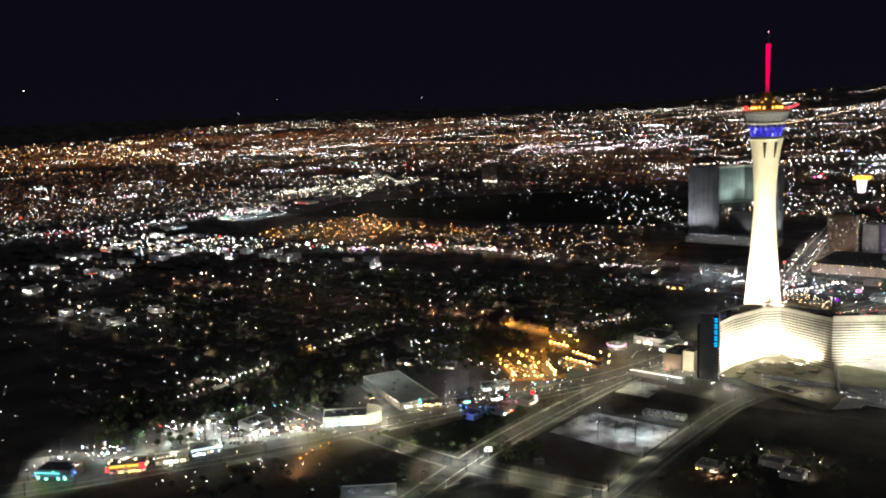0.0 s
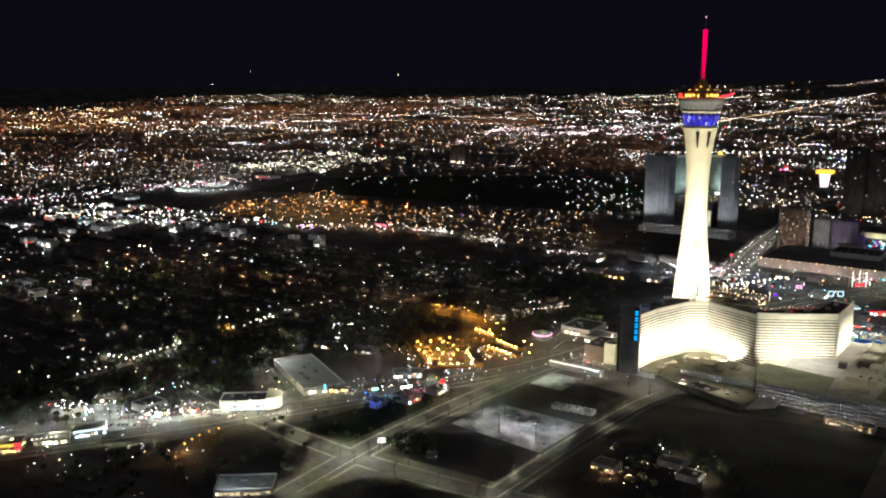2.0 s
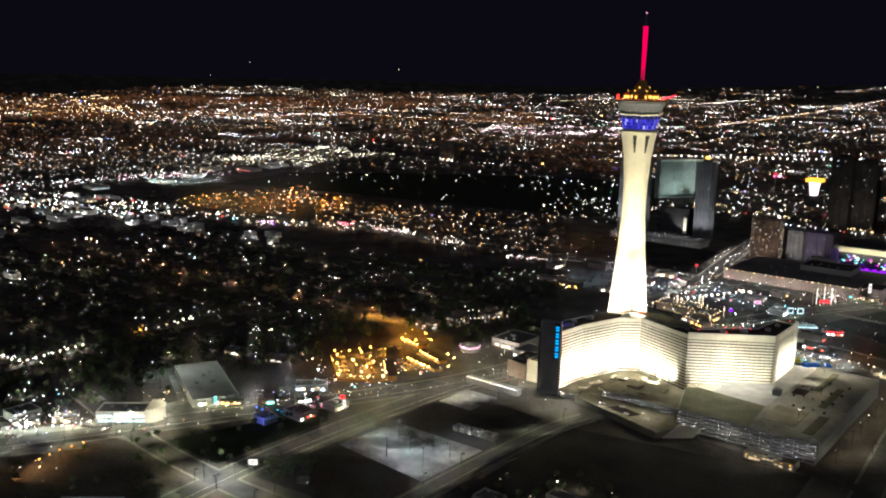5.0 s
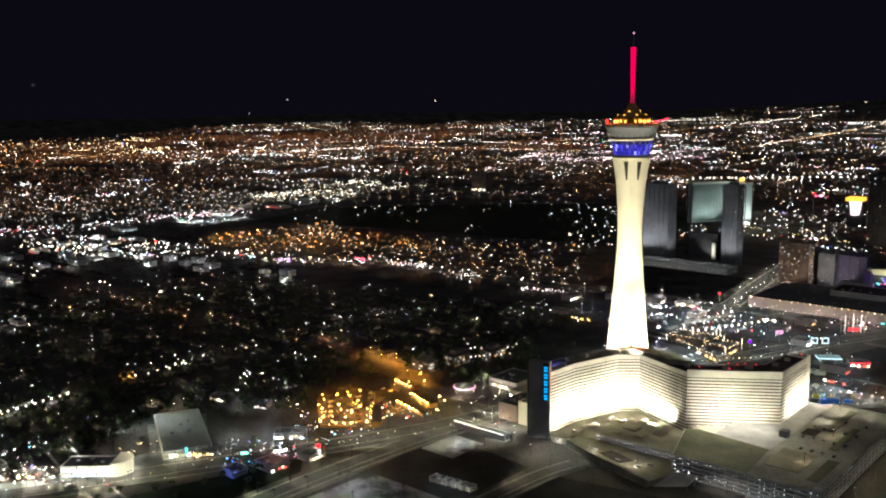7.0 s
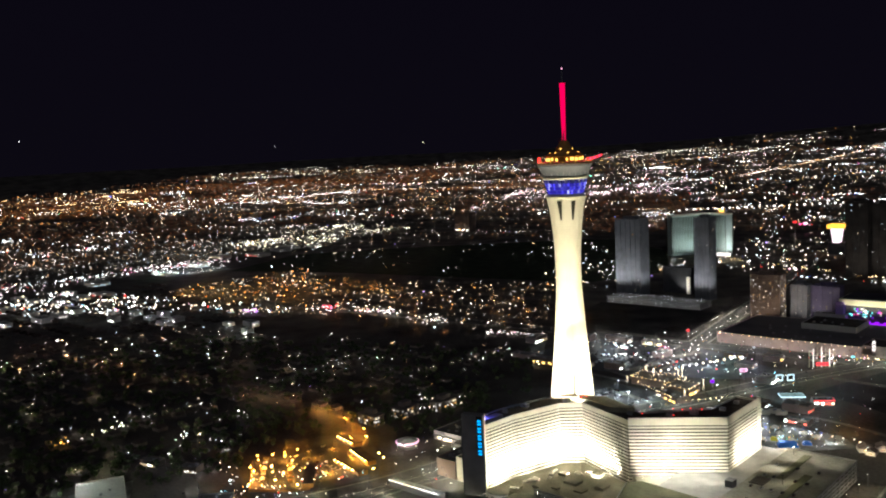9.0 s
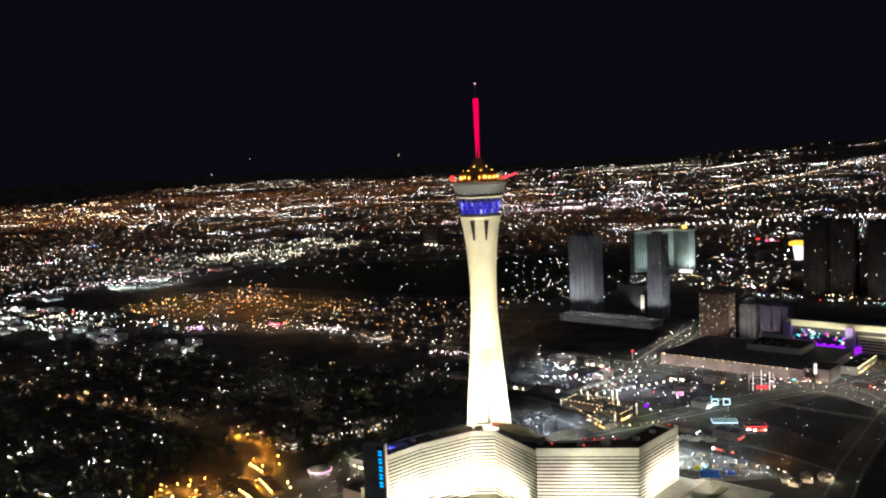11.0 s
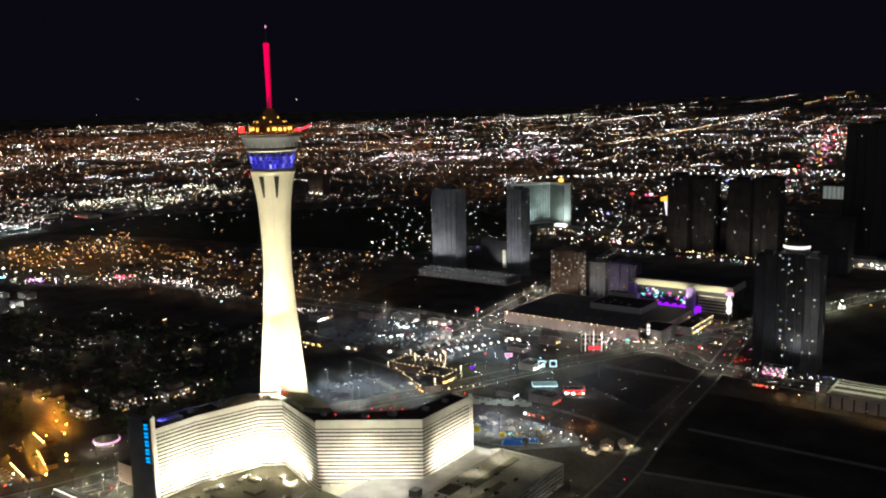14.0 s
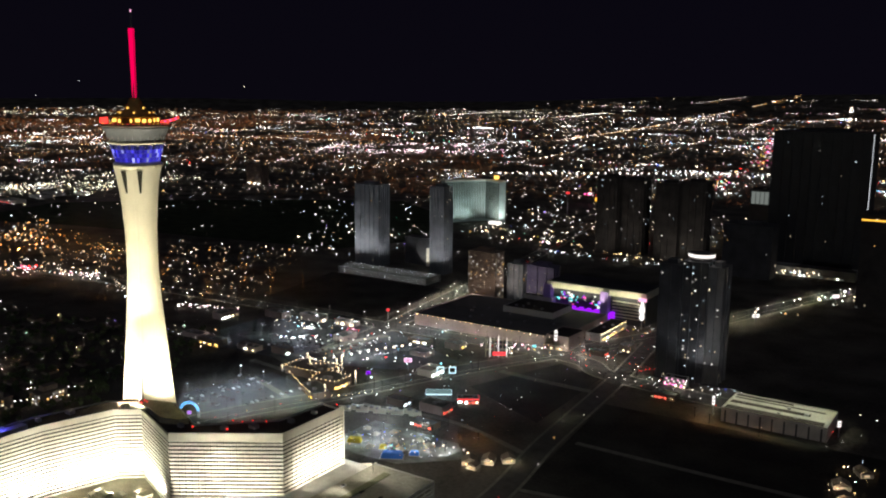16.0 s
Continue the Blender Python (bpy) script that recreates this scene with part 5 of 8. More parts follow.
LB("annex_tower", "narrow white stair tower with floodlit wall", -352, -340, 832, 848, 20, "hotel", "podium", 1, category="building")
LB("annex", "brownish hotel annex beside the white stair tower", -374, -353, 832, 868, 15, "tower_brown", "shed_roof", 4, category="building")
LB("annex", "low annex with a pale lit roof edge", -402, -366, 884, 912, 7, "shed", "roof_pale", 3, front="front_white", front_side="s", category="building")
LB("annex", "low annex with sloping lit sign roof", -440, -405, 900, 940, 8, "shed", "shed_roof", 4, front="front_warm", front_side="s", category="building")
pav = thing("pavilion", "round pavilion with a glowing pinkish roof rim", "pavilion", at=(-446, 869, 0))
part("drum", lathe([(9.5, 0), (9.5, 4.6)], 28), "shed", pav)
part("rim", lathe([(10.6, 4.6), (11.0, 4.8), (11.0, 5.8), (10.6, 6.0)], 28), "pink_soft", pav, "glowing pinkish rim")
part("roof", lathe([(10.4, 5.6), (10.2, 6.2), (5.5, 6.8), (5.2, 8.0), (0.5, 8.6)], 28), "roof_pale", pav)
LB("walkway_roof", "long low canopy edged with white lamps", -390, -334, 790, 797, 4.5, "shed", "roof_pale", 0, category="canopy")
LB("loading_shed", "low loading shed with amber lamps at its doors", -134, -96, 798, 810, 4.5, "shed", "podium", 2, front="win_soft", front_side="s", category="shed")
LB("casino_floor", "vast low casino floor with dark roof and pinkish walls", -384, -184, 1404, 1540, 13, "wall_pink", "shed_roof", 14, category="casino")
pts = along([(-384, 1403.4), (-184, 1403.4)], 8, 0, 13.4) + along([(-157.4, 1462), (-157.4, 1540)], 4, 0, 9.4)
lamps("eaves_lamps", pts, [0.4 + 0.3 * ((3 * i) % 5 == 0) for i in range(len(pts))], "lamp_string", "warm lamps along the casino eaves")
LB("casino_block", "pale upper block set back on the casino roof", -300, -230, 1480, 1535, 20, "shed", "roof", 5, category="casino")
LB("casino_floor", "raised pale block on the casino roof", -306, -264, 1545, 1556, 22, "shed", "roof", 2, category="casino")
LB("casino_entrance", "casino entrance wing with pink lit wall", -200, -172, 1404, 1446, 16, "wall_pink", "roof", 2, front="front_warm", front_side="s", category="casino")
LB("gallery", "street gallery with golden lights", -178, -158, 1462, 1540, 9, "shed", "roof", 2, front="front_gold", front_side="e", category="building")
LB("motel", "motel outlined with strings of golden lamps", -378, -330, 1166, 1196, 8, "tower_brown", "shed_roof", 4, category="motel")
LB("motel", "motel wing outlined with golden lamps", -330, -300, 1152, 1178, 8, "tower_brown", "shed_roof", 3, front="front_gold", front_side="e", category="motel")
def gas_canopy(x, y, turn):
    t = thing("gas_station", "filling station canopy glowing bluish white over its pumps", "station", at=(x, y, 0))
    # Roof emission is added to stand in for light spilling round the canopy.
    part("roof", bx(-12, 12, -7, 7, 5.2, 6.2), "canopy_glow", t, "canopy roof with a faint glow added for the light round it")
    part("ceiling_light", bx(-11.4, 11.4, -6.4, 6.4, 5.05, 5.2), "cool_soft", t, "glowing canopy ceiling")
    for dims in ((-12.1, 12.1, -7.2, -7.0, 5.2, 6.2), (-12.1, 12.1, 7.0, 7.2, 5.2, 6.2), (-12.2, -12.0, -7, 7, 5.2, 6.2), (12.0, 12.2, -7, 7, 5.2, 6.2)):
        part("fascia", bx(*dims), "cool_soft", t, "glowing white fascia")
    for px in (-8, 8):
        for py in (-4, 4):
            part("post", bx(px - 0.3, px + 0.3, py - 0.3, py + 0.3, 0, 5.05), "steel", t)
        part("pump", bx(px - 0.5, px + 0.5, -1, 1, 0.1, 1.9), "shed", t)
    t.rotation_euler = (0, 0, radians(turn))


gas_canopy(-207, 1195, 34)
diner = LB("diner", "low diner with glowing red eaves", -188, -168, 1195, 1207, 4.5, "wall_pink", "roof", 2, front="front_red", front_side="s", category="diner")
diner.rotation_euler = (0, 0, radians(34))
part("eaves_light", bx(-10.4, 10.4, -6.5, -6.1, 4.0, 5.2), "red_soft", diner, "glowing red eaves strip")
part("eaves_light", bx(10.1, 10.5, -6.1, 6.1, 4.0, 5.2), "red_soft", diner, "glowing red eaves strip")
for x, y in ((-240, 1247), (-230, 1254)):
    fr = thing("frame_sign", "hollow square sign outlined in glowing white", "sign", at=(x, y, 0))
    part("post", bx(-0.3, 0.3, -0.3, 0.3, 0, 4), "steel", fr)
    for dims in ((-3.6, 3.6, -0.3, 0.3, 4, 4.8), (-3.6, 3.6, -0.3, 0.3, 10.2, 11), (-3.6, -2.8, -0.3, 0.3, 4.8, 10.2), (2.8, 3.6, -0.3, 0.3, 4.8, 10.2)):
        part("bar", bx(*dims), "cool_soft", fr, "glowing white bar")
    fr.rotation_euler = (0, 0, radians(34))
gate = thing("lattice_gate", "white lattice gate lit by lamps before the casino", "gate", at=(-227, 1342, 0))
for k in range(7):
    part("upright", bx(-14 + 4.6 * k, -13.4 + 4.6 * k, -0.4, 0.4, 0, 24 - abs(k - 3)), "white_soft" if k % 2 else "cornice", gate)
for z in (8, 14, 19):
    part("crossbar", bx(-14, 14, -0.3, 0.3, z, z + 0.6), "cornice", gate)
part("sign_panel", bx(-6, 8, -1.2, -0.6, 2, 6), "red_soft", gate, "glowing red sign panel")
gate.rotation_euler = (0, 0, radians(34))
spot("gate_light", (-222, 1330, 1), (-227, 1342, 14), 6e3, 110, (0.9, 0.96, 1), 0.4)


def gable_house(x, y, w, d, h, turn):
    t = thing("gable_house", "small pale house with a lit gable on a dark lot", "house", at=(x, y, 0))
    part("body", bx(-w, w, -d, d, 0, h), "hotel", t)
    bm = bmesh.new()
    v = [bm.verts.new(p) for p in ((-w - 0.5, -d - 0.5, h), (w + 0.5, -d - 0.5, h), (w + 0.5, d + 0.5, h), (-w - 0.5, d + 0.5, h), (0, -d - 0.5, h + w * 0.55), (0, d + 0.5, h + w * 0.55))]
    for f in ((0, 4, 5, 3), (4, 1, 2, 5), (0, 1, 4), (2, 3, 5), (3, 2, 1, 0)):
        bm.faces.new([v[i] for i in f])
    part("roof", bm, "house_wall", t)
    part("window", bx(-w * 0.4, w * 0.4, -d - 0.1, -d, 1, 2.3), "win_soft", t)
    t.rotation_euler = (0, 0, radians(turn))


for x, y, w, d, turn in ((-103, 1084, 6, 5, 30), (-92, 1094, 5, 6, 20), (-80, 1104, 5, 4.5, 38), (-96, 1078, 4, 4, 0)):
    gable_house(x, y, w, d, 3.4, turn)
joined = [(-99, 1072), (-86, 1088), (-73, 1098), (-110, 1092)]
pts = [(x, y, 4.5) for x, y in joined]
lamps("yard_lamps", pts, [0.5] * 4, "lamp_string", "warm yard lamps beside small houses")
for x, y in joined[:2]:
    spot("yard_light", (x, y - 4, 7), (x, y + 9, 1), 2.5e3, 120, (1, 0.78, 0.55), 0.4)
for x, y, w, d, turn in ((146, 1204, 6, 5, 20), (156, 1238, 5, 6, 34), (151, 1184, 5, 5, 10)):
    gable_house(x, y, w, d, 3.4, turn)
    spot("yard_light", (x - 3, y - 11, 7), (x, y, 2), 2.5e3, 120, (1, 0.72, 0.45), 0.4)
LB("shop", "corner shop with a white lit front", -264, -246, 1240, 1262, 6, front="front_white", front_side="e", category="shop")
LB("exhibition_hall", "long low hall with a pale lit striped roof", 32, 120, 1290, 1338, 12, "shed", "roof_pale", 5, category="hall")
def deck_block(name, label, x0, x1, y0, y1, levels, lift=3.0):
    t = thing(name, label, "garage")
    # Pale wall added near the front as a bounce surface for lamps.
    part("core_wall", bx(x0 + 2.6, x1 - 2.6, y0 + 2.6, y1, 0, levels * lift - 0.4), "core_paint", t)
    for lvl in range(levels + 1):
        z = lvl * lift
        part("deck", bx(x0, x1, y0, y1, z - 0.2, z + 0.2), "concrete", t)
        part("parapet", bx(x0, x1, y0 - 0.3, y0, z + 0.2, z + 1.2), "core_paint", t)
        part("parapet", bx(x1, x1 + 0.3, y0, y1, z + 0.2, z + 1.2), "core_paint", t)
    n = int((x1 - x0) / 9)
    pts = [(x0 + 9 * i + 3, y0 + 1.2, lvl * lift + 2.2) for lvl in range(levels) for i in range(n) if (i * 5 + lvl * 2) % 6] + [(x0 + 14 * i + 5, y0 + 14 + 12 * (i % 2), levels * lift + 3.5) for i in range(int(n * 0.6))] + [(x0 + 6.5 * i + 2, y0 + 6 + 13 * k, levels * lift + 2.5) for k in range(3) for i in range(int((x1 - x0) / 6.5)) if (i * 7 + k * 3) % 5]
    lamps("deck_lamp_row", pts, [0.5] * len(pts), "lamp_deck_far", "", parent=t, flat=0.5)


deck_block("garage_block", "long parking block with lit open decks below the towers", -672, -500, 1596, 1636, 3)
LB("resort_podium", "pale podium of the dark resort with white lights", -100, 30, 2010, 2038, 14, "shed", "shed_roof", 5, front="win_soft_white", front_side="s", category="podium")
lit_block = LB("office_block", "grey office block with a dimly lit upper face", -174, -130, 2150, 2180, 122, "tower_mid", "roof", 3, category="office block")
# Emission stands in for grey light on the block's upper wall.
part("lit_face", bx(-20, 20, -15.6, -15, 96, 118), "win_soft_white", lit_block, "upper face given emission to look like a lit wall")
for k in range(6):
    part("mullion", bx(-20 + 7.6 * k, -19.2 + 7.6 * k, -16, -15.4, 95, 119), "tower_dim", lit_block)
sales = LB("sales_office", "low office with a pink lit sign wall", -44, -22, 1356, 1366, 9, "shed", "roof", 1, front="front_pink", front_side="s", category="office")
for k in range(12):
    x, z = -11 + 1.9 * k, 2.2 + 2.2 * ((k * 5) % 3)
    part("sign_patch", bx(x, x + 1.6, -5.4, -5.05, z, z + 1.9), ("front_pink", "pink_soft", "white_soft")[k % 3], sales, "glowing magenta and white sign patch")
LB("shed", "small shed with an amber lamp", -246, -228, 606, 620, 4, "shed", "shed_roof", 1, front="front_gold", front_side="s", category="shed")
LB("shed", "small shed on the dark lot", -210, -192, 640, 652, 4, "shed", "shed_roof", 1, front="front_white", front_side="e", category="shed")
LB("shed", "small shed with white lamp on dark lot", -190, -174, 626, 640, 4, "shed", "shed_roof", 1, category="shed")
def prism_up(plan, z0, z1, grow):
    """A block whose top is grow times as wide as its foot."""
    bm = bmesh.new()
    cx, cy = sum(p[0] for p in plan) / len(plan), sum(p[1] for p in plan) / len(plan)
    lo = [bm.verts.new((x, y, z0)) for x, y in plan]
    hi = [bm.verts.new((cx + (x - cx) * grow, cy + (y - cy) * grow, z1)) for x, y in plan]
    bm.faces.new(lo[::-1])
    bm.faces.new(hi)
    for k in range(len(plan)):
        q = (k + 1) % len(plan)
        bm.faces.new((lo[k], lo[q], hi[q], hi[k]))
    return bm


LB("white_top_tower", "far hotel tower with a glowing white crown", -540, -505, 2310, 2340, 25, "tower_dim", "roof", 1, category="tower")
part("crown", prism_up([(-529, 2306), (-517, 2306), (-517, 2328), (-529, 2328)], 26, 58, 1.5), "crown_pink", thing("glowing_hotel", "far hotel with brilliant pinkish white face and amber roof rim", "hotel"))
part("rim", bx(-540, -506, 2300, 2336, 58, 66), "gold_soft", bpy.data.objects["glowing_hotel"])


hall = [o for o in bpy.data.objects if o.name.startswith("exhibition_hall")][0]
for y0, y1, x1 in ((-22, -12, 44), (-3, 3, 30), (12, 14, 40), (18, 22, 12)):
    part("roof_strip", bx(-42, x1 - 4, y0, y1, 12.2, 12.6), "roof", hall, "dark strip on the roof")
for k in range(9):
    part("column", bx(-41 + 10 * k, -39.6 + 10 * k, -24.6, -24, 0, 11), "tower_dim", hall)


def pole_sign(label, x, y, h, w, ph, material):
    s = thing("pole_sign", label, "sign", at=(x, y, 0))
    part("pole", lathe([(0.4, 0), (0.4, h - ph)], 8), "steel", s)
    part("panel", bx(-w / 2, w / 2, -0.5, 0.5, h - ph, h), material, s, "glowing sign panel")
    for k in range(2):
        part("writing_bar", bx(-w * 0.36, w * (0.30 - 0.14 * k), -0.56, -0.5, h - ph * (0.42 + 0.34 * k), h - ph * (0.26 + 0.34 * k)), "recess", s, "unreadable line of writing")
    part("frame", bx(-w / 2 - 0.3, w / 2 + 0.3, 0.5, 0.9, h - ph - 0.3, h + 0.3), "steel", s)
    s.rotation_euler = (0, 0, radians(40))


for args in (
    ("white glowing billboard on a pole at the crossing", -391, 540, 8, 6, 3.6, "white_soft"), ("red sign over the street", -430, 668, 11, 4, 3, "red_soft"),
    ("white vertical sign by the street", -424, 664, 9, 2.4, 6, "white_soft"), ("green-lit vertical sign beside the boulevard", -508, 596, 10, 2, 6, "teal"),
    ("pink and white sign by the car park", -280, 1246, 13, 8, 4, "pink_soft"), 
    ("red sign on the avenue corner", -426, 1404, 13, 3, 2.4, "red_soft"), ("white column sign at the casino wall", -186, 1400, 24, 3, 12, "white_soft"),
    ("white billboard on the highway", -34, 1668, 10, 9, 4, "white_soft"), ("white billboard far along the highway", 30, 1850, 10, 9, 4, "white_soft"),
    ("white lamp sign by the hall", 22, 1300, 18, 2, 8, "white_soft"), ("white lamp sign at the end of the hall", 126, 1310, 14, 2.5, 5, "white_soft"),
    ("small violet sign by the motel", -296, 1200, 8, 4, 3, "violet"), ("green sign by the casino drive", -205, 1385, 7, 4, 2, "teal"), ("red glowing sign on a far roof", -620, 2330, 70, 8, 4, "red_soft"),
):
    pole_sign(*args)


def arch_sign():
    a = thing("light_arch", "blue and violet neon arch over an entrance", "arch", at=(-359, 1025, 0))
    bm = bmesh.new()
    for r, z0 in ((8.5, 0), (7.2, 0)):
        for i in range(18):
            u = math.pi * i / 17
            vs = box(bm, -0.34, 0.34, -0.3, 0.3, -0.3, 0.3)
            bmesh.ops.transform(bm, matrix=Matrix.Translation((r * math.cos(u), 0, 6 + r * math.sin(u))), verts=vs)
    part("arch", bm, "arch_blue", a)
    part("post", bx(-9.4, -7.0, -0.8, 0.8, 0, 6), "steel", a)
    part("post", bx(7.0, 9.4, -0.8, 0.8, 0, 6), "steel", a)
    part("sign_panel", bx(-1.8, 1.8, -0.3, 0.3, 3, 6), "violet_dim", a)
    a.rotation_euler = (0, 0, radians(35))


arch_sign()

# golden lamp strings on the motel roofs, and its pylons
pts = along([(-378, 1166), (-330, 1166), (-330, 1152), (-300, 1152), (-300, 1178), (-330, 1178), (-330, 1196), (-378, 1196), (-378, 1166)], 5.6, 0.6, 9.4)
lamps("string_lights", pts, [0.42] * len(pts), "lamp_string", "strings of golden lamps along the motel roof edges")
pts = along([(-366, 1158), (-304, 1122)], 5.5, 0, 6.5) + along([(-300, 1124), (-277, 1140), (-262, 1164)], 6.5, 0, 4) + along([(-364, 1181), (-336, 1201)], 4.5, 0, 9)
lamps("string_lights", pts, [0.3 + 0.22 * ((3 * i) % 4 == 0) for i in range(len(pts))], "lamp_string", "golden lamps along the motel front and drive")
LB("motel", "low motel wing edged with golden lamps", -330, -292, 1128, 1146, 6, "tower_brown", "shed_roof", 3, front="front_gold", front_side="s", category="motel").rotation_euler = (0, 0, radians(-30))
for x, y, h in ((-358, 1182, 18), (-334, 1204, 19), (-296, 1134, 14), (-378, 1200, 15), (-336, 1198, 16), (-318, 1180, 15), (-298, 1182, 14), (-330, 1150, 9), (-384, 1168, 9)):
    p = thing("light_pylon", "slim pylon covered with golden lamps", "pylon", "golden pylons", at=(x, y, 0))
    part("pole", lathe([(0.6, 0), (0.4, h)], 6), "steel", p)
    for i in range(int(h / 2) - 1):
        part("lamp", bx(-0.4, 0.4, -0.4, 0.4, 2 + 2 * i, 2.9 + 2 * i), "lamp_string", p)

# pale cabanas in the court before the hotel
cabana = thing("cabana", "small cream cabana with a pale canopy on the podium", "cabana", "cabanas on the podium", at=(-282, 868, 4.4))
part("canopy", prism_up([(-1.4, -1.4), (1.4, -1.4), (1.4, 1.4), (-1.4, 1.4)], 2.3, 2.9, 0.5), "hotel", cabana)
part("valance", bx(-1.7, 1.7, -1.7, 1.7, 2.05, 2.3), "hotel", cabana)
for x in (-1.5, 1.5):
    for y in (-1.5, 1.5):
        part("post", bx(x - 0.1, x + 0.1, y - 0.1, y + 0.1, 0, 2.05), "steel", cabana)
rnd = random.Random(41)
for i in range(26):
    u, v = rnd.uniform(0, 1), rnd.uniform(0, 1)
    x, y = -294 + 40 * u * v + 6 * v, 846 + 44 * v + 8 * u
    if any(x0 - 2.5 < x < x1 + 2.5 and y0 - 2.5 < y < y1 + 2.5 for x0, x1, y0, y1 in ((-284, -276, 846, 854), (-298, -290, 836, 842), (-258, -250, 892, 900), (-282, -275, 880, 886), (-266, -260, 896, 903), (-283, -281, 867, 869), (-276, -216, 838, 884))):
        continue
    copy_thing(cabana, pose(x, y, 4.4, 0, 0, rnd.uniform(-30, 30)))

# ---- lots and pads ----
def lot(name, label, plan, material, z):
    bm = bmesh.new()
    prism(bm, plan, z - 0.05, z)
    tagged(part(name, bm, material), label, "lot", kind="structure")


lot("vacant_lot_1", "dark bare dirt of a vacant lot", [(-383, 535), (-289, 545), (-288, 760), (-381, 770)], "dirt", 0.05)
lot("concrete_pad_1", "patchy pale concrete pad left on the vacant lot", [(-378, 612), (-290, 606), (-289, 676), (-374, 674)], "slab", 0.09)
lot("concrete_pad_2", "pale pad beside the street corner", [(-379, 735), (-345, 735), (-345, 775), (-378, 775)], "slab", 0.09)
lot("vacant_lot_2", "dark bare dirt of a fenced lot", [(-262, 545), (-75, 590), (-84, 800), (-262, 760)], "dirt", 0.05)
# Dark grass colour keeps this lot unlit-looking although lamps reach it.
lot("vacant_lot_3", "bare lot between two streets, toned down for lack of light", [(-480, 530), (-418, 530), (-418, 640), (-440, 660)], "grass", 0.05)
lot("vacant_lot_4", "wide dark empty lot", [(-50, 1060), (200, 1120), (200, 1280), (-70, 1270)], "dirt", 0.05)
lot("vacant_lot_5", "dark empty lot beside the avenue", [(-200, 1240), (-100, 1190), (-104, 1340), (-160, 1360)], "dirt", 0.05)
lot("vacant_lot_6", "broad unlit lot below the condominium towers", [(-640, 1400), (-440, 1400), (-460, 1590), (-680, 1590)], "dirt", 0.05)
lot("car_park_1", "grey asphalt car park behind the hotel", [(-420, 1040), (-350, 1040), (-296, 1140), (-390, 1160)], "lot_asphalt", 0.07)
lot("car_park_2", "lit asphalt car park of the shopping plaza", [(-560, 1190), (-400, 1200), (-290, 1240), (-250, 1300), (-400, 1368), (-560, 1340)], "lot_asphalt", 0.07)
lot("car_park_3", "asphalt car park under amber lamps", [(-538, 757), (-478, 711), (-438, 744), (-414, 800), (-444, 834), (-505, 872), (-545, 840), (-514, 808)], "lot_asphalt", 0.07)
lot("car_park_4", "forecourt of the boulevard shops, made pale for the store glow", [(-560, 500), (-500, 510), (-520, 600), (-540, 610)], "lot_pale", 0.06)
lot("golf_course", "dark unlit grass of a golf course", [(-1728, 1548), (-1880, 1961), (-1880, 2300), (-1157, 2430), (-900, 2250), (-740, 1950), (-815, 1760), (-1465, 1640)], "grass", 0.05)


strip("road", smooth_line([(-384, 430), (-378, 478), (-356, 508), (-310, 522)]), 9, "asphalt", 0.4, "curved slip lane at the crossing", "road", 0.1)

strip("road", smooth_line([(-410, 1215), (-401, 1253), (-394, 1300), (-378, 1340)]), 11, "concrete", 0.3, "lamp-lit pale street through the plaza", "road", 0.1)
for p, q in (((-394, 1138), (-325, 1113)), ((-436, 1207), (-369, 1179)), ((-439, 1179), (-386, 1172))):
    strip("lane", [p, q], 7, "concrete", 0.14, "pale lane between parking rows", "road", 0.06)
strip("road", smooth_line([(-262, 790), (-235, 803), (-150, 812), (-50, 800)]), 12, "asphalt", 0.36, "street along the garage front", "road", 0.1)

for line, w in (([(-200, 1300), (-140, 1296), (-72, 1295)], 9), ([(-52, 1169), (86, 1169), (210, 1172)], 6), ([(-62, 1062), (60, 1085), (200, 1110)], 5), ([(-256, 1140), (-160, 1150), (-64, 1120)], 6)):
    strip("road", smooth_line(line), w, "concrete", 0.16, "pale service lane across dark lots", "road", 0.08)

# ---- streets of the dark quarter ----
QUARTER = [[(-1260, 842), (-953, 879), (-706, 907), (-540, 903)]] + [[(x0, y), (x1, y + 12)] for y, x0, x1 in ((600, -1240, -690), (690, -1260, -640), (770, -1260, -590), (985, -1180, -520), (1075, -1100, -520))] + [[(x, y0), (x + 6, y1)] for x, y0, y1 in ((-1180, 560, 1000), (-1040, 560, 1090), (-900, 560, 1130), (-760, 480, 1160), (-640, 700, 1200))]
for i, line in enumerate(QUARTER):
    strip("road", line, 9, "asphalt", 0.08 + 0.01 * i, "narrow residential asphalt street", "road", 0.05)

# ---- shops round the plaza and the avenue ----
rnd = random.Random(21)
FRONTS = ["front_white", "front_warm", "front_cool", "front_gold", "front_white", "front_red", "", ""]
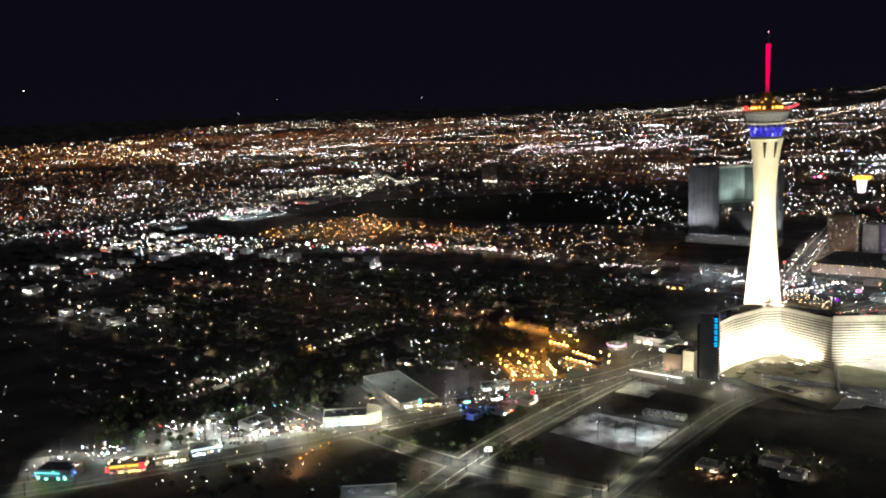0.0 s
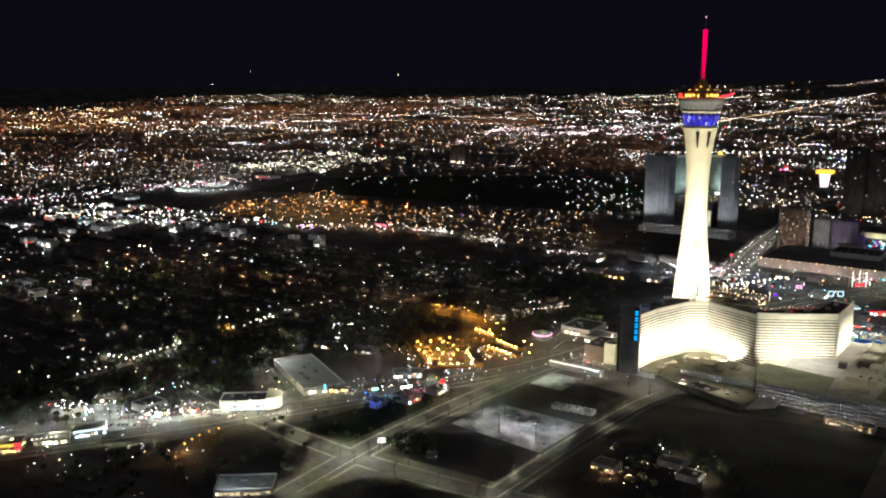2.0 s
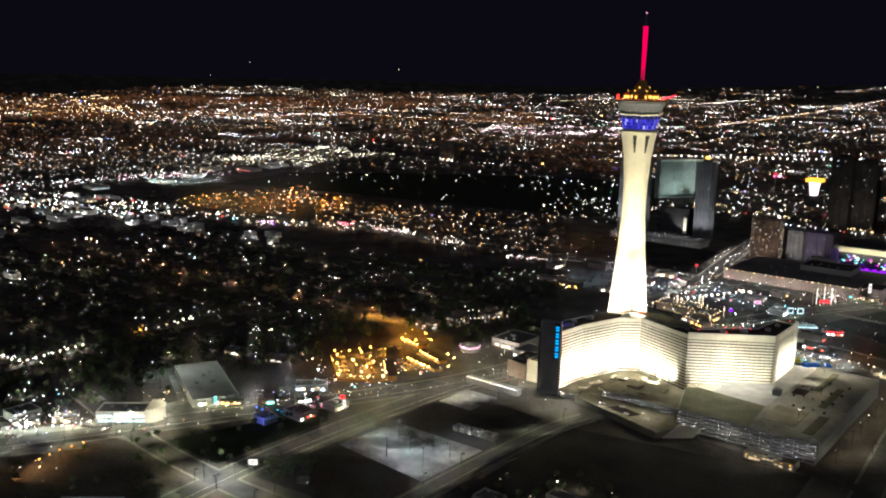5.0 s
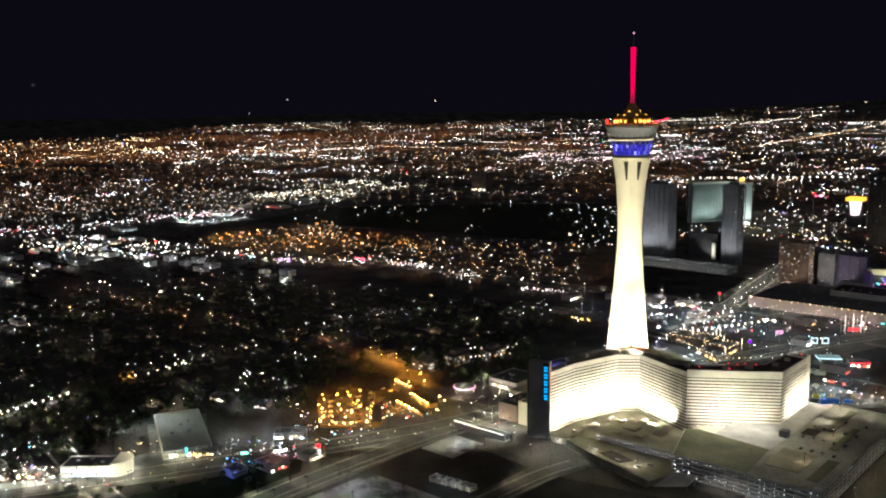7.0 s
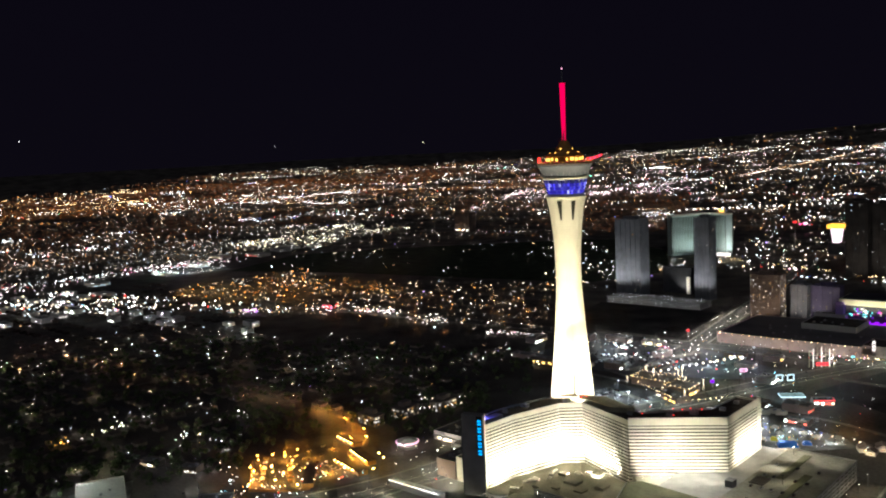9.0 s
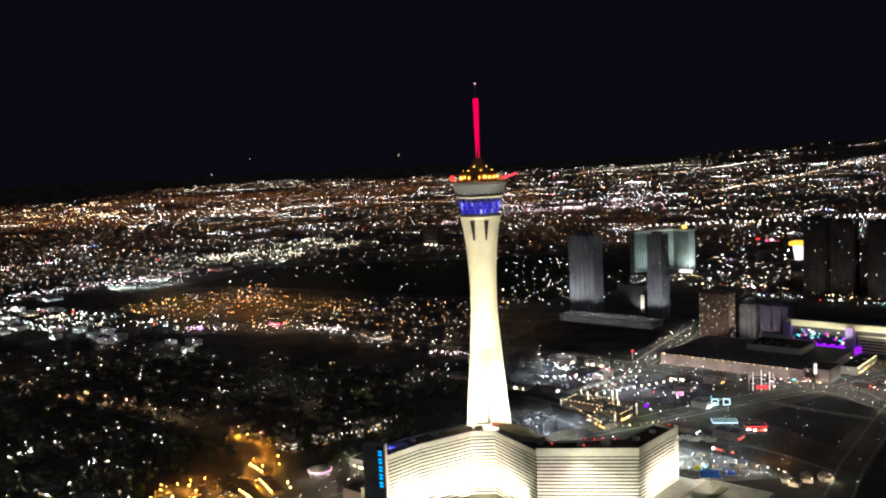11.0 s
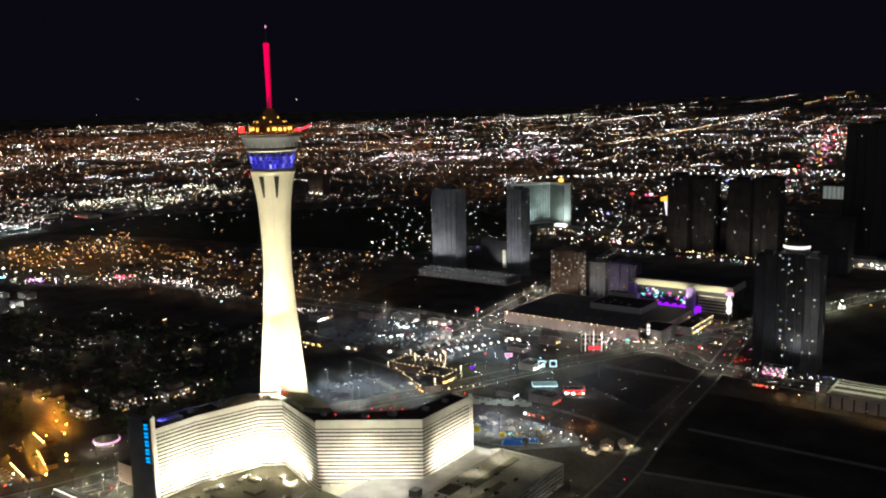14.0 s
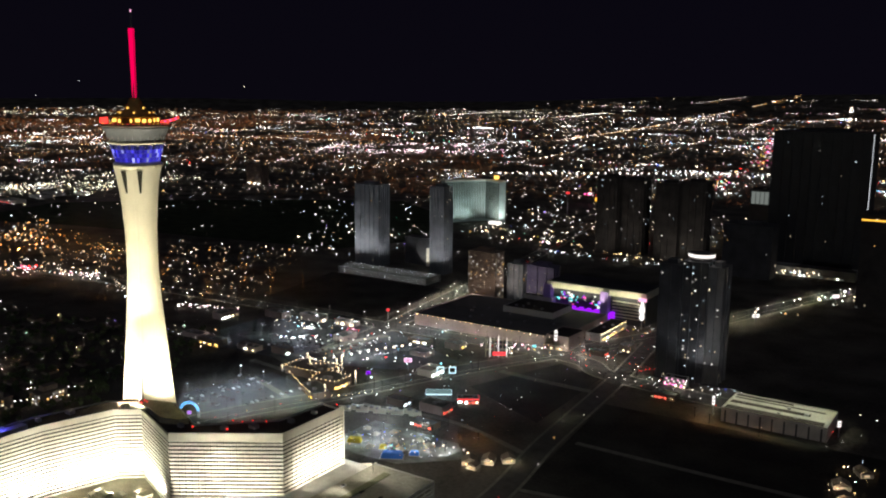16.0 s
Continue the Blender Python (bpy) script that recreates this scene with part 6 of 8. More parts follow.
for x, y, w, d in ((-560, 1206, 30, 14), (-520, 1196, 34, 14), (-470, 1206, 28, 12), (-430, 1216, 22, 12), (-548, 1330, 30, 16), (-500, 1345, 34, 14), (-450, 1352, 30, 12), (-410, 1300, 16, 24), (-300, 1300, 22, 16), (-330, 1340, 26, 14), (-285, 1345, 20, 14), (-600, 1290, 16, 30),
                   (-190, 1165, 26, 16), (-228, 1160, 20, 12), (-176, 1128, 24, 12), (-140, 1416, 18, 14), (-120, 1450, 14, 18), (-30, 1320, 24, 12)):
    LB("shop", "small flat-roofed shop among car parks", x - w / 2, x + w / 2, y - d / 2, y + d / 2, rnd.uniform(4.5, 7.5), rnd.choice(["tower_brown", "house_wall", "wall_pink"]), "shed_roof", rnd.randrange(4), rnd.choice(FRONTS), rnd.choice("se"), category="shop")

# ---- shops, yards and halls beyond the dark quarter ----
rnd = random.Random(77)
YARDS = []
for cx, cy, dx, dy, n, big in ((-1730, 1050, 90, 170, 11, 1.4), (-1560, 1010, 110, 90, 9, 1.2), (-1340, 1090, 110, 50, 9, 1.0), (-1120, 1120, 100, 40, 4, 0.8), (-1880, 1420, 60, 160, 10, 1.8), (-1960, 1950, 60, 240, 10, 2.0), (-1500, 760, 160, 80, 7, 1.0), (-1150, 640, 160, 80, 4, 0.9)):
    for k in range(n):
        x, y = cx + rnd.uniform(-dx, dx), cy + rnd.uniform(-dy, dy)
        w, d = rnd.uniform(9, 18) * big, rnd.uniform(6, 11) * big
        if any(abs(x - q[0]) < w + q[2] + 3 and abs(y - q[1]) < d + q[3] + 3 for q in YARDS):
            continue
        YARDS.append((x, y, w, d))
        LB("shop", "low shop with a pale roof beside a lamp-lit yard", x - w, x + w, y - d, y + d, rnd.uniform(5, 9), rnd.choice(["shed", "hotel", "shed"]), rnd.choice(["roof_pale", "shed_roof"]), rnd.randrange(3), rnd.choice(["cool_soft", "white_soft", "front_white", "win_soft", "red_soft", "", ""]), rnd.choice("se"), category="shop")

# ---- street lamps, full cut-off heads ----
def street_lamp(name, label, material, group, h=9.5):
    s = thing(name, label, "street lamp", group)
    part("pole", lathe([(0.16, 0), (0.09, h)], 6), "pole", s)
    part("arm", bx(0, 2.2, -0.05, 0.05, h + 0.26, h + 0.36), "pole", s)
    head = bx(1.5, 2.9, -0.65, 0.65, h + 0.02, h + 0.25)
    for dims in ((1.5, 1.56, -0.65, 0.65), (2.84, 2.9, -0.65, 0.65), (1.56, 2.84, -0.65, -0.59), (1.56, 2.84, 0.59, 0.65)):
        box(head, *dims, h - 0.2, h + 0.02)
    part("head", head, "pole", s)
    part("light", bx(1.6, 2.8, -0.55, 0.55, h - 0.04, h + 0.01), material, s)
    return s


warm_lamp = street_lamp("street_lamp", "steel street lamp with warm downward light", "cut_warm", "street lamps")
warm_lamp.location = (-420, 300, 0.1)
cool_lamp = street_lamp("street_lamp", "steel lamp mast with white downward light", "cut_cool", "car park lamps", 11)
cool_lamp.location = (-395, 1060, 0.1)
amber_lamp = street_lamp("street_lamp", "steel lamp mast with amber downward light", "cut_amber", "amber car park lamps", 8)
amber_lamp.location = (-540, 800, 0.1)
more_lamps = []
for rname, line, width in ROADS:
    step = {"boulevard": 36, "main_street": 30, "side_street": 42, "east_street": 115, "cross_street": 36, "avenue": 55, "paradise_road": 50}[rname]
    for s in (-1, 1):
        if s > 0 and rname in ("side_street", "east_street"):
            continue
        for x, y, z in along(line, step, s * (width / 2 + 1.2)):
            if (y > 1560 and int(y) % 3) or math.hypot(x - 150, y - 300) > 1700 or (-335 < x < -80 and 800 < y < 1040) or math.hypot(x - TX, y - TY) < 40:
                continue
            d = min(zip(line, line[1:]), key=lambda pq: math.hypot(pq[0][0] - x, pq[0][1] - y))
            a = math.degrees(math.atan2(d[1][1] - d[0][1], d[1][0] - d[0][0]))
            if math.hypot(x - 150, y - 300) > 1150 or rname == "avenue":
                more_lamps.append((x, y))
                continue
            copy_thing(warm_lamp, pose(x, y, 0.1, 0, 0, a + (90 if s > 0 else -90)))
SHOP_LOTS = [
    (-560, 500), (-580, 505), (-600, 515), (-600, 545),
    (-615, 590), (-505, 640), (-500, 665), (-470, 690),
    (-460, 650), (-445, 720), (-640, 410), (-660, 430),
    (-690, 380), (-700, 350), (-600, 440), (-590, 470),
    (-560, 470), (-640, 500),
]
PLAZA_LOTS = [
    (-240, 1240), (-215, 1225), (-190, 1215), (-165, 1200),
    (-200, 1180), (-230, 1140), (-160, 1140), (-180, 1260),
    (-150, 1400), (-210, 1395), (-270, 1390), (-330, 1392),
    (-170, 1430), (-130, 1480), (-380, 1100), (-340, 1070),
    (-330, 1120), (-520, 1220), (-470, 1240), (-430, 1290),
    (-360, 1250), (-330, 1290), (-500, 1300), (-440, 1340),
    (-300, 1270), (-380, 1330), (-545, 1260),
]
STREET_LOTS = [
    (-600, 600), (-520, 690), (-620, 460), (-655, 400),
    (-630, 350), (-370, 645), (-330, 640), (-300, 650),
    (-360, 755), (-345, 790), (-310, 690), (-290, 800),
    (-350, 815),
]
for x, y in SHOP_LOTS + PLAZA_LOTS + STREET_LOTS:
    copy_thing(cool_lamp, pose(x, y, 0.1, 0, 0, (x * 7 + y * 3) % 360))
def joined_lamps(points, material, label, h=9.5):
    """Far lamp posts with shaded heads, in one mesh, and their light panels in another."""
    heads, lights = bmesh.new(), bmesh.new()
    for x, y in points:
        box(heads, x - 0.12, x + 0.12, y - 0.12, y + 0.12, 0, h)
        box(heads, x - 0.9, x + 0.9, y - 0.8, y + 0.8, h, h + 0.25)
        box(lights, x - 0.75, x + 0.75, y - 0.65, y + 0.65, h - 0.08, h - 0.02)
    tagged(part("lamp_posts", heads, "pole"), label, "street lamps", kind="stuff")
    tagged(part("lamp_panels", lights, material), "downward light panels of lamp posts", "street lamps", kind="stuff")


joined_lamps(more_lamps, "cut_lot_dim", "far street lamps along the avenues")
joined_lamps([(x, y) for line in QUARTER[1:] for x, y, z in along(line, 90, 5.5)], "cut_home", "dim street lamps of the dark quarter")
joined_lamps([(x, y) for x, y, z in along(QUARTER[0], 42, 5.5)], "cut_amber_home", "amber street lamps along one residential street")
joined_lamps([(-116, 868), (-117, 934), (-133, 1000)], "cut_home", "lamp masts on the garage roof", 23)
joined_lamps([(-405 + 32 * (i % 3), 1062 + 34 * (i // 3)) for i in range(9)], "cut_cool", "car park lamp masts", 13)
# amber motel court: a walled lot with lamps round it, and low wings with lamps along their eaves
def motel_wing(p, q, deep, h, label):
    t = thing("motel", label, "motel")
    bm = bmesh.new()
    wall_box(bm, p, q, -deep, 0.0, 0, h)
    part("body", bm, "deck_amber", t)
    bm = bmesh.new()
    wall_box(bm, p, q, -deep - 0.8, 0.9, h, h + 0.4, -0.8, -0.8)
    part("roof", bm, "house_roof", t)
    d = (Vector(q) - Vector(p)).length
    for k in range(int(d / 5)):
        bm = bmesh.new()
        wall_box(bm, p, q, 0.0, 0.12, 0.9, 2.2, 5 * k + 1.4, d - 5 * k - 3.2)
        part("window", bm, "win_soft", t, "softly lit window")
    for k in range(int(d / 6.5)):
        bm = bmesh.new()
        wall_box(bm, p, q, 0.2, 1.1, h - 0.9, h - 0.1, 6.5 * k + 2.2, d - 6.5 * k - 3.4)
        part("eaves_lamp", bm, "lamp_amber", t, "glowing amber lamp under the eaves")


for p, q, deep in (((-480, 776), (-448, 744), 9), ((-472, 800), (-428, 790), 9), ((-478, 826), (-440, 812), 8), ((-520, 846), (-486, 838), 8)):
    motel_wing(p, q, deep, 4.2, "low motel wing with amber eaves lamps, its walls coloured for their light")
COURT = [(-536, 757), (-480, 713), (-452, 732), (-440, 746)]
pts = [(x + 3 * math.sin(5 * x), y + 3 * math.cos(3 * y), z) for x, y, z in along(COURT, 15, -2, 4.5) + along([(-536, 760), (-512, 806)], 12, 0, 5)] + [(-500, 752, 6), (-488, 744, 6), (-478, 748, 6), (-496, 772, 6), (-482, 762, 6), (-512, 776, 6), (-470, 733, 6), (-505, 868, 7), (-488, 856, 6), (-500, 846, 5), (-420, 800, 6), (-432, 824, 6), (-446, 832, 5)]
lamps("court_lamps", pts, [0.55 + 0.35 * ((7 * i) % 5) / 4 for i in range(len(pts))], "lamp_amber", "brilliant amber globe lamps round the motel court")
joined_lamps([(-526, 762), (-508, 746), (-490, 732), (-474, 728), (-506, 776), (-488, 760), (-470, 746), (-500, 796), (-458, 782), (-444, 806), (-470, 816), (-500, 826), (-520, 850), (-492, 856), (-548, 882), (-566, 896), (-522, 868), (-590, 894), (-612, 896)], "cut_amber", "amber lamp posts of the motel court", 7)
wall = thing("court_wall", "low wall round the motel court, coloured for amber light", "wall")
for p, q in zip(COURT, COURT[1:]):
    bm = bmesh.new()
    wall_box(bm, p, q, -0.25, 0.25, 0, 2.0)
    part("panel", bm, "deck_amber", wall)
for x0, x1, y0, y1 in ((-540, -514, 893, 905), (-524, -508, 925, 950), (-506, -490, 965, 993)):
    slab_tower("apartment_block", "three-storey apartment block with lit balconies", x0, x1, y0, y1, 10, "house_wall", 3, 9, 0.38, ribs=False, seed=int(-x0))
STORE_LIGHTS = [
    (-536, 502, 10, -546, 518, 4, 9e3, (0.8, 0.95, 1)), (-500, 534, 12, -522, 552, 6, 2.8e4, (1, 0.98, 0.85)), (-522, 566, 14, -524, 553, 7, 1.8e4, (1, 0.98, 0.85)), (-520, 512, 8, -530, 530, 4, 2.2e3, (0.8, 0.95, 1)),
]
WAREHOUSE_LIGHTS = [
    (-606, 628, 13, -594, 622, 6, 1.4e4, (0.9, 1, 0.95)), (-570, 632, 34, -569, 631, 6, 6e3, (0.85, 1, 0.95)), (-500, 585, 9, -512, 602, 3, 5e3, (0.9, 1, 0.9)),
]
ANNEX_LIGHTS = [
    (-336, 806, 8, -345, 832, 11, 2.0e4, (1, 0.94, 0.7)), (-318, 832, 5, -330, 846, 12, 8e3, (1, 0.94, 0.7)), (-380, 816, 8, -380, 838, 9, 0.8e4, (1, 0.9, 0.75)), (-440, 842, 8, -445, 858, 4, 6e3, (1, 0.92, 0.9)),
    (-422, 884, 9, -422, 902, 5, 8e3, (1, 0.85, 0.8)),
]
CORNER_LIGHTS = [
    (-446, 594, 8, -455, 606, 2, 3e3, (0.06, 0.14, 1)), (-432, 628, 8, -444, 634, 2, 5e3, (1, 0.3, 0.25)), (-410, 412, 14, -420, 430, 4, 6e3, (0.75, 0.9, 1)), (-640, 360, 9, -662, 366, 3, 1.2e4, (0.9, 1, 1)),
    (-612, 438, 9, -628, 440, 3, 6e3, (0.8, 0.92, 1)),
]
# Fill spots added to brighten these walls and roofs; they have no fixtures.
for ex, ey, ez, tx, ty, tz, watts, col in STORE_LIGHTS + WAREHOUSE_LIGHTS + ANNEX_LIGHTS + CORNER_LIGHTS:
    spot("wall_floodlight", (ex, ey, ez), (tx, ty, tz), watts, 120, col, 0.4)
joined_lamps([(-300, 806), (-260, 806), (-220, 806), (-150, 812), (-115, 792), (-350, 800), (-325, 790), (-340, 770), (-300, 780)], "cut_lot_dim", "lamp posts along the garage front street", 10)
joined_lamps([(-540, 1225), (-505, 1260), (-475, 1290), (-450, 1250), (-420, 1240), (-395, 1270), (-350, 1280), (-320, 1260), (-520, 1320), (-480, 1330), (-420, 1330), (-360, 1355), (-300, 1325), (-280, 1290), (-250, 1200), (-265, 1170), (-215, 1280), (-170, 1320)], "cut_cool", "white lamp masts of the plaza car parks", 13)
joined_lamps([(10, 1285), (26, 1276), (-15, 1294), (70, 1270)], "cut_amber_dim", "amber lamps beside the hall", 9)
joined_lamps([(x + w + 4 + 8 * k, y - d - 5 - 6 * k) for x, y, w, d in YARDS for k in range(2)], "cut_lot", "white lamp posts of far yards", 10)
joined_lamps([(-1560 + 40 * (i % 9) + 12 * (i // 9), 1275 + 46 * (i // 9) + 6 * (i % 3)) for i in range(63) if (i * 7) % 4], "cut_sodium", "amber lamp posts between apartment blocks", 10)
joined_lamps([(-750, 533), (-731, 536), (-722, 545), (-727, 568), (-731, 605), (-651, 423), (-646, 442), (-628, 438), (-615, 434), (-627, 452)], "cut_home", "white lamps of a side street and a car lot", 8)
# Posts added as fill where light spills from the hotel.
joined_lamps([(-345, 872), (-376, 897), (-415, 885), (-432, 850), (-368, 815), (-404, 812), (-450, 905), (-425, 958), (-392, 975)], "cut_warm", "added lamp posts that brighten the ground round the hotel annexes", 10)
# Grid of masts added as fill for the hazy ground there.
joined_lamps([(-395 + 40 * (i % 6) + 12 * (i // 6), 1030 + 44 * (i // 6)) for i in range(18)], "cut_cool", "added lamp masts that brighten the ground behind the hotel", 12)
joined_lamps([(-207, 657), (-181, 648), (-200, 668), (-172, 636), (-170, 660)], "cut_home", "white lamp posts on the dark lot", 5)
joined_lamps([(-228, 600), (-215, 602)], "cut_amber_home", "amber lamp posts on the dark lot", 5)
joined_lamps([(-380, 1194), (-368, 1220), (-356, 1244), (-345, 1268), (-334, 1290), (-404, 1250), (-400, 1275), (-394, 1300), (-386, 1325)], "cut_cool", "white lamp masts along the plaza streets", 11)
joined_lamps([(-137, 1121), (-122, 1128)], "cut_sodium_dim", "amber lamp posts of a small yard", 6)
joined_lamps([(x, y) for side in (-9, 9) for x, y, z in along([p for p in PARADISE if 1250 < p[1] < 1760], 34, side)], "cut_lot_dim", "warm lamp posts along the broad avenue below the towers", 10)
joined_lamps([(-68 + 12 * i, 1612 + 36 * i) for i in range(9)], "cut_warm", "warm lamp posts along the far end of the boulevard", 10)
pts = [(-131 + 6.4 * i, 797.2, 4.2) for i in range(6)]
lamps("eaves_lamps", pts, [0.6] * 6, "lamp_amber_soft", "amber lamps along the eaves of the loading shed")
joined_lamps([(-640, 690), (-605, 712), (-570, 690), (-548, 716), (-590, 760), (-520, 650), (-498, 630), (-480, 662), (-575, 470), (-560, 488), (-590, 455)], "cut_lot", "white lamp posts of back lots", 9)
joined_lamps([(-1130 + 62 * (i % 8) + 14 * (i // 8), 1270 + 52 * (i // 8)) for i in range(48) if (i * 5) % 7], "cut_sodium_dim", "dim amber lamp posts of apartment streets", 9)
lot("fairground", "ground of a small fair, made pale for its white lamp light", [(-222, 1046), (-150, 1050), (-110, 1088), (-132, 1112), (-220, 1114)], "lot_pale", 0.09)
joined_lamps([(-212, 1060), (-190, 1072), (-168, 1062), (-150, 1080), (-130, 1090), (-200, 1100), (-170, 1106)], "cut_lot", "white lamp posts of the fair", 8)
tent = thing("tent", "pale fair tent with a pointed roof", "tent", "fair tents", at=(-196, 1084, 0.1))
part("canopy", prism_up([(-3.2, -3.2), (3.2, -3.2), (3.2, 3.2), (-3.2, 3.2)], 2.8, 5.0, 0.08), "hotel", tent)
part("valance", bx(-3.2, 3.2, -3.2, 3.2, 2.4, 2.8), "hotel", tent)
for x in (-3, 3):
    for y in (-3, 3):
        part("post", bx(x - 0.1, x + 0.1, y - 0.1, y + 0.1, 0, 2.4), "steel", tent)
for i, (x, y) in enumerate(((-206, 1072), (-184, 1060), (-176, 1082), (-160, 1070), (-146, 1090), (-186, 1096), (-210, 1090), (-158, 1094))):
    copy_thing(tent, pose(x, y, 0.1, 0, 0, 20 * i))
def canvas_hut(label, x, y, w, d, h, material, turn):
    t = thing("canvas_hut", label, "tent", at=(x, y, 0.1))
    bm = bmesh.new()
    vs = box(bm, -w, w, -d, d, 0, h)
    for v in vs[4:]:
        v.co.x *= 0.8
        v.co.y *= 0.7
    bmesh.ops.bevel(bm, geom=list(bm.edges), offset=0.5, segments=2, affect="EDGES")
    part("canopy", bm, material, t)
    part("skirt", bx(-w * 1.04, w * 1.04, -d * 1.04, d * 1.04, 0, 0.5), "shed", t)
    t.rotation_euler = (0, 0, radians(turn))


canvas_hut("large blue canvas hall of the fair", -160, 1059, 9, 5, 4.5, "tent_blue", 30)
canvas_hut("blue canvas booth of the fair", -148, 1072, 4, 3, 3.5, "tent_blue", 30)
canvas_hut("yellow canvas booth of the fair", -204, 1066, 6, 4, 4.0, "tent_yellow", 25)
canvas_hut("yellow canvas booth of the fair", -176, 1068, 3, 3, 3.5, "tent_yellow", 25)
for k in range(9):
    x, y = -258 + 7.5 * k, 1118 + 3.2 * k + 5 * (k % 2)
    LB("trailer", "long white trailer parked in a row", x - 5.5, x + 5.5, y - 1.5, y + 1.5, 3.0, "hotel", "roof_pale", 1, category="trailer").rotation_euler = (0, 0, radians(24))
pts = along([(-172, 1082), (-149, 1090), (-112, 1094), (-104, 1084)], 9, 0, 5)
lamps("edge_lamps", pts, [0.6] * len(pts), "lamp_bright", "white lamps along the edge of the fair")
lot("yard_3", "car yard made pale for its bluish lamp glow", [(-672, 424), (-612, 420), (-596, 452), (-640, 478)], "lot_pale", 0.1)
lot("forecourt_2", "forecourt beside the boulevard, made pale for lamp light", [(-600, 440), (-556, 410), (-514, 480), (-558, 506)], "lot_pale", 0.11)
joined_lamps([(-655, 432), (-635, 440), (-620, 452), (-640, 462)], "cut_lot", "bluish white lamp masts of car yards", 10)
joined_lamps([(-592, 452), (-578, 468), (-566, 486), (-548, 492), (-547, 572), (-535, 586), (-562, 562), (-578, 590)], "cut_lot_dim", "warm lamp posts along boulevard forecourts", 10)
lot("forecourt_1", "forecourt of boulevard shops, made pale for lamp light", [(-712, 322), (-676, 300), (-600, 402), (-566, 462), (-590, 486), (-640, 420)], "lot_pale", 0.08)
strip("road", [(-728, 474), (-725, 510), (-729, 550), (-738, 625)], 10, "concrete", 0.3, "lamp-lit pale side street between trees", "road", 0.1)
joined_lamps([(-752, 536), (-738, 538), (-724, 548), (-727, 566), (-730, 584), (-733, 602)], "cut_lot", "white lamps along a side street", 8)
joined_lamps([(-505, 440), (-511, 462), (-510, 480), (-498, 430)], "cut_amber_dim", "amber lamps along a wall", 7)
# Posts added as fill for the garage side; no lamps known there.
joined_lamps([(-77, 834 + 24 * i) for i in range(8)], "cut_home", "added lamp posts that brighten the garage side wall", 11)
# Masts added as fill over the pad; none known there.
joined_lamps([(-352, 652), (-316, 650), (-336, 620), (-304, 624)], "cut_lot", "added white masts that brighten the concrete pad", 15)
joined_lamps([(-690, 335), (-668, 362), (-640, 392), (-622, 420), (-600, 448), (-582, 470)], "cut_warm", "warm lamp posts of boulevard forecourts", 9)
lot("yard_1", "yard made pale for white lamp light", [(-604, 616), (-520, 572), (-500, 612), (-590, 668)], "lot_pale", 0.09)
joined_lamps([(-616, 650), (-622, 664), (-500, 598), (-700, 545), (-660, 552), (-640, 588), (-675, 570), (-690, 600), (-720, 580), (-640, 500), (-660, 470), (-690, 440), (-720, 400), (-640, 640)], "cut_home", "white lamp posts of yards", 9)
joined_lamps([(-560, 505), (-546, 500), (-530, 512), (-515, 524), (-572, 492), (-502, 545)], "cut_warm", "warm lamp posts of the supermarket forecourt", 9)
joined_lamps([(-390 + 26 * i, 1372 + 3 * (i % 2)) for i in range(13)], "cut_lot_dim", "warm lamp posts along the casino front", 10)
joined_lamps([(-404, 508), (-388, 522)], "cut_cool", "bluish lamps over the crossing", 12)

# ---- city lights ----
rng = np.random.default_rng(7)
D_OF = np.linspace(2500, 4830, 400)
TRUE_D = 280.0 * D_OF / (280.0 - Z_RIM * ((D_OF - R_FLAT) / (R_RIM - R_FLAT)) ** 2)


def inside(ax, ay, poly):
    r = np.zeros(len(ax), bool)
    k = len(poly)
    for i in range(k):
        (x0, y0), (x1, y1) = poly[i], poly[(i + 1) % k]
        r ^= ((y0 > ay) != (y1 > ay)) & (ax < (x1 - x0) * (ay - y0) / (y1 - y0 + 1e-9) + x0)
    return r


def patch(x, y, scale, seed):
    return np.array([noise.noise((a / scale, b / scale, seed)) for a, b in zip(x, y)])


GRID_TURN = radians(7)


def to_valley(x, y):
    """True plan of the far city to the bowl of the valley, which rises so that the far lamps keep their bearing and their height in the view."""
    D, a = np.hypot(x, y), np.arctan2(-x, y)
    d = np.where(D <= 2500, D, np.interp(D, TRUE_D, D_OF))
    return CX - d * np.sin(a), CY + d * np.cos(a), d


def far_reach(a):
    """How far the lights go, by the bearing in degrees."""
    return np.interp(a, (10, 20, 26, 34, 46, 51, 56, 61, 69, 80), (38000, 30000, 22000, 17000, 16000, 19000, 16500, 11500, 8300, 6900))


def far_lamps(name, x, y, r, material, label):
    a = np.degrees(np.arctan2(-x, y))
    keep = np.hypot(x, y) < far_reach(a) * (1.02 - 0.72 * rng.random(len(x)) ** 1.5)
    wx, wy, d = to_valley(x[keep], y[keep])
    # Size grows with distance and shape is flattened to fit the camera's view.
    rr = r[keep] * d * 0.00066
    lamps(name, np.c_[wx, wy, ground_z(wx, wy) + 6 + rr], rr, material, label, flat=0.5)


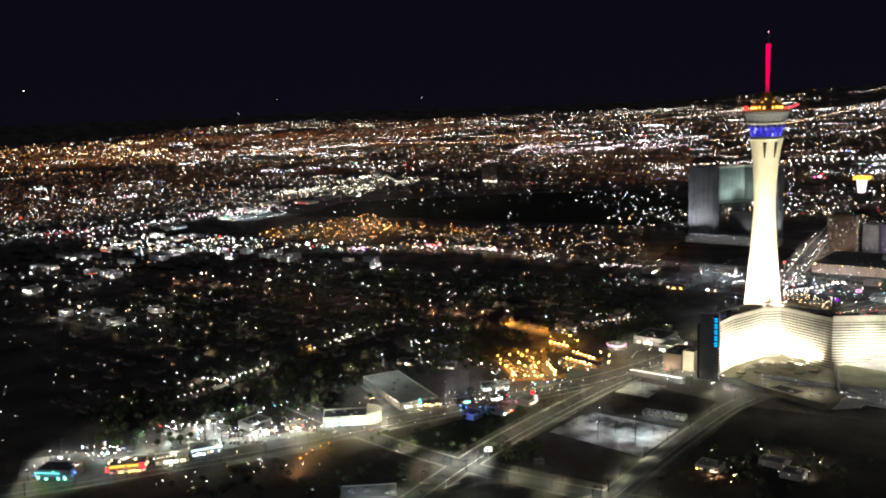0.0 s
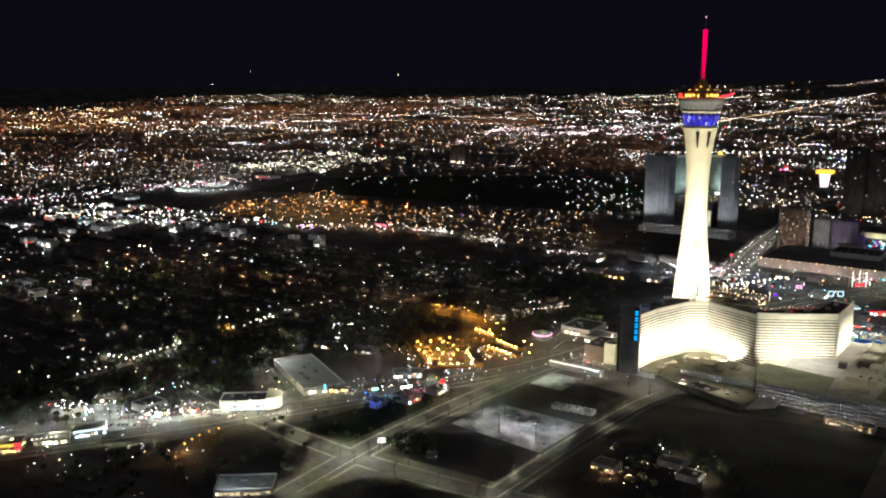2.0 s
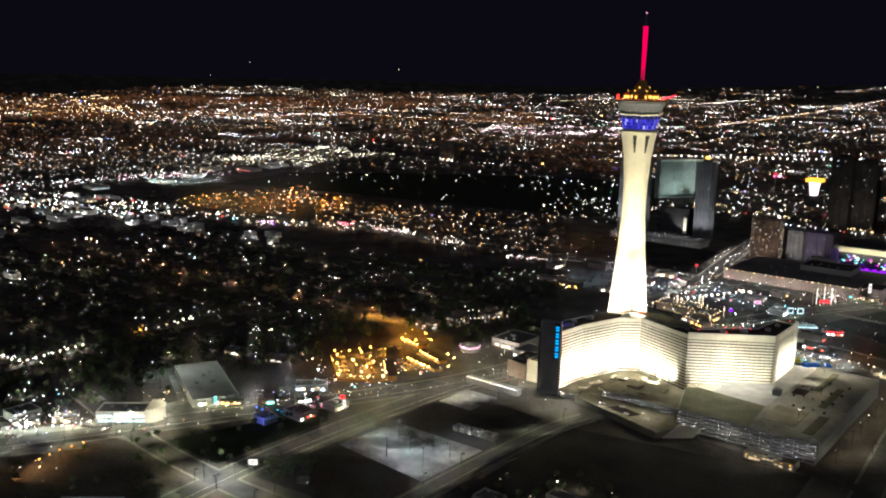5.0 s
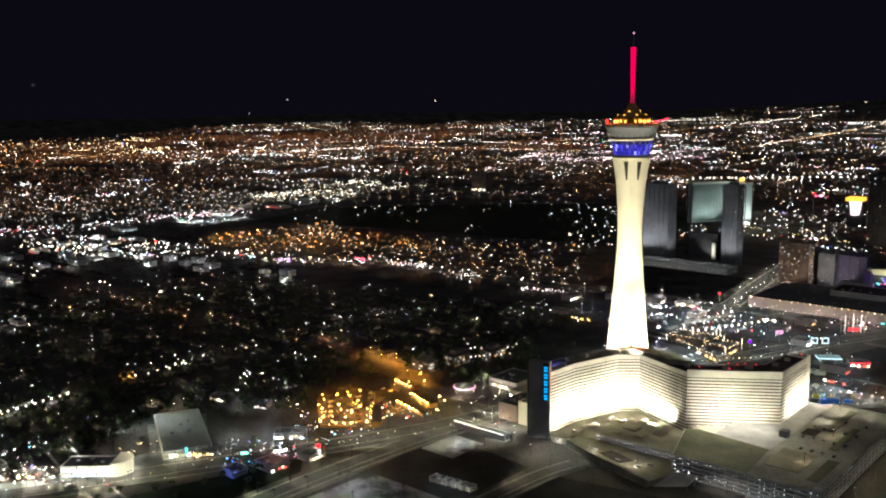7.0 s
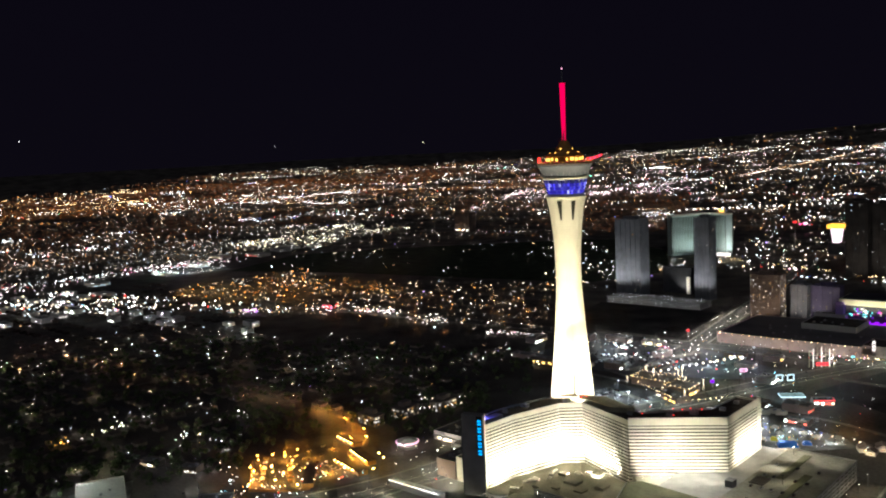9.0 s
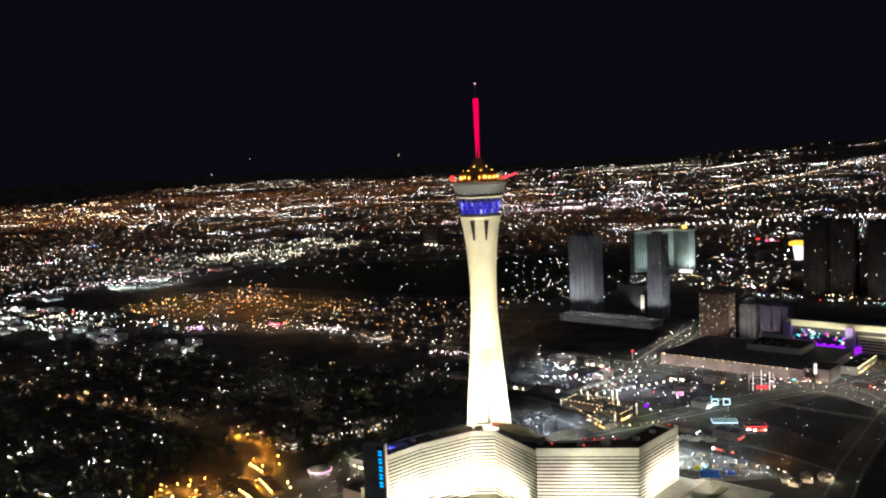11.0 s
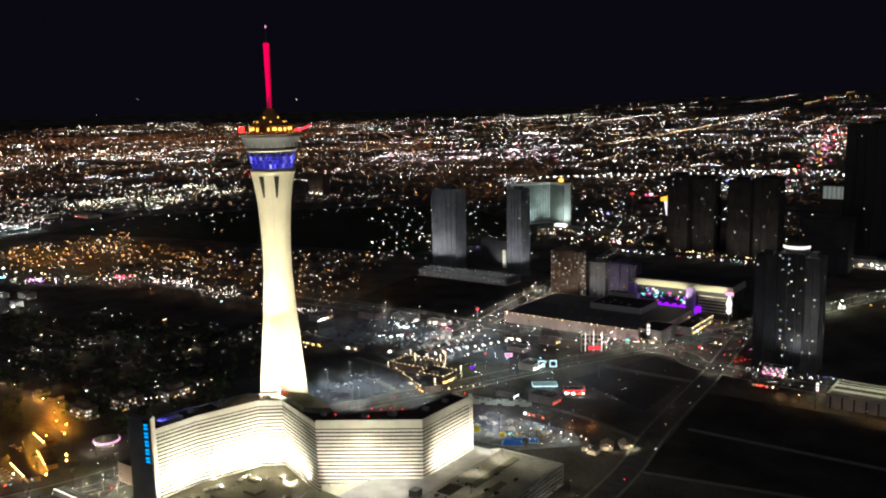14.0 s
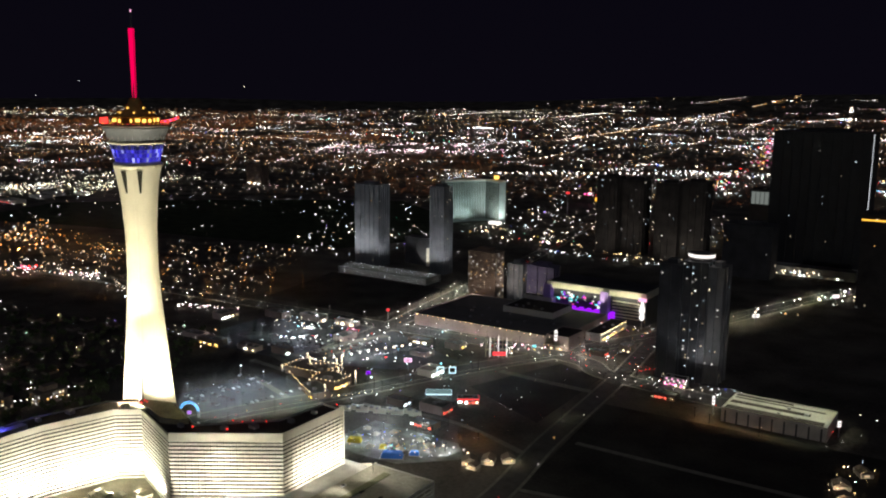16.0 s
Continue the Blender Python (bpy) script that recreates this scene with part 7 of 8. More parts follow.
def far_places(count, a0, a1, d0, d1, power=1.0, clump=-9.0, seed=0, wide=1300.0):
    """Places spread evenly over the view of the valley, in patches."""
    n = count * 8
    a = np.radians(rng.uniform(a0, a1, n))
    D = 1 / (1 / d1 + (1 / d0 - 1 / d1) * rng.random(n) ** power)
    x, y = -D * np.sin(a), D * np.cos(a)
    if clump > -5:
        keep = patch(x, y, wide, seed) + 0.5 * patch(x, y, wide * 0.3, seed + 9) + rng.normal(0, 0.08, n) > clump
        x, y, D = x[keep], y[keep], D[keep]
    return x[:count], y[:count], D[:count]


def far_dots(name, count, a0, a1, d0, d1, material, label, size=0.8, power=1.0, clump=-9.0, seed=0, wide=1300.0):
    x, y, D = far_places(count, a0, a1, d0, d1, power, clump, seed, wide)
    far_lamps(name, x, y, size * np.clip(rng.lognormal(-0.1, 0.35, len(x)), 0.45, 2.0), material, label)


def far_rows(name, count, a0, a1, d0, d1, material, label, size=0.8, block=800.0, reach=0.06, step=0.0045, power=1.0, clump=-9.0, seed=0):
    """Broken rows of lamps along the streets of the far grid."""
    cx, cy, D = far_places(count, a0, a1, d0, d1, power, clump, seed)
    c, s_ = math.cos(GRID_TURN), math.sin(GRID_TURN)
    xs, ys, rs = [], [], []
    for px, py, dist in zip(cx, cy, D):
        u, v = c * px + s_ * py, c * py - s_ * px
        half, n = dist * reach * rng.uniform(0.3, 1.3), 0
        n = max(3, int(2 * half / (dist * step)))
        t = np.linspace(-half, half, n) + rng.normal(0, dist * step * 0.25, n)
        jit = rng.normal(0, 6 + dist * 0.0006, n)
        if rng.random() < 0.6:
            u, v = u + t, np.round(v / block) * block + jit
        else:
            u, v = np.round(u / block) * block + jit, v + t * 1.5
        live = rng.random(n) < rng.uniform(0.55, 1.0)
        xs.append((c * u - s_ * v)[live])
        ys.append((s_ * u + c * v)[live])
        rs.append(np.full(live.sum(), size * rng.uniform(0.7, 1.35)) * rng.uniform(0.7, 1.3, live.sum()))
    far_lamps(name, np.concatenate(xs), np.concatenate(ys), np.concatenate(rs), material, label)


def far_clusters(name, count, a0, a1, d0, d1, material, label, size=0.9, extent=0.016, power=1.0, clump=-9.0, seed=0, most=30):
    """Lit yards and shopping centres, each a tight field of lamps."""
    cx, cy, D = far_places(count, a0, a1, d0, d1, power, clump, seed)
    xs, ys, rs = [], [], []
    for px, py, dist in zip(cx, cy, D):
        n = rng.integers(6, most)
        w, h = dist * extent * rng.uniform(0.3, 1.4), min(dist * extent, 260) * rng.uniform(0.4, 1.6)
        a = math.atan2(-px, py)
        u, v = rng.normal(0, w / 2, n), rng.normal(0, h / 2, n)
        xs.append(px + math.cos(a) * u - math.sin(a) * v)
        ys.append(py + math.sin(a) * u + math.cos(a) * v)
        rs.append(np.full(n, size * rng.uniform(0.7, 1.25)) * rng.uniform(0.7, 1.3, n))
    far_lamps(name, np.concatenate(xs), np.concatenate(ys), np.concatenate(rs), material, label)


def scatter(poly, count, grid=0.0, street=0.7):
    p = np.array(poly, float)
    lo, hi = p.min(0), p.max(0)
    xs, ys = np.empty(0), np.empty(0)
    while len(xs) < count:
        x, y = rng.uniform(lo[0], hi[0], count * 3), rng.uniform(lo[1], hi[1], count * 3)
        if grid:
            pick = rng.random(len(x))
            x = np.where(pick < street / 2, np.round(x / grid) * grid + rng.normal(0, 2, len(x)), x)
            y = np.where((pick > street / 2) & (pick < street), np.round(y / grid) * grid + rng.normal(0, 2, len(x)), y)
        ok = inside(x, y, poly)
        xs, ys = np.r_[xs, x[ok]], np.r_[ys, y[ok]]
    return xs[:count], ys[:count]


def light_field(name, poly, count, material, label, size=1.0, grid=0.0, street=0.7, height=5.0, clump=None):
    if clump is None:
        x, y = scatter(poly, count, grid, street)
    else:
        x, y = scatter(poly, count * 5, grid, street)
        keep = patch(x, y, 110, 3.3) + rng.normal(0, 0.1, len(x)) > clump
        x, y = x[keep][:count], y[keep][:count]
    d = np.hypot(x - 150, y - 300)
    r = size * d * 0.00060 * np.clip(rng.lognormal(-0.1, 0.42, len(x)), 0.4, 2.2)
    z = ground_z(x, y) + height + rng.uniform(-1, 3, len(x)) + r
    lamps(name, np.c_[x, y, z], r * 1.15, material, label, flat=0.6)


def band_lights(name, line, width, count, material, label, size=1.0, height=5.0, knots=0):
    """Lamps along a street band; knots gathers them round some places."""
    pts = np.array([p[:2] for p in along(smooth_line(line), 4.0)])
    at = rng.integers(0, len(pts), count)
    if knots:
        at = np.clip(rng.choice(rng.integers(0, len(pts), knots), count) + rng.normal(0, 5, count), 0, len(pts) - 1).astype(int)
    x, y = pts[at, 0] + rng.normal(0, width / 3, count), pts[at, 1] + rng.normal(0, width / 3, count)
    d = np.hypot(x - 150, y - 300)
    r = size * d * 0.00062 * np.clip(rng.lognormal(-0.1, 0.42, count), 0.4, 2.2)
    lamps(name, np.c_[x, y, ground_z(x, y) + height + r], r, material, label, flat=0.55)


GOLF = [(-1728, 1548), (-1921, 1961), (-1920, 2500), (-1157, 2560), (-900, 2300), (-720, 1950), (-815, 1760), (-1465, 1640)]
far_dots("far_city_lights", 1400, -4, 82, 2650, 5200, "lamp_far", "scattered white lights of the far city", 0.6, 1.0, -0.05, 8, 700)
far_dots("far_city_lights", 1100, -4, 82, 5000, 12000, "lamp_far", "scattered white lights farther out", 0.56, 0.8, 0.05, 18)
far_dots("far_amber_lights", 1700, 32, 82, 2600, 5600, "lamp_orange", "amber street lights of far suburbs", 0.64, 1.0, -0.2, 4, 700)
far_dots("far_amber_lights", 1700, 32, 82, 5200, 15000, "lamp_orange", "dense amber lights of the farthest suburbs", 0.62, 0.75, -0.1, 14)
far_dots("far_amber_lights", 800, -4, 40, 2800, 9000, "lamp_orange", "amber street lights between white ones", 0.6, 1.0, 0.05, 5)
# Dim specks added to merge into the amber glow between far lamps.
far_dots("dim_amber_lights", 9000, 26, 82, 2600, 6000, "speck_glow", "dim amber specks standing in for the glow of lit ground", 0.8, 1.0, -0.1, 6)
far_dots("dim_amber_lights", 15000, 34, 82, 5500, 15000, "speck_glow", "amber specks added as haze over the farthest suburbs", 0.9, 1.0, 0.0, 46)
far_dots("dim_amber_lights", 5000, -4, 32, 2600, 14000, "speck_glow", "dim amber specks added as glow among the white lights", 0.8, 1.0, -0.2, 16)
far_rows("far_avenue_lights", 90, -4, 82, 2800, 6000, "lamp_far", "broken rows of lamps along far avenues", 0.6, 400, 0.03, 0.0055, 1.0, -0.05, 1)
far_rows("far_avenue_lights", 110, -4, 60, 5500, 12000, "lamp_far", "rows of lamps along farther avenues", 0.58, 800, 0.04, 0.0045, 1.0, -0.05, 2)
far_rows("far_avenue_lights", 90, -4, 56, 10500, 36000, "lamp_far", "thin rows of lights below the horizon", 0.52, 1600, 0.045, 0.0035, 1.0, -0.05, 3)
far_rows("far_amber_rows", 130, 30, 82, 4500, 15000, "lamp_orange_strong", "rows of amber lamps along far suburban streets", 0.6, 800, 0.05, 0.0045, 1.0, -0.1, 24)
far_rows("far_amber_rows", 90, -4, 30, 6000, 32000, "lamp_orange_strong", "amber rows towards the southern hills", 0.56, 1600, 0.05, 0.0045, 1.0, -0.1, 25)
far_rows("far_amber_rows", 110, -4, 82, 2700, 5600, "lamp_orange_strong", "rows of amber street lamps", 0.55, 400, 0.03, 0.006, 1.0, 0.0, 26)
far_clusters("cluster_lights", 100, -4, 82, 2900, 6000, "lamp_white", "clustered white lights of far shopping centres", 0.72, 0.02, 1.0, -0.05, 21, 32)
far_clusters("cluster_lights", 80, -4, 82, 5500, 13000, "lamp_white", "bright lit yards along far avenues", 0.7, 0.02, 0.8, 0.0, 22, 30)
far_clusters("cluster_lights", 80, -4, 46, 6500, 24000, "lamp_pinkish", "bright streaks of light towards the hills", 0.6, 0.02, 1.0, 0.0, 27, 18)
far_clusters("cluster_lights", 48, 46, 57, 11000, 18000, "lamp_mall", "white lights climbing the foot of the hills", 0.56, 0.014, 1.0, -9, 28, 18)
far_clusters("cluster_lights", 46, 60, 74, 5800, 9500, "lamp_string", "dense warm lights of the north-eastern quarter", 0.62, 0.02, 1.0, -9, 29, 34)
far_clusters("cluster_lights", 22, 44, 52, 2750, 3300, "lamp_mall", "clustered yellowish lights of a far shopping centre", 0.7, 0.012, 1.0, -9, 30, 18)
# More specks, standing in for amber haze towards the horizon.
far_dots("amber_haze_lights", 9000, 50, 78, 5000, 9800, "speck_haze", "amber specks that merge into haze far out", 0.75, 1.0, -0.12, 51, 1800)
far_dots("amber_haze_lights", 2200, 42, 54, 6500, 12000, "speck_haze", "amber specks that merge into haze below the hills", 0.7, 1.0, 0.12, 52, 2200)
far_rows("horizon_rows", 26, 18, 54, 11500, 15500, "lamp_mall", "thin line of white lights below the hills", 0.62, 1600, 0.06, 0.004, 1.0, -9, 61)
far_clusters("cluster_lights", 26, 25, 37, 4300, 5400, "lamp_pinkish", "bright pinkish lights of a broad shopping quarter", 0.85, 0.022, 1.0, -9, 62, 34)
far_clusters("far_show_lights", 34, -4, 34, 2900, 6500, "lamp_town", "coloured lights of the far casino quarter", 0.7, 0.014, 1.0, -9, 33, 22)
lamps("aircraft_lights", [(-4028, 2028, 402), (-3460, 3040, 328), (-2965, 3600, 312), (-3586, 2898, 262)], [1.8, 1.8, 2.2, 1.6], "lamp_bright", "tiny lights of far aircraft above the horizon")
band_lights("mall_lights", [(-2150, 1880), (-2155, 2048), (-2195, 2227), (-2190, 2400)], 90, 160, "lamp_mall", "yellowish white lights of a far mall", 0.9, 6, 14)
light_field("mall_lights", [(-2200, 1935), (-2170, 2290), (-1850, 2000), (-2010, 1800)], 60, "lamp_mall", "yellowish white lights of mall car parks", 0.8, 0, 0, 6, 0.0)
light_field("gaming_strip_lights", [(-640, 3080), (-470, 3100), (-450, 3800), (-520, 4450), (-700, 4450), (-600, 3800)], 300, "lamp_show", "colourful lights of a far casino boulevard", 0.85, 0, 0, 8, -0.1)
band_lights("gaming_strip_lights", [(-535, 3380), (-560, 3800), (-626, 4300), (-680, 4500)], 45, 60, "lamp_show_red", "red signs of a far casino boulevard", 1.1, 10, 7)
light_field("airfield_lights", [(-3900, 1600), (-3650, 1650), (-3700, 1950), (-3950, 2000)], 90, "lamp_orange_strong", "bright amber lights far out", 0.8)
light_field("red_sign_lights", [(-1072, 1284), (-1040, 1284), (-1040, 1306), (-1072, 1306)], 34, "lamp_show_red", "red and pink sign lights", 1.3, 0, 0, 8)
light_field("violet_sign_lights", [(-1196, 1208), (-1160, 1214), (-1160, 1228), (-1196, 1222)], 16, "lamp_violet", "violet sign lights of a shop", 1.1, 0, 0, 4)
light_field("pink_white_lights", [(-995, 1302), (-930, 1335), (-925, 1352), (-1000, 1320)], 40, "lamp_pinkish", "pinkish white lights along a cross avenue", 1.0, 0, 0, 4)
band_lights("shopping_strip_lights", [(-2060, 980), (-2000, 1070), (-1951, 1232), (-1940, 1370), (-1900, 1540), (-1830, 1620)], 100, 230, "lamp_white", "bright white and pink lights of a shopping strip", 0.8, 6, 26)
band_lights("shopping_strip_lights", [(-2060, 980), (-2000, 1070), (-1951, 1232), (-1940, 1370), (-1880, 1640)], 60, 70, "lamp_show_red", "red and pink sign lights along a shopping strip", 0.6, 8, 9)
band_lights("shopping_strip_lights", [(-1906, 1026), (-1891, 1190), (-1950, 1329), (-1958, 1488), (-1876, 1657)], 110, 170, "lamp_pinkish", "pinkish white lights of a shopping strip", 0.85, 6, 18)
pts = [(x, y, 6 + float(ground_z(x, y))) for x, y, z in along(smooth_line([(-1905, 1440), (-1850, 1430), (-1777, 1460), (-1760, 1520), (-1789, 1583)]), 7)]
lamps("lamp_row", pts, [0.9] * len(pts), "lamp_white", "curved row of white lamps along a lit yard", flat=0.5)
lot("yard_2", "yard of a far depot, made pale for its lamp light", [(-1900, 1425), (-1780, 1440), (-1760, 1580), (-1850, 1590)], "lot_pale", 0.08)
joined_lamps([(-1890 + 26 * (i % 5), 1440 + 34 * (i // 5)) for i in range(20)], "cut_cool", "white lamp posts of a far depot yard", 10)
light_field("near_suburb_lights", [(-2500, 700), (-2450, 1900), (-2120, 2080), (-1900, 1560), (-2070, 1264), (-1940, 800)], 1050, "lamp_mix", "amber and white lights of a suburb", 0.6, 70, 0.5)
light_field("amber_block_lights", [(-1563, 1272), (-1540, 1640), (-1190, 1440), (-1240, 1300), (-1440, 1245)], 150, "lamp_mix", "warm lights of apartment blocks", 0.8, 45)
light_field("amber_block_lights", [(-1563, 1272), (-1540, 1640), (-1190, 1440), (-1240, 1300), (-1440, 1245)], 170, "lamp_orange_strong", "amber lights of apartment blocks", 0.85, 45)
light_field("amber_block_lights", [(-1400, 1440), (-1380, 1580), (-1080, 1520), (-980, 1440), (-1190, 1400)], 110, "lamp_orange_strong", "amber lights along the edge of apartment blocks", 0.8, 45)
light_field("apartment_lights", [(-1150, 1600), (-809, 1700), (-629, 1345), (-888, 1300), (-1180, 1200)], 400, "lamp_apart", "warm lights of apartment blocks", 0.66, 45)
light_field("apartment_lights", [(-1150, 1600), (-809, 1700), (-629, 1345), (-888, 1300), (-1180, 1200)], 120, "lamp_home", "white lights of apartment yards", 0.66, 45)
light_field("commercial_lights", [(-1900, 1100), (-1740, 960), (-1568, 985), (-1275, 1150), (-1156, 1200), (-1110, 1260), (-1300, 1260), (-1460, 1230), (-1700, 1180)], 250, "lamp_home", "white lights of shops and yards", 0.9, 60, clump=0.0)
light_field("commercial_lights", [(-1900, 1100), (-1740, 960), (-1568, 985), (-1275, 1150), (-1156, 1200), (-1110, 1260), (-1300, 1260), (-1460, 1230), (-1700, 1180)], 150, "lamp_town", "coloured lights of shops and yards", 0.9, 60, clump=0.05)
band_lights("avenue_band_lights", [(-1180, 1215), (-1080, 1290), (-973, 1337), (-840, 1318), (-695, 1290), (-600, 1312)], 40, 150, "lamp_home", "warm white lamps along a cross avenue", 0.75, 5, 16)
light_field("home_lights", [(-1731, 784), (-1114, 1099), (-533, 1240), (-480, 1000), (-620, 800), (-760, 660), (-1300, 540)], 240, "lamp_home", "scattered porch and street lights among dark houses", 0.72, 55, 0.5, 5.0, 0.0)
light_field("home_lights", [(-1731, 784), (-1114, 1099), (-533, 1240), (-480, 1000), (-620, 800), (-700, 560), (-749, 280), (-1400, 400)], 180, "lamp_mix", "dim warm lamps among dark houses and trees", 0.62, 55, 0.5, 4.0, -0.1)
light_field("yard_lights", [(-820, 440), (-640, 440), (-600, 700), (-760, 720)], 24, "lamp_home", "lamps of yards and back streets", 0.8, clump=0.0)
light_field("lot_lights", [(-250, 590), (-170, 590), (-160, 680), (-250, 670)], 34, "lamp_home", "small white lamps on the dark lot", 0.8, 0, 0, 2)
light_field("roadside_lights", [(-620, 380), (-480, 330), (-440, 440), (-530, 480), (-600, 460)], 22, "lamp_home", "lamps of low shops by the boulevard", 0.6, 0, 0, 3)
light_field("side_street_lights", [(-260, 1080), (-100, 1060), (-90, 1300), (-170, 1370), (-260, 1260)], 60, "lamp_town", "small lamps among shops and back lots", 0.5, 0, 0, 3)
light_field("fair_lights", [(-219, 1050), (-150, 1055), (-110, 1088), (-130, 1105), (-214, 1110)], 130, "lamp_show_mixed", "colourful lamps of a small funfair", 0.6, 0, 0, 2)
light_field("condo_side_lights", [(-900, 1700), (-720, 1650), (-700, 1900), (-760, 2100), (-1000, 1950)], 90, "lamp_home", "white lamps beside the towers", 0.8)
light_field("hall_side_lights", [(118, 1200), (165, 1205), (150, 1390), (122, 1380)], 9, "lamp_white", "white lamps beside the hall", 0.7, 0, 0, 4)
light_field("house_lights", [(134, 1180), (158, 1186), (166, 1250), (142, 1246)], 16, "lamp_string", "warm lamps of small houses", 0.8, 0, 0, 3)
light_field("tower_foot_lights", [(-60, 1340), (20, 1350), (26, 1372), (-64, 1370)], 46, "lamp_white", "small lamps at the foot of the apartment tower", 0.55, 0, 0, 2)
light_field("resort_foot_lights", [(16, 2026), (30, 2026), (30, 2036), (18, 2036)], 8, "lamp_bright", "bright lamps at the foot of the dark resort", 1.3, 0, 0, 6)
light_field("resort_foot_lights", [(-94, 1996), (-20, 1996), (-20, 2008), (-94, 2008)], 18, "lamp_home", "white lamps along the resort drive", 0.7, 0, 0, 6)
light_field("highway_side_lights", [(-60, 1700), (60, 1980), (110, 1960), (0, 1690)], 30, "lamp_home", "sparse lamps along the highway", 0.7)
light_field("tower_row_lights", [(-470, 1935), (-180, 1930), (-175, 1948), (-470, 1955)], 70, "lamp_white", "row of white lamps before the far towers", 0.62, 0, 0, 4)
light_field("tower_gap_lights", [(-640, 1960), (-180, 1960), (-180, 2300), (-640, 2300)], 70, "lamp_show", "white and red lamps between the far towers", 0.6, 0, 0, 4)
light_field("golf_edge_lights", GOLF, 110, "lamp_home", "few lights on the dark golf course", 0.6, clump=0.0)
light_field("office_foot_lights", [(-1758, 2428), (-1692, 2428), (-1692, 2436), (-1758, 2436)], 18, "lamp_home", "lamps at the foot of the office block", 0.7, 0, 0, 4)
band_lights("avenue_band_lights", [(-2020, 2860), (-2060, 2980), (-2095, 3180), (-2127, 3374)], 40, 90, "lamp_pinkish", "pinkish white lights along a far avenue", 0.8, 6, 10)
light_field("golf_side_lights", [(-1300, 2300), (-1150, 2000), (-900, 1850), (-850, 2050), (-1080, 2400)], 70, "lamp_white", "white lamps at the edge of the golf course", 0.62, 60)
light_field("palace_side_lights", [(-720, 1990), (-560, 1960), (-500, 2050), (-560, 2300), (-760, 2480)], 70, "lamp_home", "warm lamps of drives beside the far hotels", 0.75, 45, 0.6)
band_lights("drive_lights", [(-700, 2130), (-600, 2080), (-480, 2040), (-380, 1990), (-228, 1975)], 14, 60, "lamp_string", "warm lamps along a curved drive", 0.7, 6)
light_field("red_beacon_lights", [(-735, 2660), (-690, 2640), (-690, 2660), (-735, 2680)], 8, "lamp_show_red", "red and orange sign far off", 1.5, 0, 0, 24)
light_field("white_sign_lights", [(-508, 1984), (-492, 1984), (-492, 1990), (-508, 1990)], 6, "lamp_pinkish", "white lit roadside sign", 1.6, 0, 0, 10)
light_field("condo_foot_lights", [(-640, 1790), (-590, 1790), (-590, 1840), (-640, 1840)], 24, "lamp_bright", "bright lamps between the condominium towers", 0.9, 0, 0, 3)
joined_lamps([(-790 + 28 * i, 2455 + 9 * i) for i in range(7)] + [(-720 + 30 * i, 2180 - 14 * i) for i in range(7)], "cut_warm", "warm lamp posts of drives beside the far hotels", 11)
light_field("resort_lights", [(-620, 2300), (-250, 2150), (-200, 2600), (-700, 2700)], 130, "lamp_home", "lights around the far resorts", 0.62, 50)
light_field("mid_city_lights", [(-700, 1960), (-200, 2100), (-300, 2600), (-1157, 2730), (-900, 2300)], 150, "lamp_far", "white street lights", 0.64, 70)
light_field("plaza_lights", [(-470, 1230), (-290, 1210), (-255, 1290), (-380, 1375), (-500, 1350)], 70, "lamp_town", "white and coloured car park and shop lights", 0.65, 30, 0.6, 4, -0.05)
light_field("plaza_edge_lights", [(-610, 1180), (-470, 1200), (-480, 1350), (-620, 1350)], 60, "lamp_home", "sparse lamps behind the plaza", 0.5, 0, 0, 4, -0.05)
light_field("tree_lot_lights", [(-560, 560), (-540, 566), (-528, 584), (-540, 596), (-564, 580)], 14, "lamp_string", "warm lamps between trees beside the supermarket", 0.9, 0, 0, 4)
light_field("plaza_shop_lights", [(-340, 1200), (-270, 1190), (-215, 1230), (-225, 1330), (-320, 1330)], 46, "lamp_town", "white and coloured lamps of shops by the boulevard", 0.62, 0, 0, 4)
light_field("corner_lights", [(-260, 1330), (-190, 1350), (-180, 1400), (-260, 1395)], 30, "lamp_pinkish", "pinkish white lamps before the casino", 0.75, 0, 0, 4)
light_field("plaza_front_lights", [(-470, 1244), (-436, 1268), (-430, 1280), (-466, 1258)], 30, "lamp_white", "bright white lamps of plaza shop fronts", 0.8, 0, 0, 3)
light_field("plaza_front_lights", [(-478, 1296), (-452, 1304), (-452, 1316), (-478, 1310)], 20, "lamp_white", "bright white lamps of a plaza corner", 0.8, 0, 0, 3)
light_field("plaza_front_lights", [(-690, 1280), (-600, 1308), (-600, 1318), (-690, 1292)], 36, "lamp_pinkish", "pinkish white lamps of a long shop front", 0.9, 0, 0, 3)
light_field("plaza_front_lights", [(-432, 1320), (-410, 1326), (-410, 1334), (-432, 1330)], 14, "lamp_show_red", "red lamps of a plaza shop", 0.8, 0, 0, 3)
light_field("golden_front_lights", [(-628, 346), (-606, 362), (-602, 374), (-632, 356)], 26, "lamp_string", "golden lamps on a shop front", 1.0, 0, 0, 4)
light_field("red_street_lights", [(-622, 342), (-575, 372), (-579, 380), (-620, 352)], 12, "lamp_show_red", "red lamps along the pavement", 0.9, 0, 0, 3)
light_field("teal_front_lights", [(-664, 306), (-630, 316), (-632, 330), (-668, 330)], 26, "lamp_blue", "teal and white lamps of shops", 1.0, 0, 0, 4)
light_field("white_yard_lights", [(-664, 348), (-640, 356), (-642, 382), (-666, 374)], 24, "lamp_white", "dense white lamps of a floodlit yard", 1.0, 0, 0, 4)
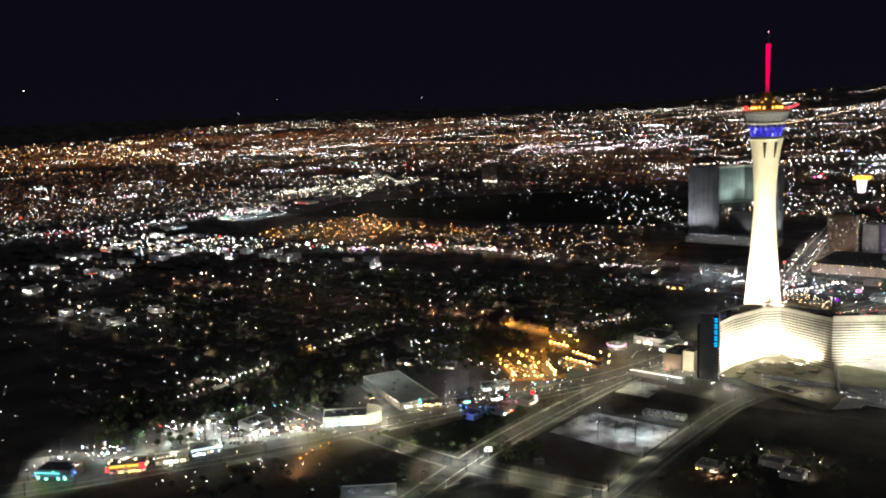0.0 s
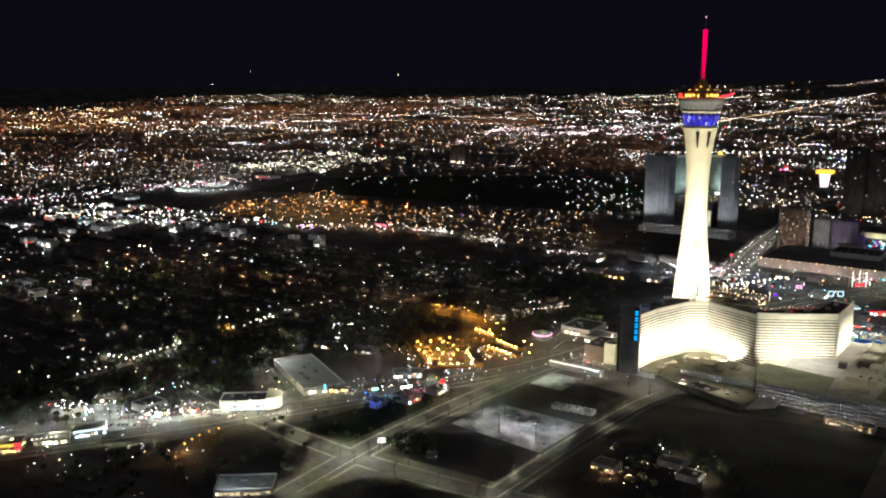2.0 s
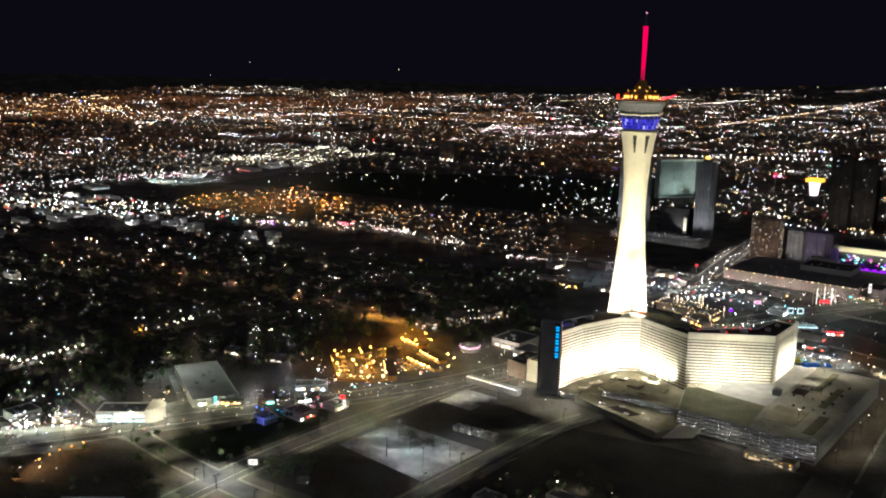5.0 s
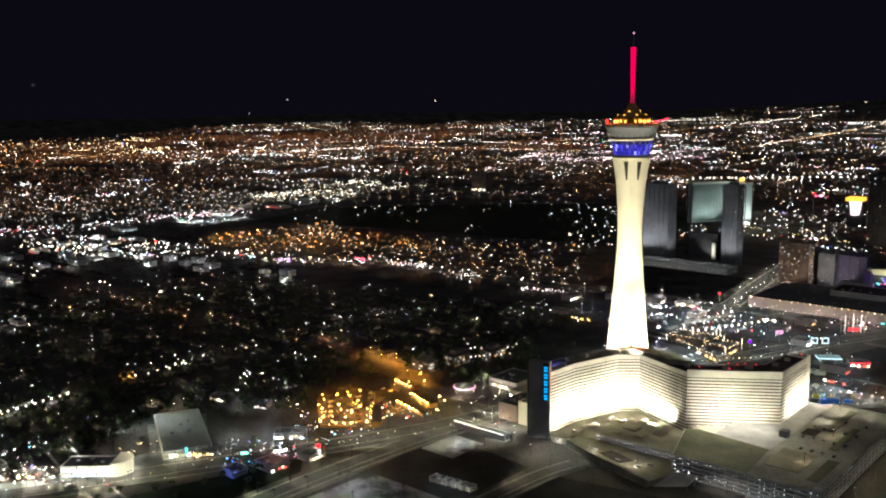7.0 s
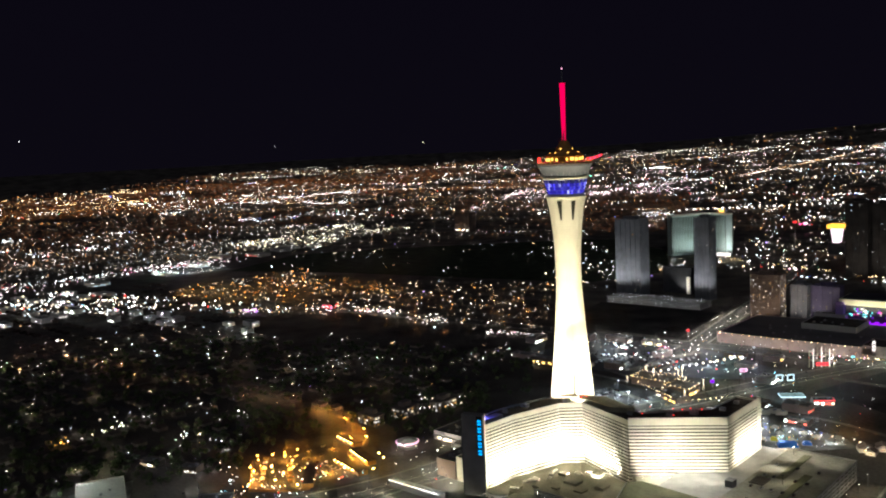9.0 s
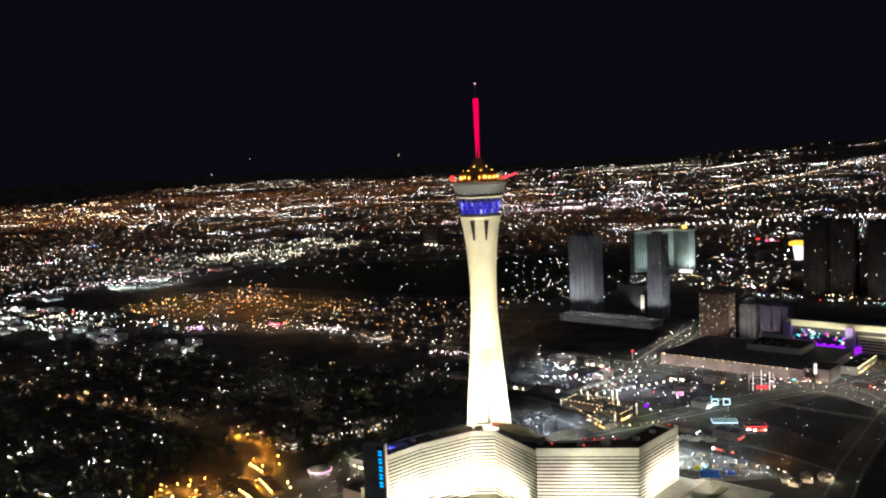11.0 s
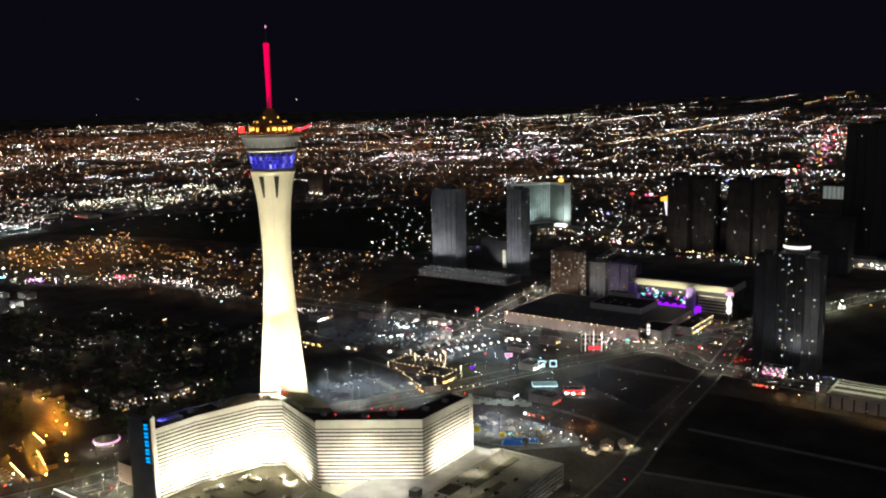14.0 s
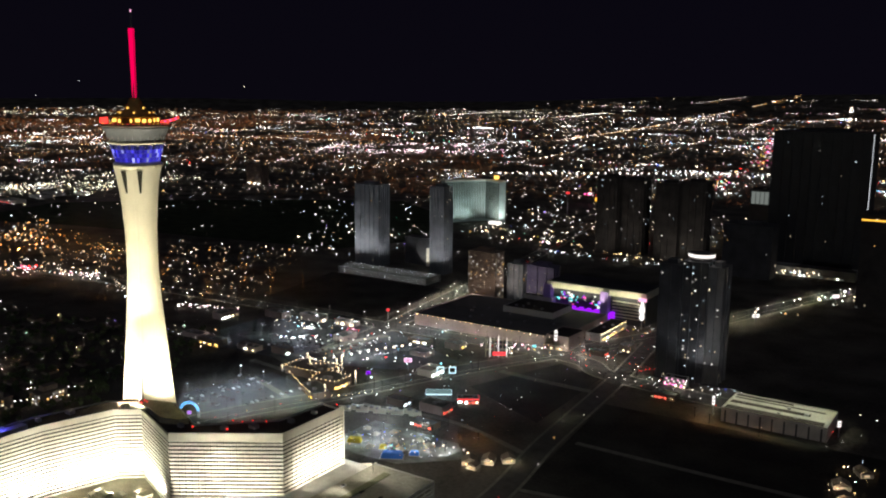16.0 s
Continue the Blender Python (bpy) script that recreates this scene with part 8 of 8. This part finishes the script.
light_field("white_yard_lights", [(-668, 425), (-612, 425), (-598, 452), (-640, 474)], 38, "lamp_white", "bluish white lamps of car yards", 0.85, 0, 0, 4)
light_field("far_home_lights", [(-1150, 480), (-1040, 660), (-780, 560), (-730, 400), (-850, 340)], 22, "lamp_home", "sparse lamps of dark houses", 0.62, 0, 0, 4)
light_field("amber_corner_lights", [(-750, 664), (-734, 664), (-730, 678), (-748, 680)], 10, "lamp_amber_soft", "amber lamps on a street corner", 1.1, 0, 0, 4)
light_field("low_yard_lights", [(-580, 330), (-540, 350), (-500, 430), (-530, 440), (-570, 380)], 16, "lamp_home", "lamps of yards below the boulevard", 0.8, 0, 0, 3)
light_field("yard_cluster_lights", [(-750, 716), (-726, 712), (-722, 738), (-746, 740)], 14, "lamp_mall", "cluster of yellowish yard lamps", 1.0, 0, 0, 4)
light_field("back_lot_lights", [(-640, 650), (-540, 640), (-470, 700), (-540, 745), (-600, 800), (-660, 760)], 30, "lamp_home", "lamps of back lots beside the motel court", 0.7, 0, 0, 4, -0.05)
light_field("forecourt_lights", [(-612, 446), (-580, 452), (-548, 500), (-566, 512), (-606, 478)], 46, "lamp_town", "bright lamps of a crowded forecourt", 0.9, 0, 0, 4)
light_field("street_corner_lights", [(-520, 590), (-488, 602), (-440, 690), (-470, 668), (-508, 640)], 50, "lamp_town", "coloured lamps of small street fronts", 0.7, 0, 0, 3)
light_field("tree_street_lights", [(-700, 900), (-480, 1000), (-520, 1240), (-770, 1170)], 55, "lamp_home", "small lamps between trees and houses", 0.5, 0, 0, 4)
light_field("bar_lights", [(-473, 604), (-440, 612), (-446, 622), (-472, 618)], 22, "lamp_blue", "blue and green lamps of a bar", 0.9, 0, 0, 3)
light_field("red_front_lights", [(-453, 630), (-434, 648), (-440, 656), (-457, 640)], 18, "lamp_show_red", "red lamps on a restaurant front", 0.8, 0, 0, 3)
light_field("pool_lights", [(-180, 1056), (-160, 1056), (-155, 1072), (-176, 1074)], 22, "lamp_blue", "blue lamps round a small court", 0.7, 0, 0, 1)
light_field("annex_lights", [(-450, 850), (-400, 830), (-350, 812), (-335, 828), (-402, 838), (-402, 945), (-445, 940)], 46, "lamp_white", "lamps round the hotel annexes", 0.6, 0, 0, 3)
light_field("avenue_lights", [(-440, 1380), (-200, 1340), (-60, 1400), (-100, 1560), (-180, 1560), (-420, 1400)], 300, "lamp_show", "shop and traffic lights along the avenue", 0.55, 24)
light_field("boulevard_shop_lights", [(-690, 300), (-600, 330), (-520, 520), (-420, 700), (-420, 790), (-470, 790), (-560, 640), (-660, 480)], 260, "lamp_town", "bright shop lights along the boulevard", 0.9, 25, 0.5, 4, 0.05)
light_field("tail_lights", [(-175, 1396), (-130, 1392), (-60, 1382), (-30, 1402), (-40, 1412), (-100, 1408), (-165, 1425)], 90, "red", "red tail lights of queued traffic", 0.6, 0, 0, -2)
pts = along(BOULEVARD[20:64], 13, 5, 1.5)
lamps("traffic_lights", [(x + rng.normal(0, 3), y + rng.normal(0, 5), z) for x, y, z in pts], [0.4] * len(pts), "lamp_traffic", "head and tail lights of traffic")
pts = along(EAST[8:], 60, 3, 1.5) + along(PARADISE, 22, 6, 1.5) + along(AVENUE[20:], 14, 6, 1.5)
lamps("traffic_lights", [(x + rng.normal(0, 3), y + rng.normal(0, 5), z) for x, y, z in pts], [0.5] * len(pts), "lamp_traffic", "head and tail lights of traffic")
for line, step, label in (([(-757, 535), (-735, 535), (-723, 541), (-726, 570), (-730, 606)], 8.5, "row of large white lamps on a side street"), ([(-722, 479), (-718, 515)], 7, "short row of white lamps"), ([(-508, 949), (-481, 990)], 5, "lamps on the balconies of an apartment block"), ([(-531, 975), (-494, 1012)], 6, "lamps on the far balconies of an apartment block"), ([(-651, 423), (-646, 442), (-628, 438), (-615, 434)], 12, "large white lamps of a car lot"), ([(-607, 376), (-596, 393)], 3.4, "white lamps of an arcade"), ([(-736, 671), (-729, 689), (-746, 753), (-731, 830)], 13, "warm lamps along a back street"),
                          ([(-378, 1190), (-360, 1224), (-344, 1263), (-322, 1309)], 10.5, "row of large white lamps along the car park"), ([(-422, 1252), (-350, 1322)], 14, "second row of white car park lamps"), ([(-505, 440), (-511, 462), (-510, 480)], 9, "row of large amber lamps along a wall"), ([(-390, 789), (-334, 789)], 2.2, "white lamps along a canopy edge"),
                          ([(-1280, 3087), (-981, 3270), (-737, 3409), (-561, 3497)], 24, "long row of large white lamps far off")):
    p = along(line, step, 0, 6)
    p = [(x, y, z + float(ground_z(x, y))) for x, y, z in p]
    lamps("lamp_row", p, [(0.0009 if "far off" in label else 0.0012 if "large" in label else 0.0006 if "car park" in label else 0.00075) * math.hypot(x - 150, y - 300) for x, y, z in p], "lamp_amber_soft" if "amber" in label else "lamp_bright", label)


# ---- houses and trees of the dark quarter ----
def house(seed):
    rnd = random.Random(seed)
    w, d, h = rnd.uniform(5, 8), rnd.uniform(4, 6), rnd.uniform(2.8, 3.6)
    t = thing("house", "low stucco house with a shingle roof, in darkness", "house", "houses of the dark quarter")
    part("body", bx(-w, w, -d, d, 0, h), "house_wall", t)
    bm = bmesh.new()
    v = [bm.verts.new(p) for p in ((-w - 0.6, -d - 0.6, h), (w + 0.6, -d - 0.6, h), (w + 0.6, d + 0.6, h), (-w - 0.6, d + 0.6, h), (-w * 0.7, 0, h + d * 0.42), (w * 0.7, 0, h + d * 0.42))]
    for f in ((0, 1, 5, 4), (2, 3, 4, 5), (1, 2, 5), (3, 0, 4), (3, 2, 1, 0)):
        bm.faces.new([v[i] for i in f])
    part("roof", bm, "house_roof", t)
    return t


HOMES = [(-1300, 600), (-1114, 1060), (-640, 1200), (-500, 1010), (-640, 800), (-720, 600), (-780, 400)]
models = [house(i) for i in range(4)]
hx, hy = scatter(HOMES, 300, 0)
hx, hy = np.round(hx / 26) * 26, np.round(hy / 38) * 38
seen_at = set()
for i, (x, y) in enumerate(zip(hx, hy)):
    if (x, y) in seen_at:
        continue
    seen_at.add((x, y))
    a = (0, 90, 180, 270)[i % 4]
    if i < 4:
        models[i].location = (x, y, 0)
        continue
    copy_thing(models[i % 4], pose(x, y, 0, 0, 0, a))
bm_v, bm_f = [], []
hx, hy = scatter([(-1900, 700), (-1700, 1350), (-1180, 1180), (-1100, 1080), (-1320, 560), (-1400, 420), (-1750, 600)], 500, 0)
for x, y in zip(np.round(hx / 26) * 26, np.round(hy / 38) * 38):
    k = len(bm_v)
    bm_v += [(x - 6, y - 5, 0), (x + 6, y - 5, 0), (x + 6, y + 5, 0), (x - 6, y + 5, 0), (x - 6, y - 5, 3), (x + 6, y - 5, 3), (x + 6, y + 5, 3), (x - 6, y + 5, 3), (x - 4, y, 5.2), (x + 4, y, 5.2)]
    bm_f += [tuple(k + i for i in f) for f in ((0, 1, 5, 4), (1, 2, 6, 5), (2, 3, 7, 6), (3, 0, 4, 7), (4, 5, 9, 8), (6, 7, 8, 9), (5, 6, 9), (7, 4, 8))]
tagged(part_mesh("far_houses", bm_v, bm_f, "house_roof"), "far dark houses of the suburb", "houses", kind="stuff")


def tree(seed):
    rnd = random.Random(seed)
    h = rnd.uniform(7, 11)
    t = thing("tree", "dark leafy street tree at night", "tree", "trees of the dark quarter")
    trunk = lathe([(0.3, 0), (0.22, h * 0.35), (0.1, h * 0.7)], 6)
    for i in range(4):
        a = i * 1.6 + rnd.random()
        vs = box(trunk, 0, h * 0.3, -0.07, 0.07, -0.07, 0.07)
        bmesh.ops.transform(trunk, matrix=Matrix.Translation((0, 0, h * 0.38)) @ Matrix.Rotation(a, 4, "Z") @ Matrix.Rotation(-0.8, 4, "Y"), verts=vs)
    part("trunk", trunk, "bark", t)
    v, f = [], []
    for i in range(130):
        u = Vector((rnd.gauss(0, 1), rnd.gauss(0, 1), rnd.gauss(0, 0.8))).normalized() * (rnd.random() ** 0.4)
        c = Vector((u.x * h * 0.36, u.y * h * 0.36, h * 0.66 + u.z * h * 0.3))
        m = Euler((rnd.uniform(0, 6), rnd.uniform(0, 6), rnd.uniform(0, 6))).to_matrix()
        s, k = rnd.uniform(0.4, 0.9), len(v)
        v += [tuple(c + m @ Vector(p) * s) for p in ((-1, 0, 0), (0, -0.6, 0.2), (1, 0, 0), (0, 0.6, 0.2))]
        f.append((k, k + 1, k + 2, k + 3))
    part_mesh("crown", v, f, "leaf", t)
    return t


trees = [tree(20 + i) for i in range(3)]
tx_, ty_ = scatter([(-1200, 620), (-1060, 1060), (-560, 1230), (-440, 1060), (-560, 900), (-640, 700), (-700, 560)], 280, 0)
for i, (x, y) in enumerate(zip(tx_, ty_)):
    if i < 3:
        trees[i].location = (x, y, 0)
        continue
    m = pose(x, y, 0, 0, 0, i * 47 % 360)
    copy_thing(trees[i % 3], m)


for i, (x, y) in enumerate(((-384, 552), (-376, 558), (-368, 562), (-364, 552), (-378, 566), (-356, 562), (-640, 548), (-632, 562), (-622, 556), (-648, 566), (-616, 572), (-636, 580), (-652, 590), (-628, 594), (-660, 556), (-668, 574), (-590, 560), (-584, 574), (-596, 580), (-566, 590), (-478, 640), (-488, 650), (-470, 656), (-610, 540), (-602, 552))):
    copy_thing(trees[i % 3], pose(x, y, 0, 0, 0, i * 61 % 360))


tx_, ty_ = scatter([(-690, 372), (-632, 384), (-606, 452), (-570, 505), (-600, 530), (-700, 520)], 44, 0)
for i, (x, y) in enumerate(zip(tx_, ty_)):
    copy_thing(trees[i % 3], pose(x, y, 0, 0, 0, i * 37 % 360))


# dense tree belts: crowns of loose leaf clumps on short trunks, too many to count
def tree_belt(label, poly, count, seed, low=5.0, high=10.0):
    r = np.random.default_rng(seed)
    tx, ty = scatter(poly, count, 0)
    v, f = [], []
    for x, y in zip(tx, ty):
        h = r.uniform(low, high)
        k = len(v)
        v += [(x - 0.2, y - 0.2, 0), (x + 0.2, y - 0.2, 0), (x, y + 0.25, 0), (x, y, h * 0.7)]
        f += [(k, k + 1, k + 3), (k + 1, k + 2, k + 3), (k + 2, k, k + 3)]
        for i in range(46):
            u = r.normal(0, 1, 3)
            u *= r.random() ** 0.4 / np.linalg.norm(u)
            c = np.array((x + u[0] * h * 0.42, y + u[1] * h * 0.42, h * 0.64 + u[2] * h * 0.32))
            m = r.normal(0, 1, (2, 3))
            a, b = m[0] / np.linalg.norm(m[0]) * r.uniform(0.7, 1.5), m[1] / np.linalg.norm(m[1]) * r.uniform(0.5, 1.1)
            k = len(v)
            v += [tuple(c - a), tuple(c - b), tuple(c + a), tuple(c + b)]
            f.append((k, k + 1, k + 2, k + 3))
    tagged(part_mesh("tree_belt", v, f, "leaf"), label, "trees", kind="stuff")


tree_belt("dark trees between low yards and the boulevard", [(-780, 400), (-690, 390), (-650, 440), (-600, 520), (-560, 540), (-600, 600), (-640, 690), (-720, 700), (-780, 600)], 330, 51)
tree_belt("dark trees beside the motel court", [(-660, 640), (-560, 660), (-530, 740), (-560, 770), (-545, 850), (-600, 880), (-680, 860)], 210, 52)
tree_belt("dark trees round the apartment blocks", [(-560, 890), (-440, 880), (-420, 960), (-480, 1040), (-600, 1000)], 150, 53)
tree_belt("dark trees of the residential quarter", [(-1250, 620), (-1060, 1060), (-560, 1230), (-440, 1060), (-620, 900), (-720, 700), (-800, 560)], 700, 54)
tree_belt("low dark shrubs and trees on the lots", [(-570, 330), (-480, 350), (-410, 470), (-420, 640), (-445, 650), (-490, 540)], 70, 55, 4, 7)
tree_belt("dark trees round a small shop", [(-392, 546), (-366, 538), (-350, 556), (-362, 576), (-384, 572)], 22, 57, 5, 9)
tree_belt("dark trees beside the dark lot", [(-262, 560), (-120, 600), (-130, 690), (-262, 680)], 60, 56, 4, 7)


# ---- parked and driving cars ----
def car(seed):
    t = thing("car", "parked car, dark paint under lamp light", "car", "cars")
    body = bmesh.new()
    vs = box(body, -2.2, 2.2, -0.9, 0.9, 0.3, 0.95)
    bmesh.ops.bevel(body, geom=list(body.edges), offset=0.15, segments=1, affect="EDGES")
    part("body", body, ("car_white", "car_dark", "car_red")[seed], t)
    cab = bmesh.new()
    vs = box(cab, -1.5, 1.0, -0.8, 0.8, 0.95, 1.5)
    for v in vs[4:]:
        v.co.x *= 0.75
    part("cabin", cab, "glass", t)
    for x in (-1.4, 1.4):
        for y in (-0.85, 0.85):
            w = lathe([(0.33, -0.1), (0.33, 0.1)], 10)
            bmesh.ops.transform(w, matrix=Matrix.Translation((x, y, 0.33)) @ Matrix.Rotation(math.pi / 2, 4, "X"), verts=w.verts)
            part("wheel", w, "roof", t)
    return t


cars = [car(i) for i in range(3)]
spots = [(-410 + 6 * (i % 9) + 0.2 * (i // 9), 1060 + 18 * (i // 9)) for i in range(45)] + [(-530 + 9 * (i % 14), 1215 + 24 * (i // 14)) for i in range(56)] + [(-515 + 6 * (i % 11), 775 + 16 * (i // 11)) for i in range(44)] + [(-135 + 8 * (i % 5), 892 + 26 * (i // 5)) for i in range(20)] + [(-545 + 4 * (i % 4), 525 + 9 * (i // 4)) for i in range(16)]
rnd = random.Random(3)
placed = 0
for x, y in spots:
    if rnd.random() < 0.35:
        continue
    z = 15.85 if -140 < x < -90 and 840 < y < 1030 else 0.1
    m = pose(x + rnd.uniform(-0.5, 0.5), y + rnd.uniform(-0.5, 0.5), z, 0, 0, 90 + rnd.uniform(-4, 4))
    if placed < 3:
        cars[placed].matrix_basis = m
    else:
        copy_thing(cars[rnd.randrange(3)], m)
    placed += 1


def car_rows(label, lines, gap, seed):
    """Rows of parked cars far from the camera, in one mesh: a body and a cabin each."""
    r = random.Random(seed)
    paints = {m: bmesh.new() for m in ("car_white", "car_dark", "car_red")}
    for p, q in lines:
        p, q = Vector(p), Vector(q)
        u = (q - p).normalized()
        a = math.atan2(u.y, u.x)
        for i in range(int((q - p).length / gap)):
            if r.random() < 0.25:
                continue
            at = p + u * gap * (i + 0.5)
            bm = paints[r.choice(["car_white", "car_white", "car_dark", "car_dark", "car_red"])]
            vs = box(bm, -0.9, 0.9, -2.2, 2.2, 0.35, 0.95) + box(bm, -0.75, 0.75, -1.2, 1.2, 0.95, 1.5)
            bmesh.ops.transform(bm, matrix=pose(at.x, at.y, 0.1, 0, 0, math.degrees(a) + r.uniform(-4, 4)), verts=vs)
    for m, bm in paints.items():
        tagged(part("parked_cars", bm, m), label, "cars", kind="stuff")


car_rows("rows of parked cars under the lamps of the plaza", [((-470 + 16 * k, 1215 + 6 * k), (-430 + 16 * k, 1300 + 4 * k)) for k in range(0, 9, 2)], 3.4, 61)
car_rows("rows of parked cars behind the hotel", [((-412 + 17 * k, 1052 + 3 * k), (-388 + 15 * k, 1142 + 2 * k)) for k in (1, 4)], 5.5, 62)
car_rows("parked cars on the motel court and forecourts", [((-528, 766), (-484, 728)), ((-516, 786), (-462, 742)), ((-565, 498), (-525, 512)), ((-610, 448), (-575, 474)), ((-600, 436), (-566, 462))], 3.2, 63)
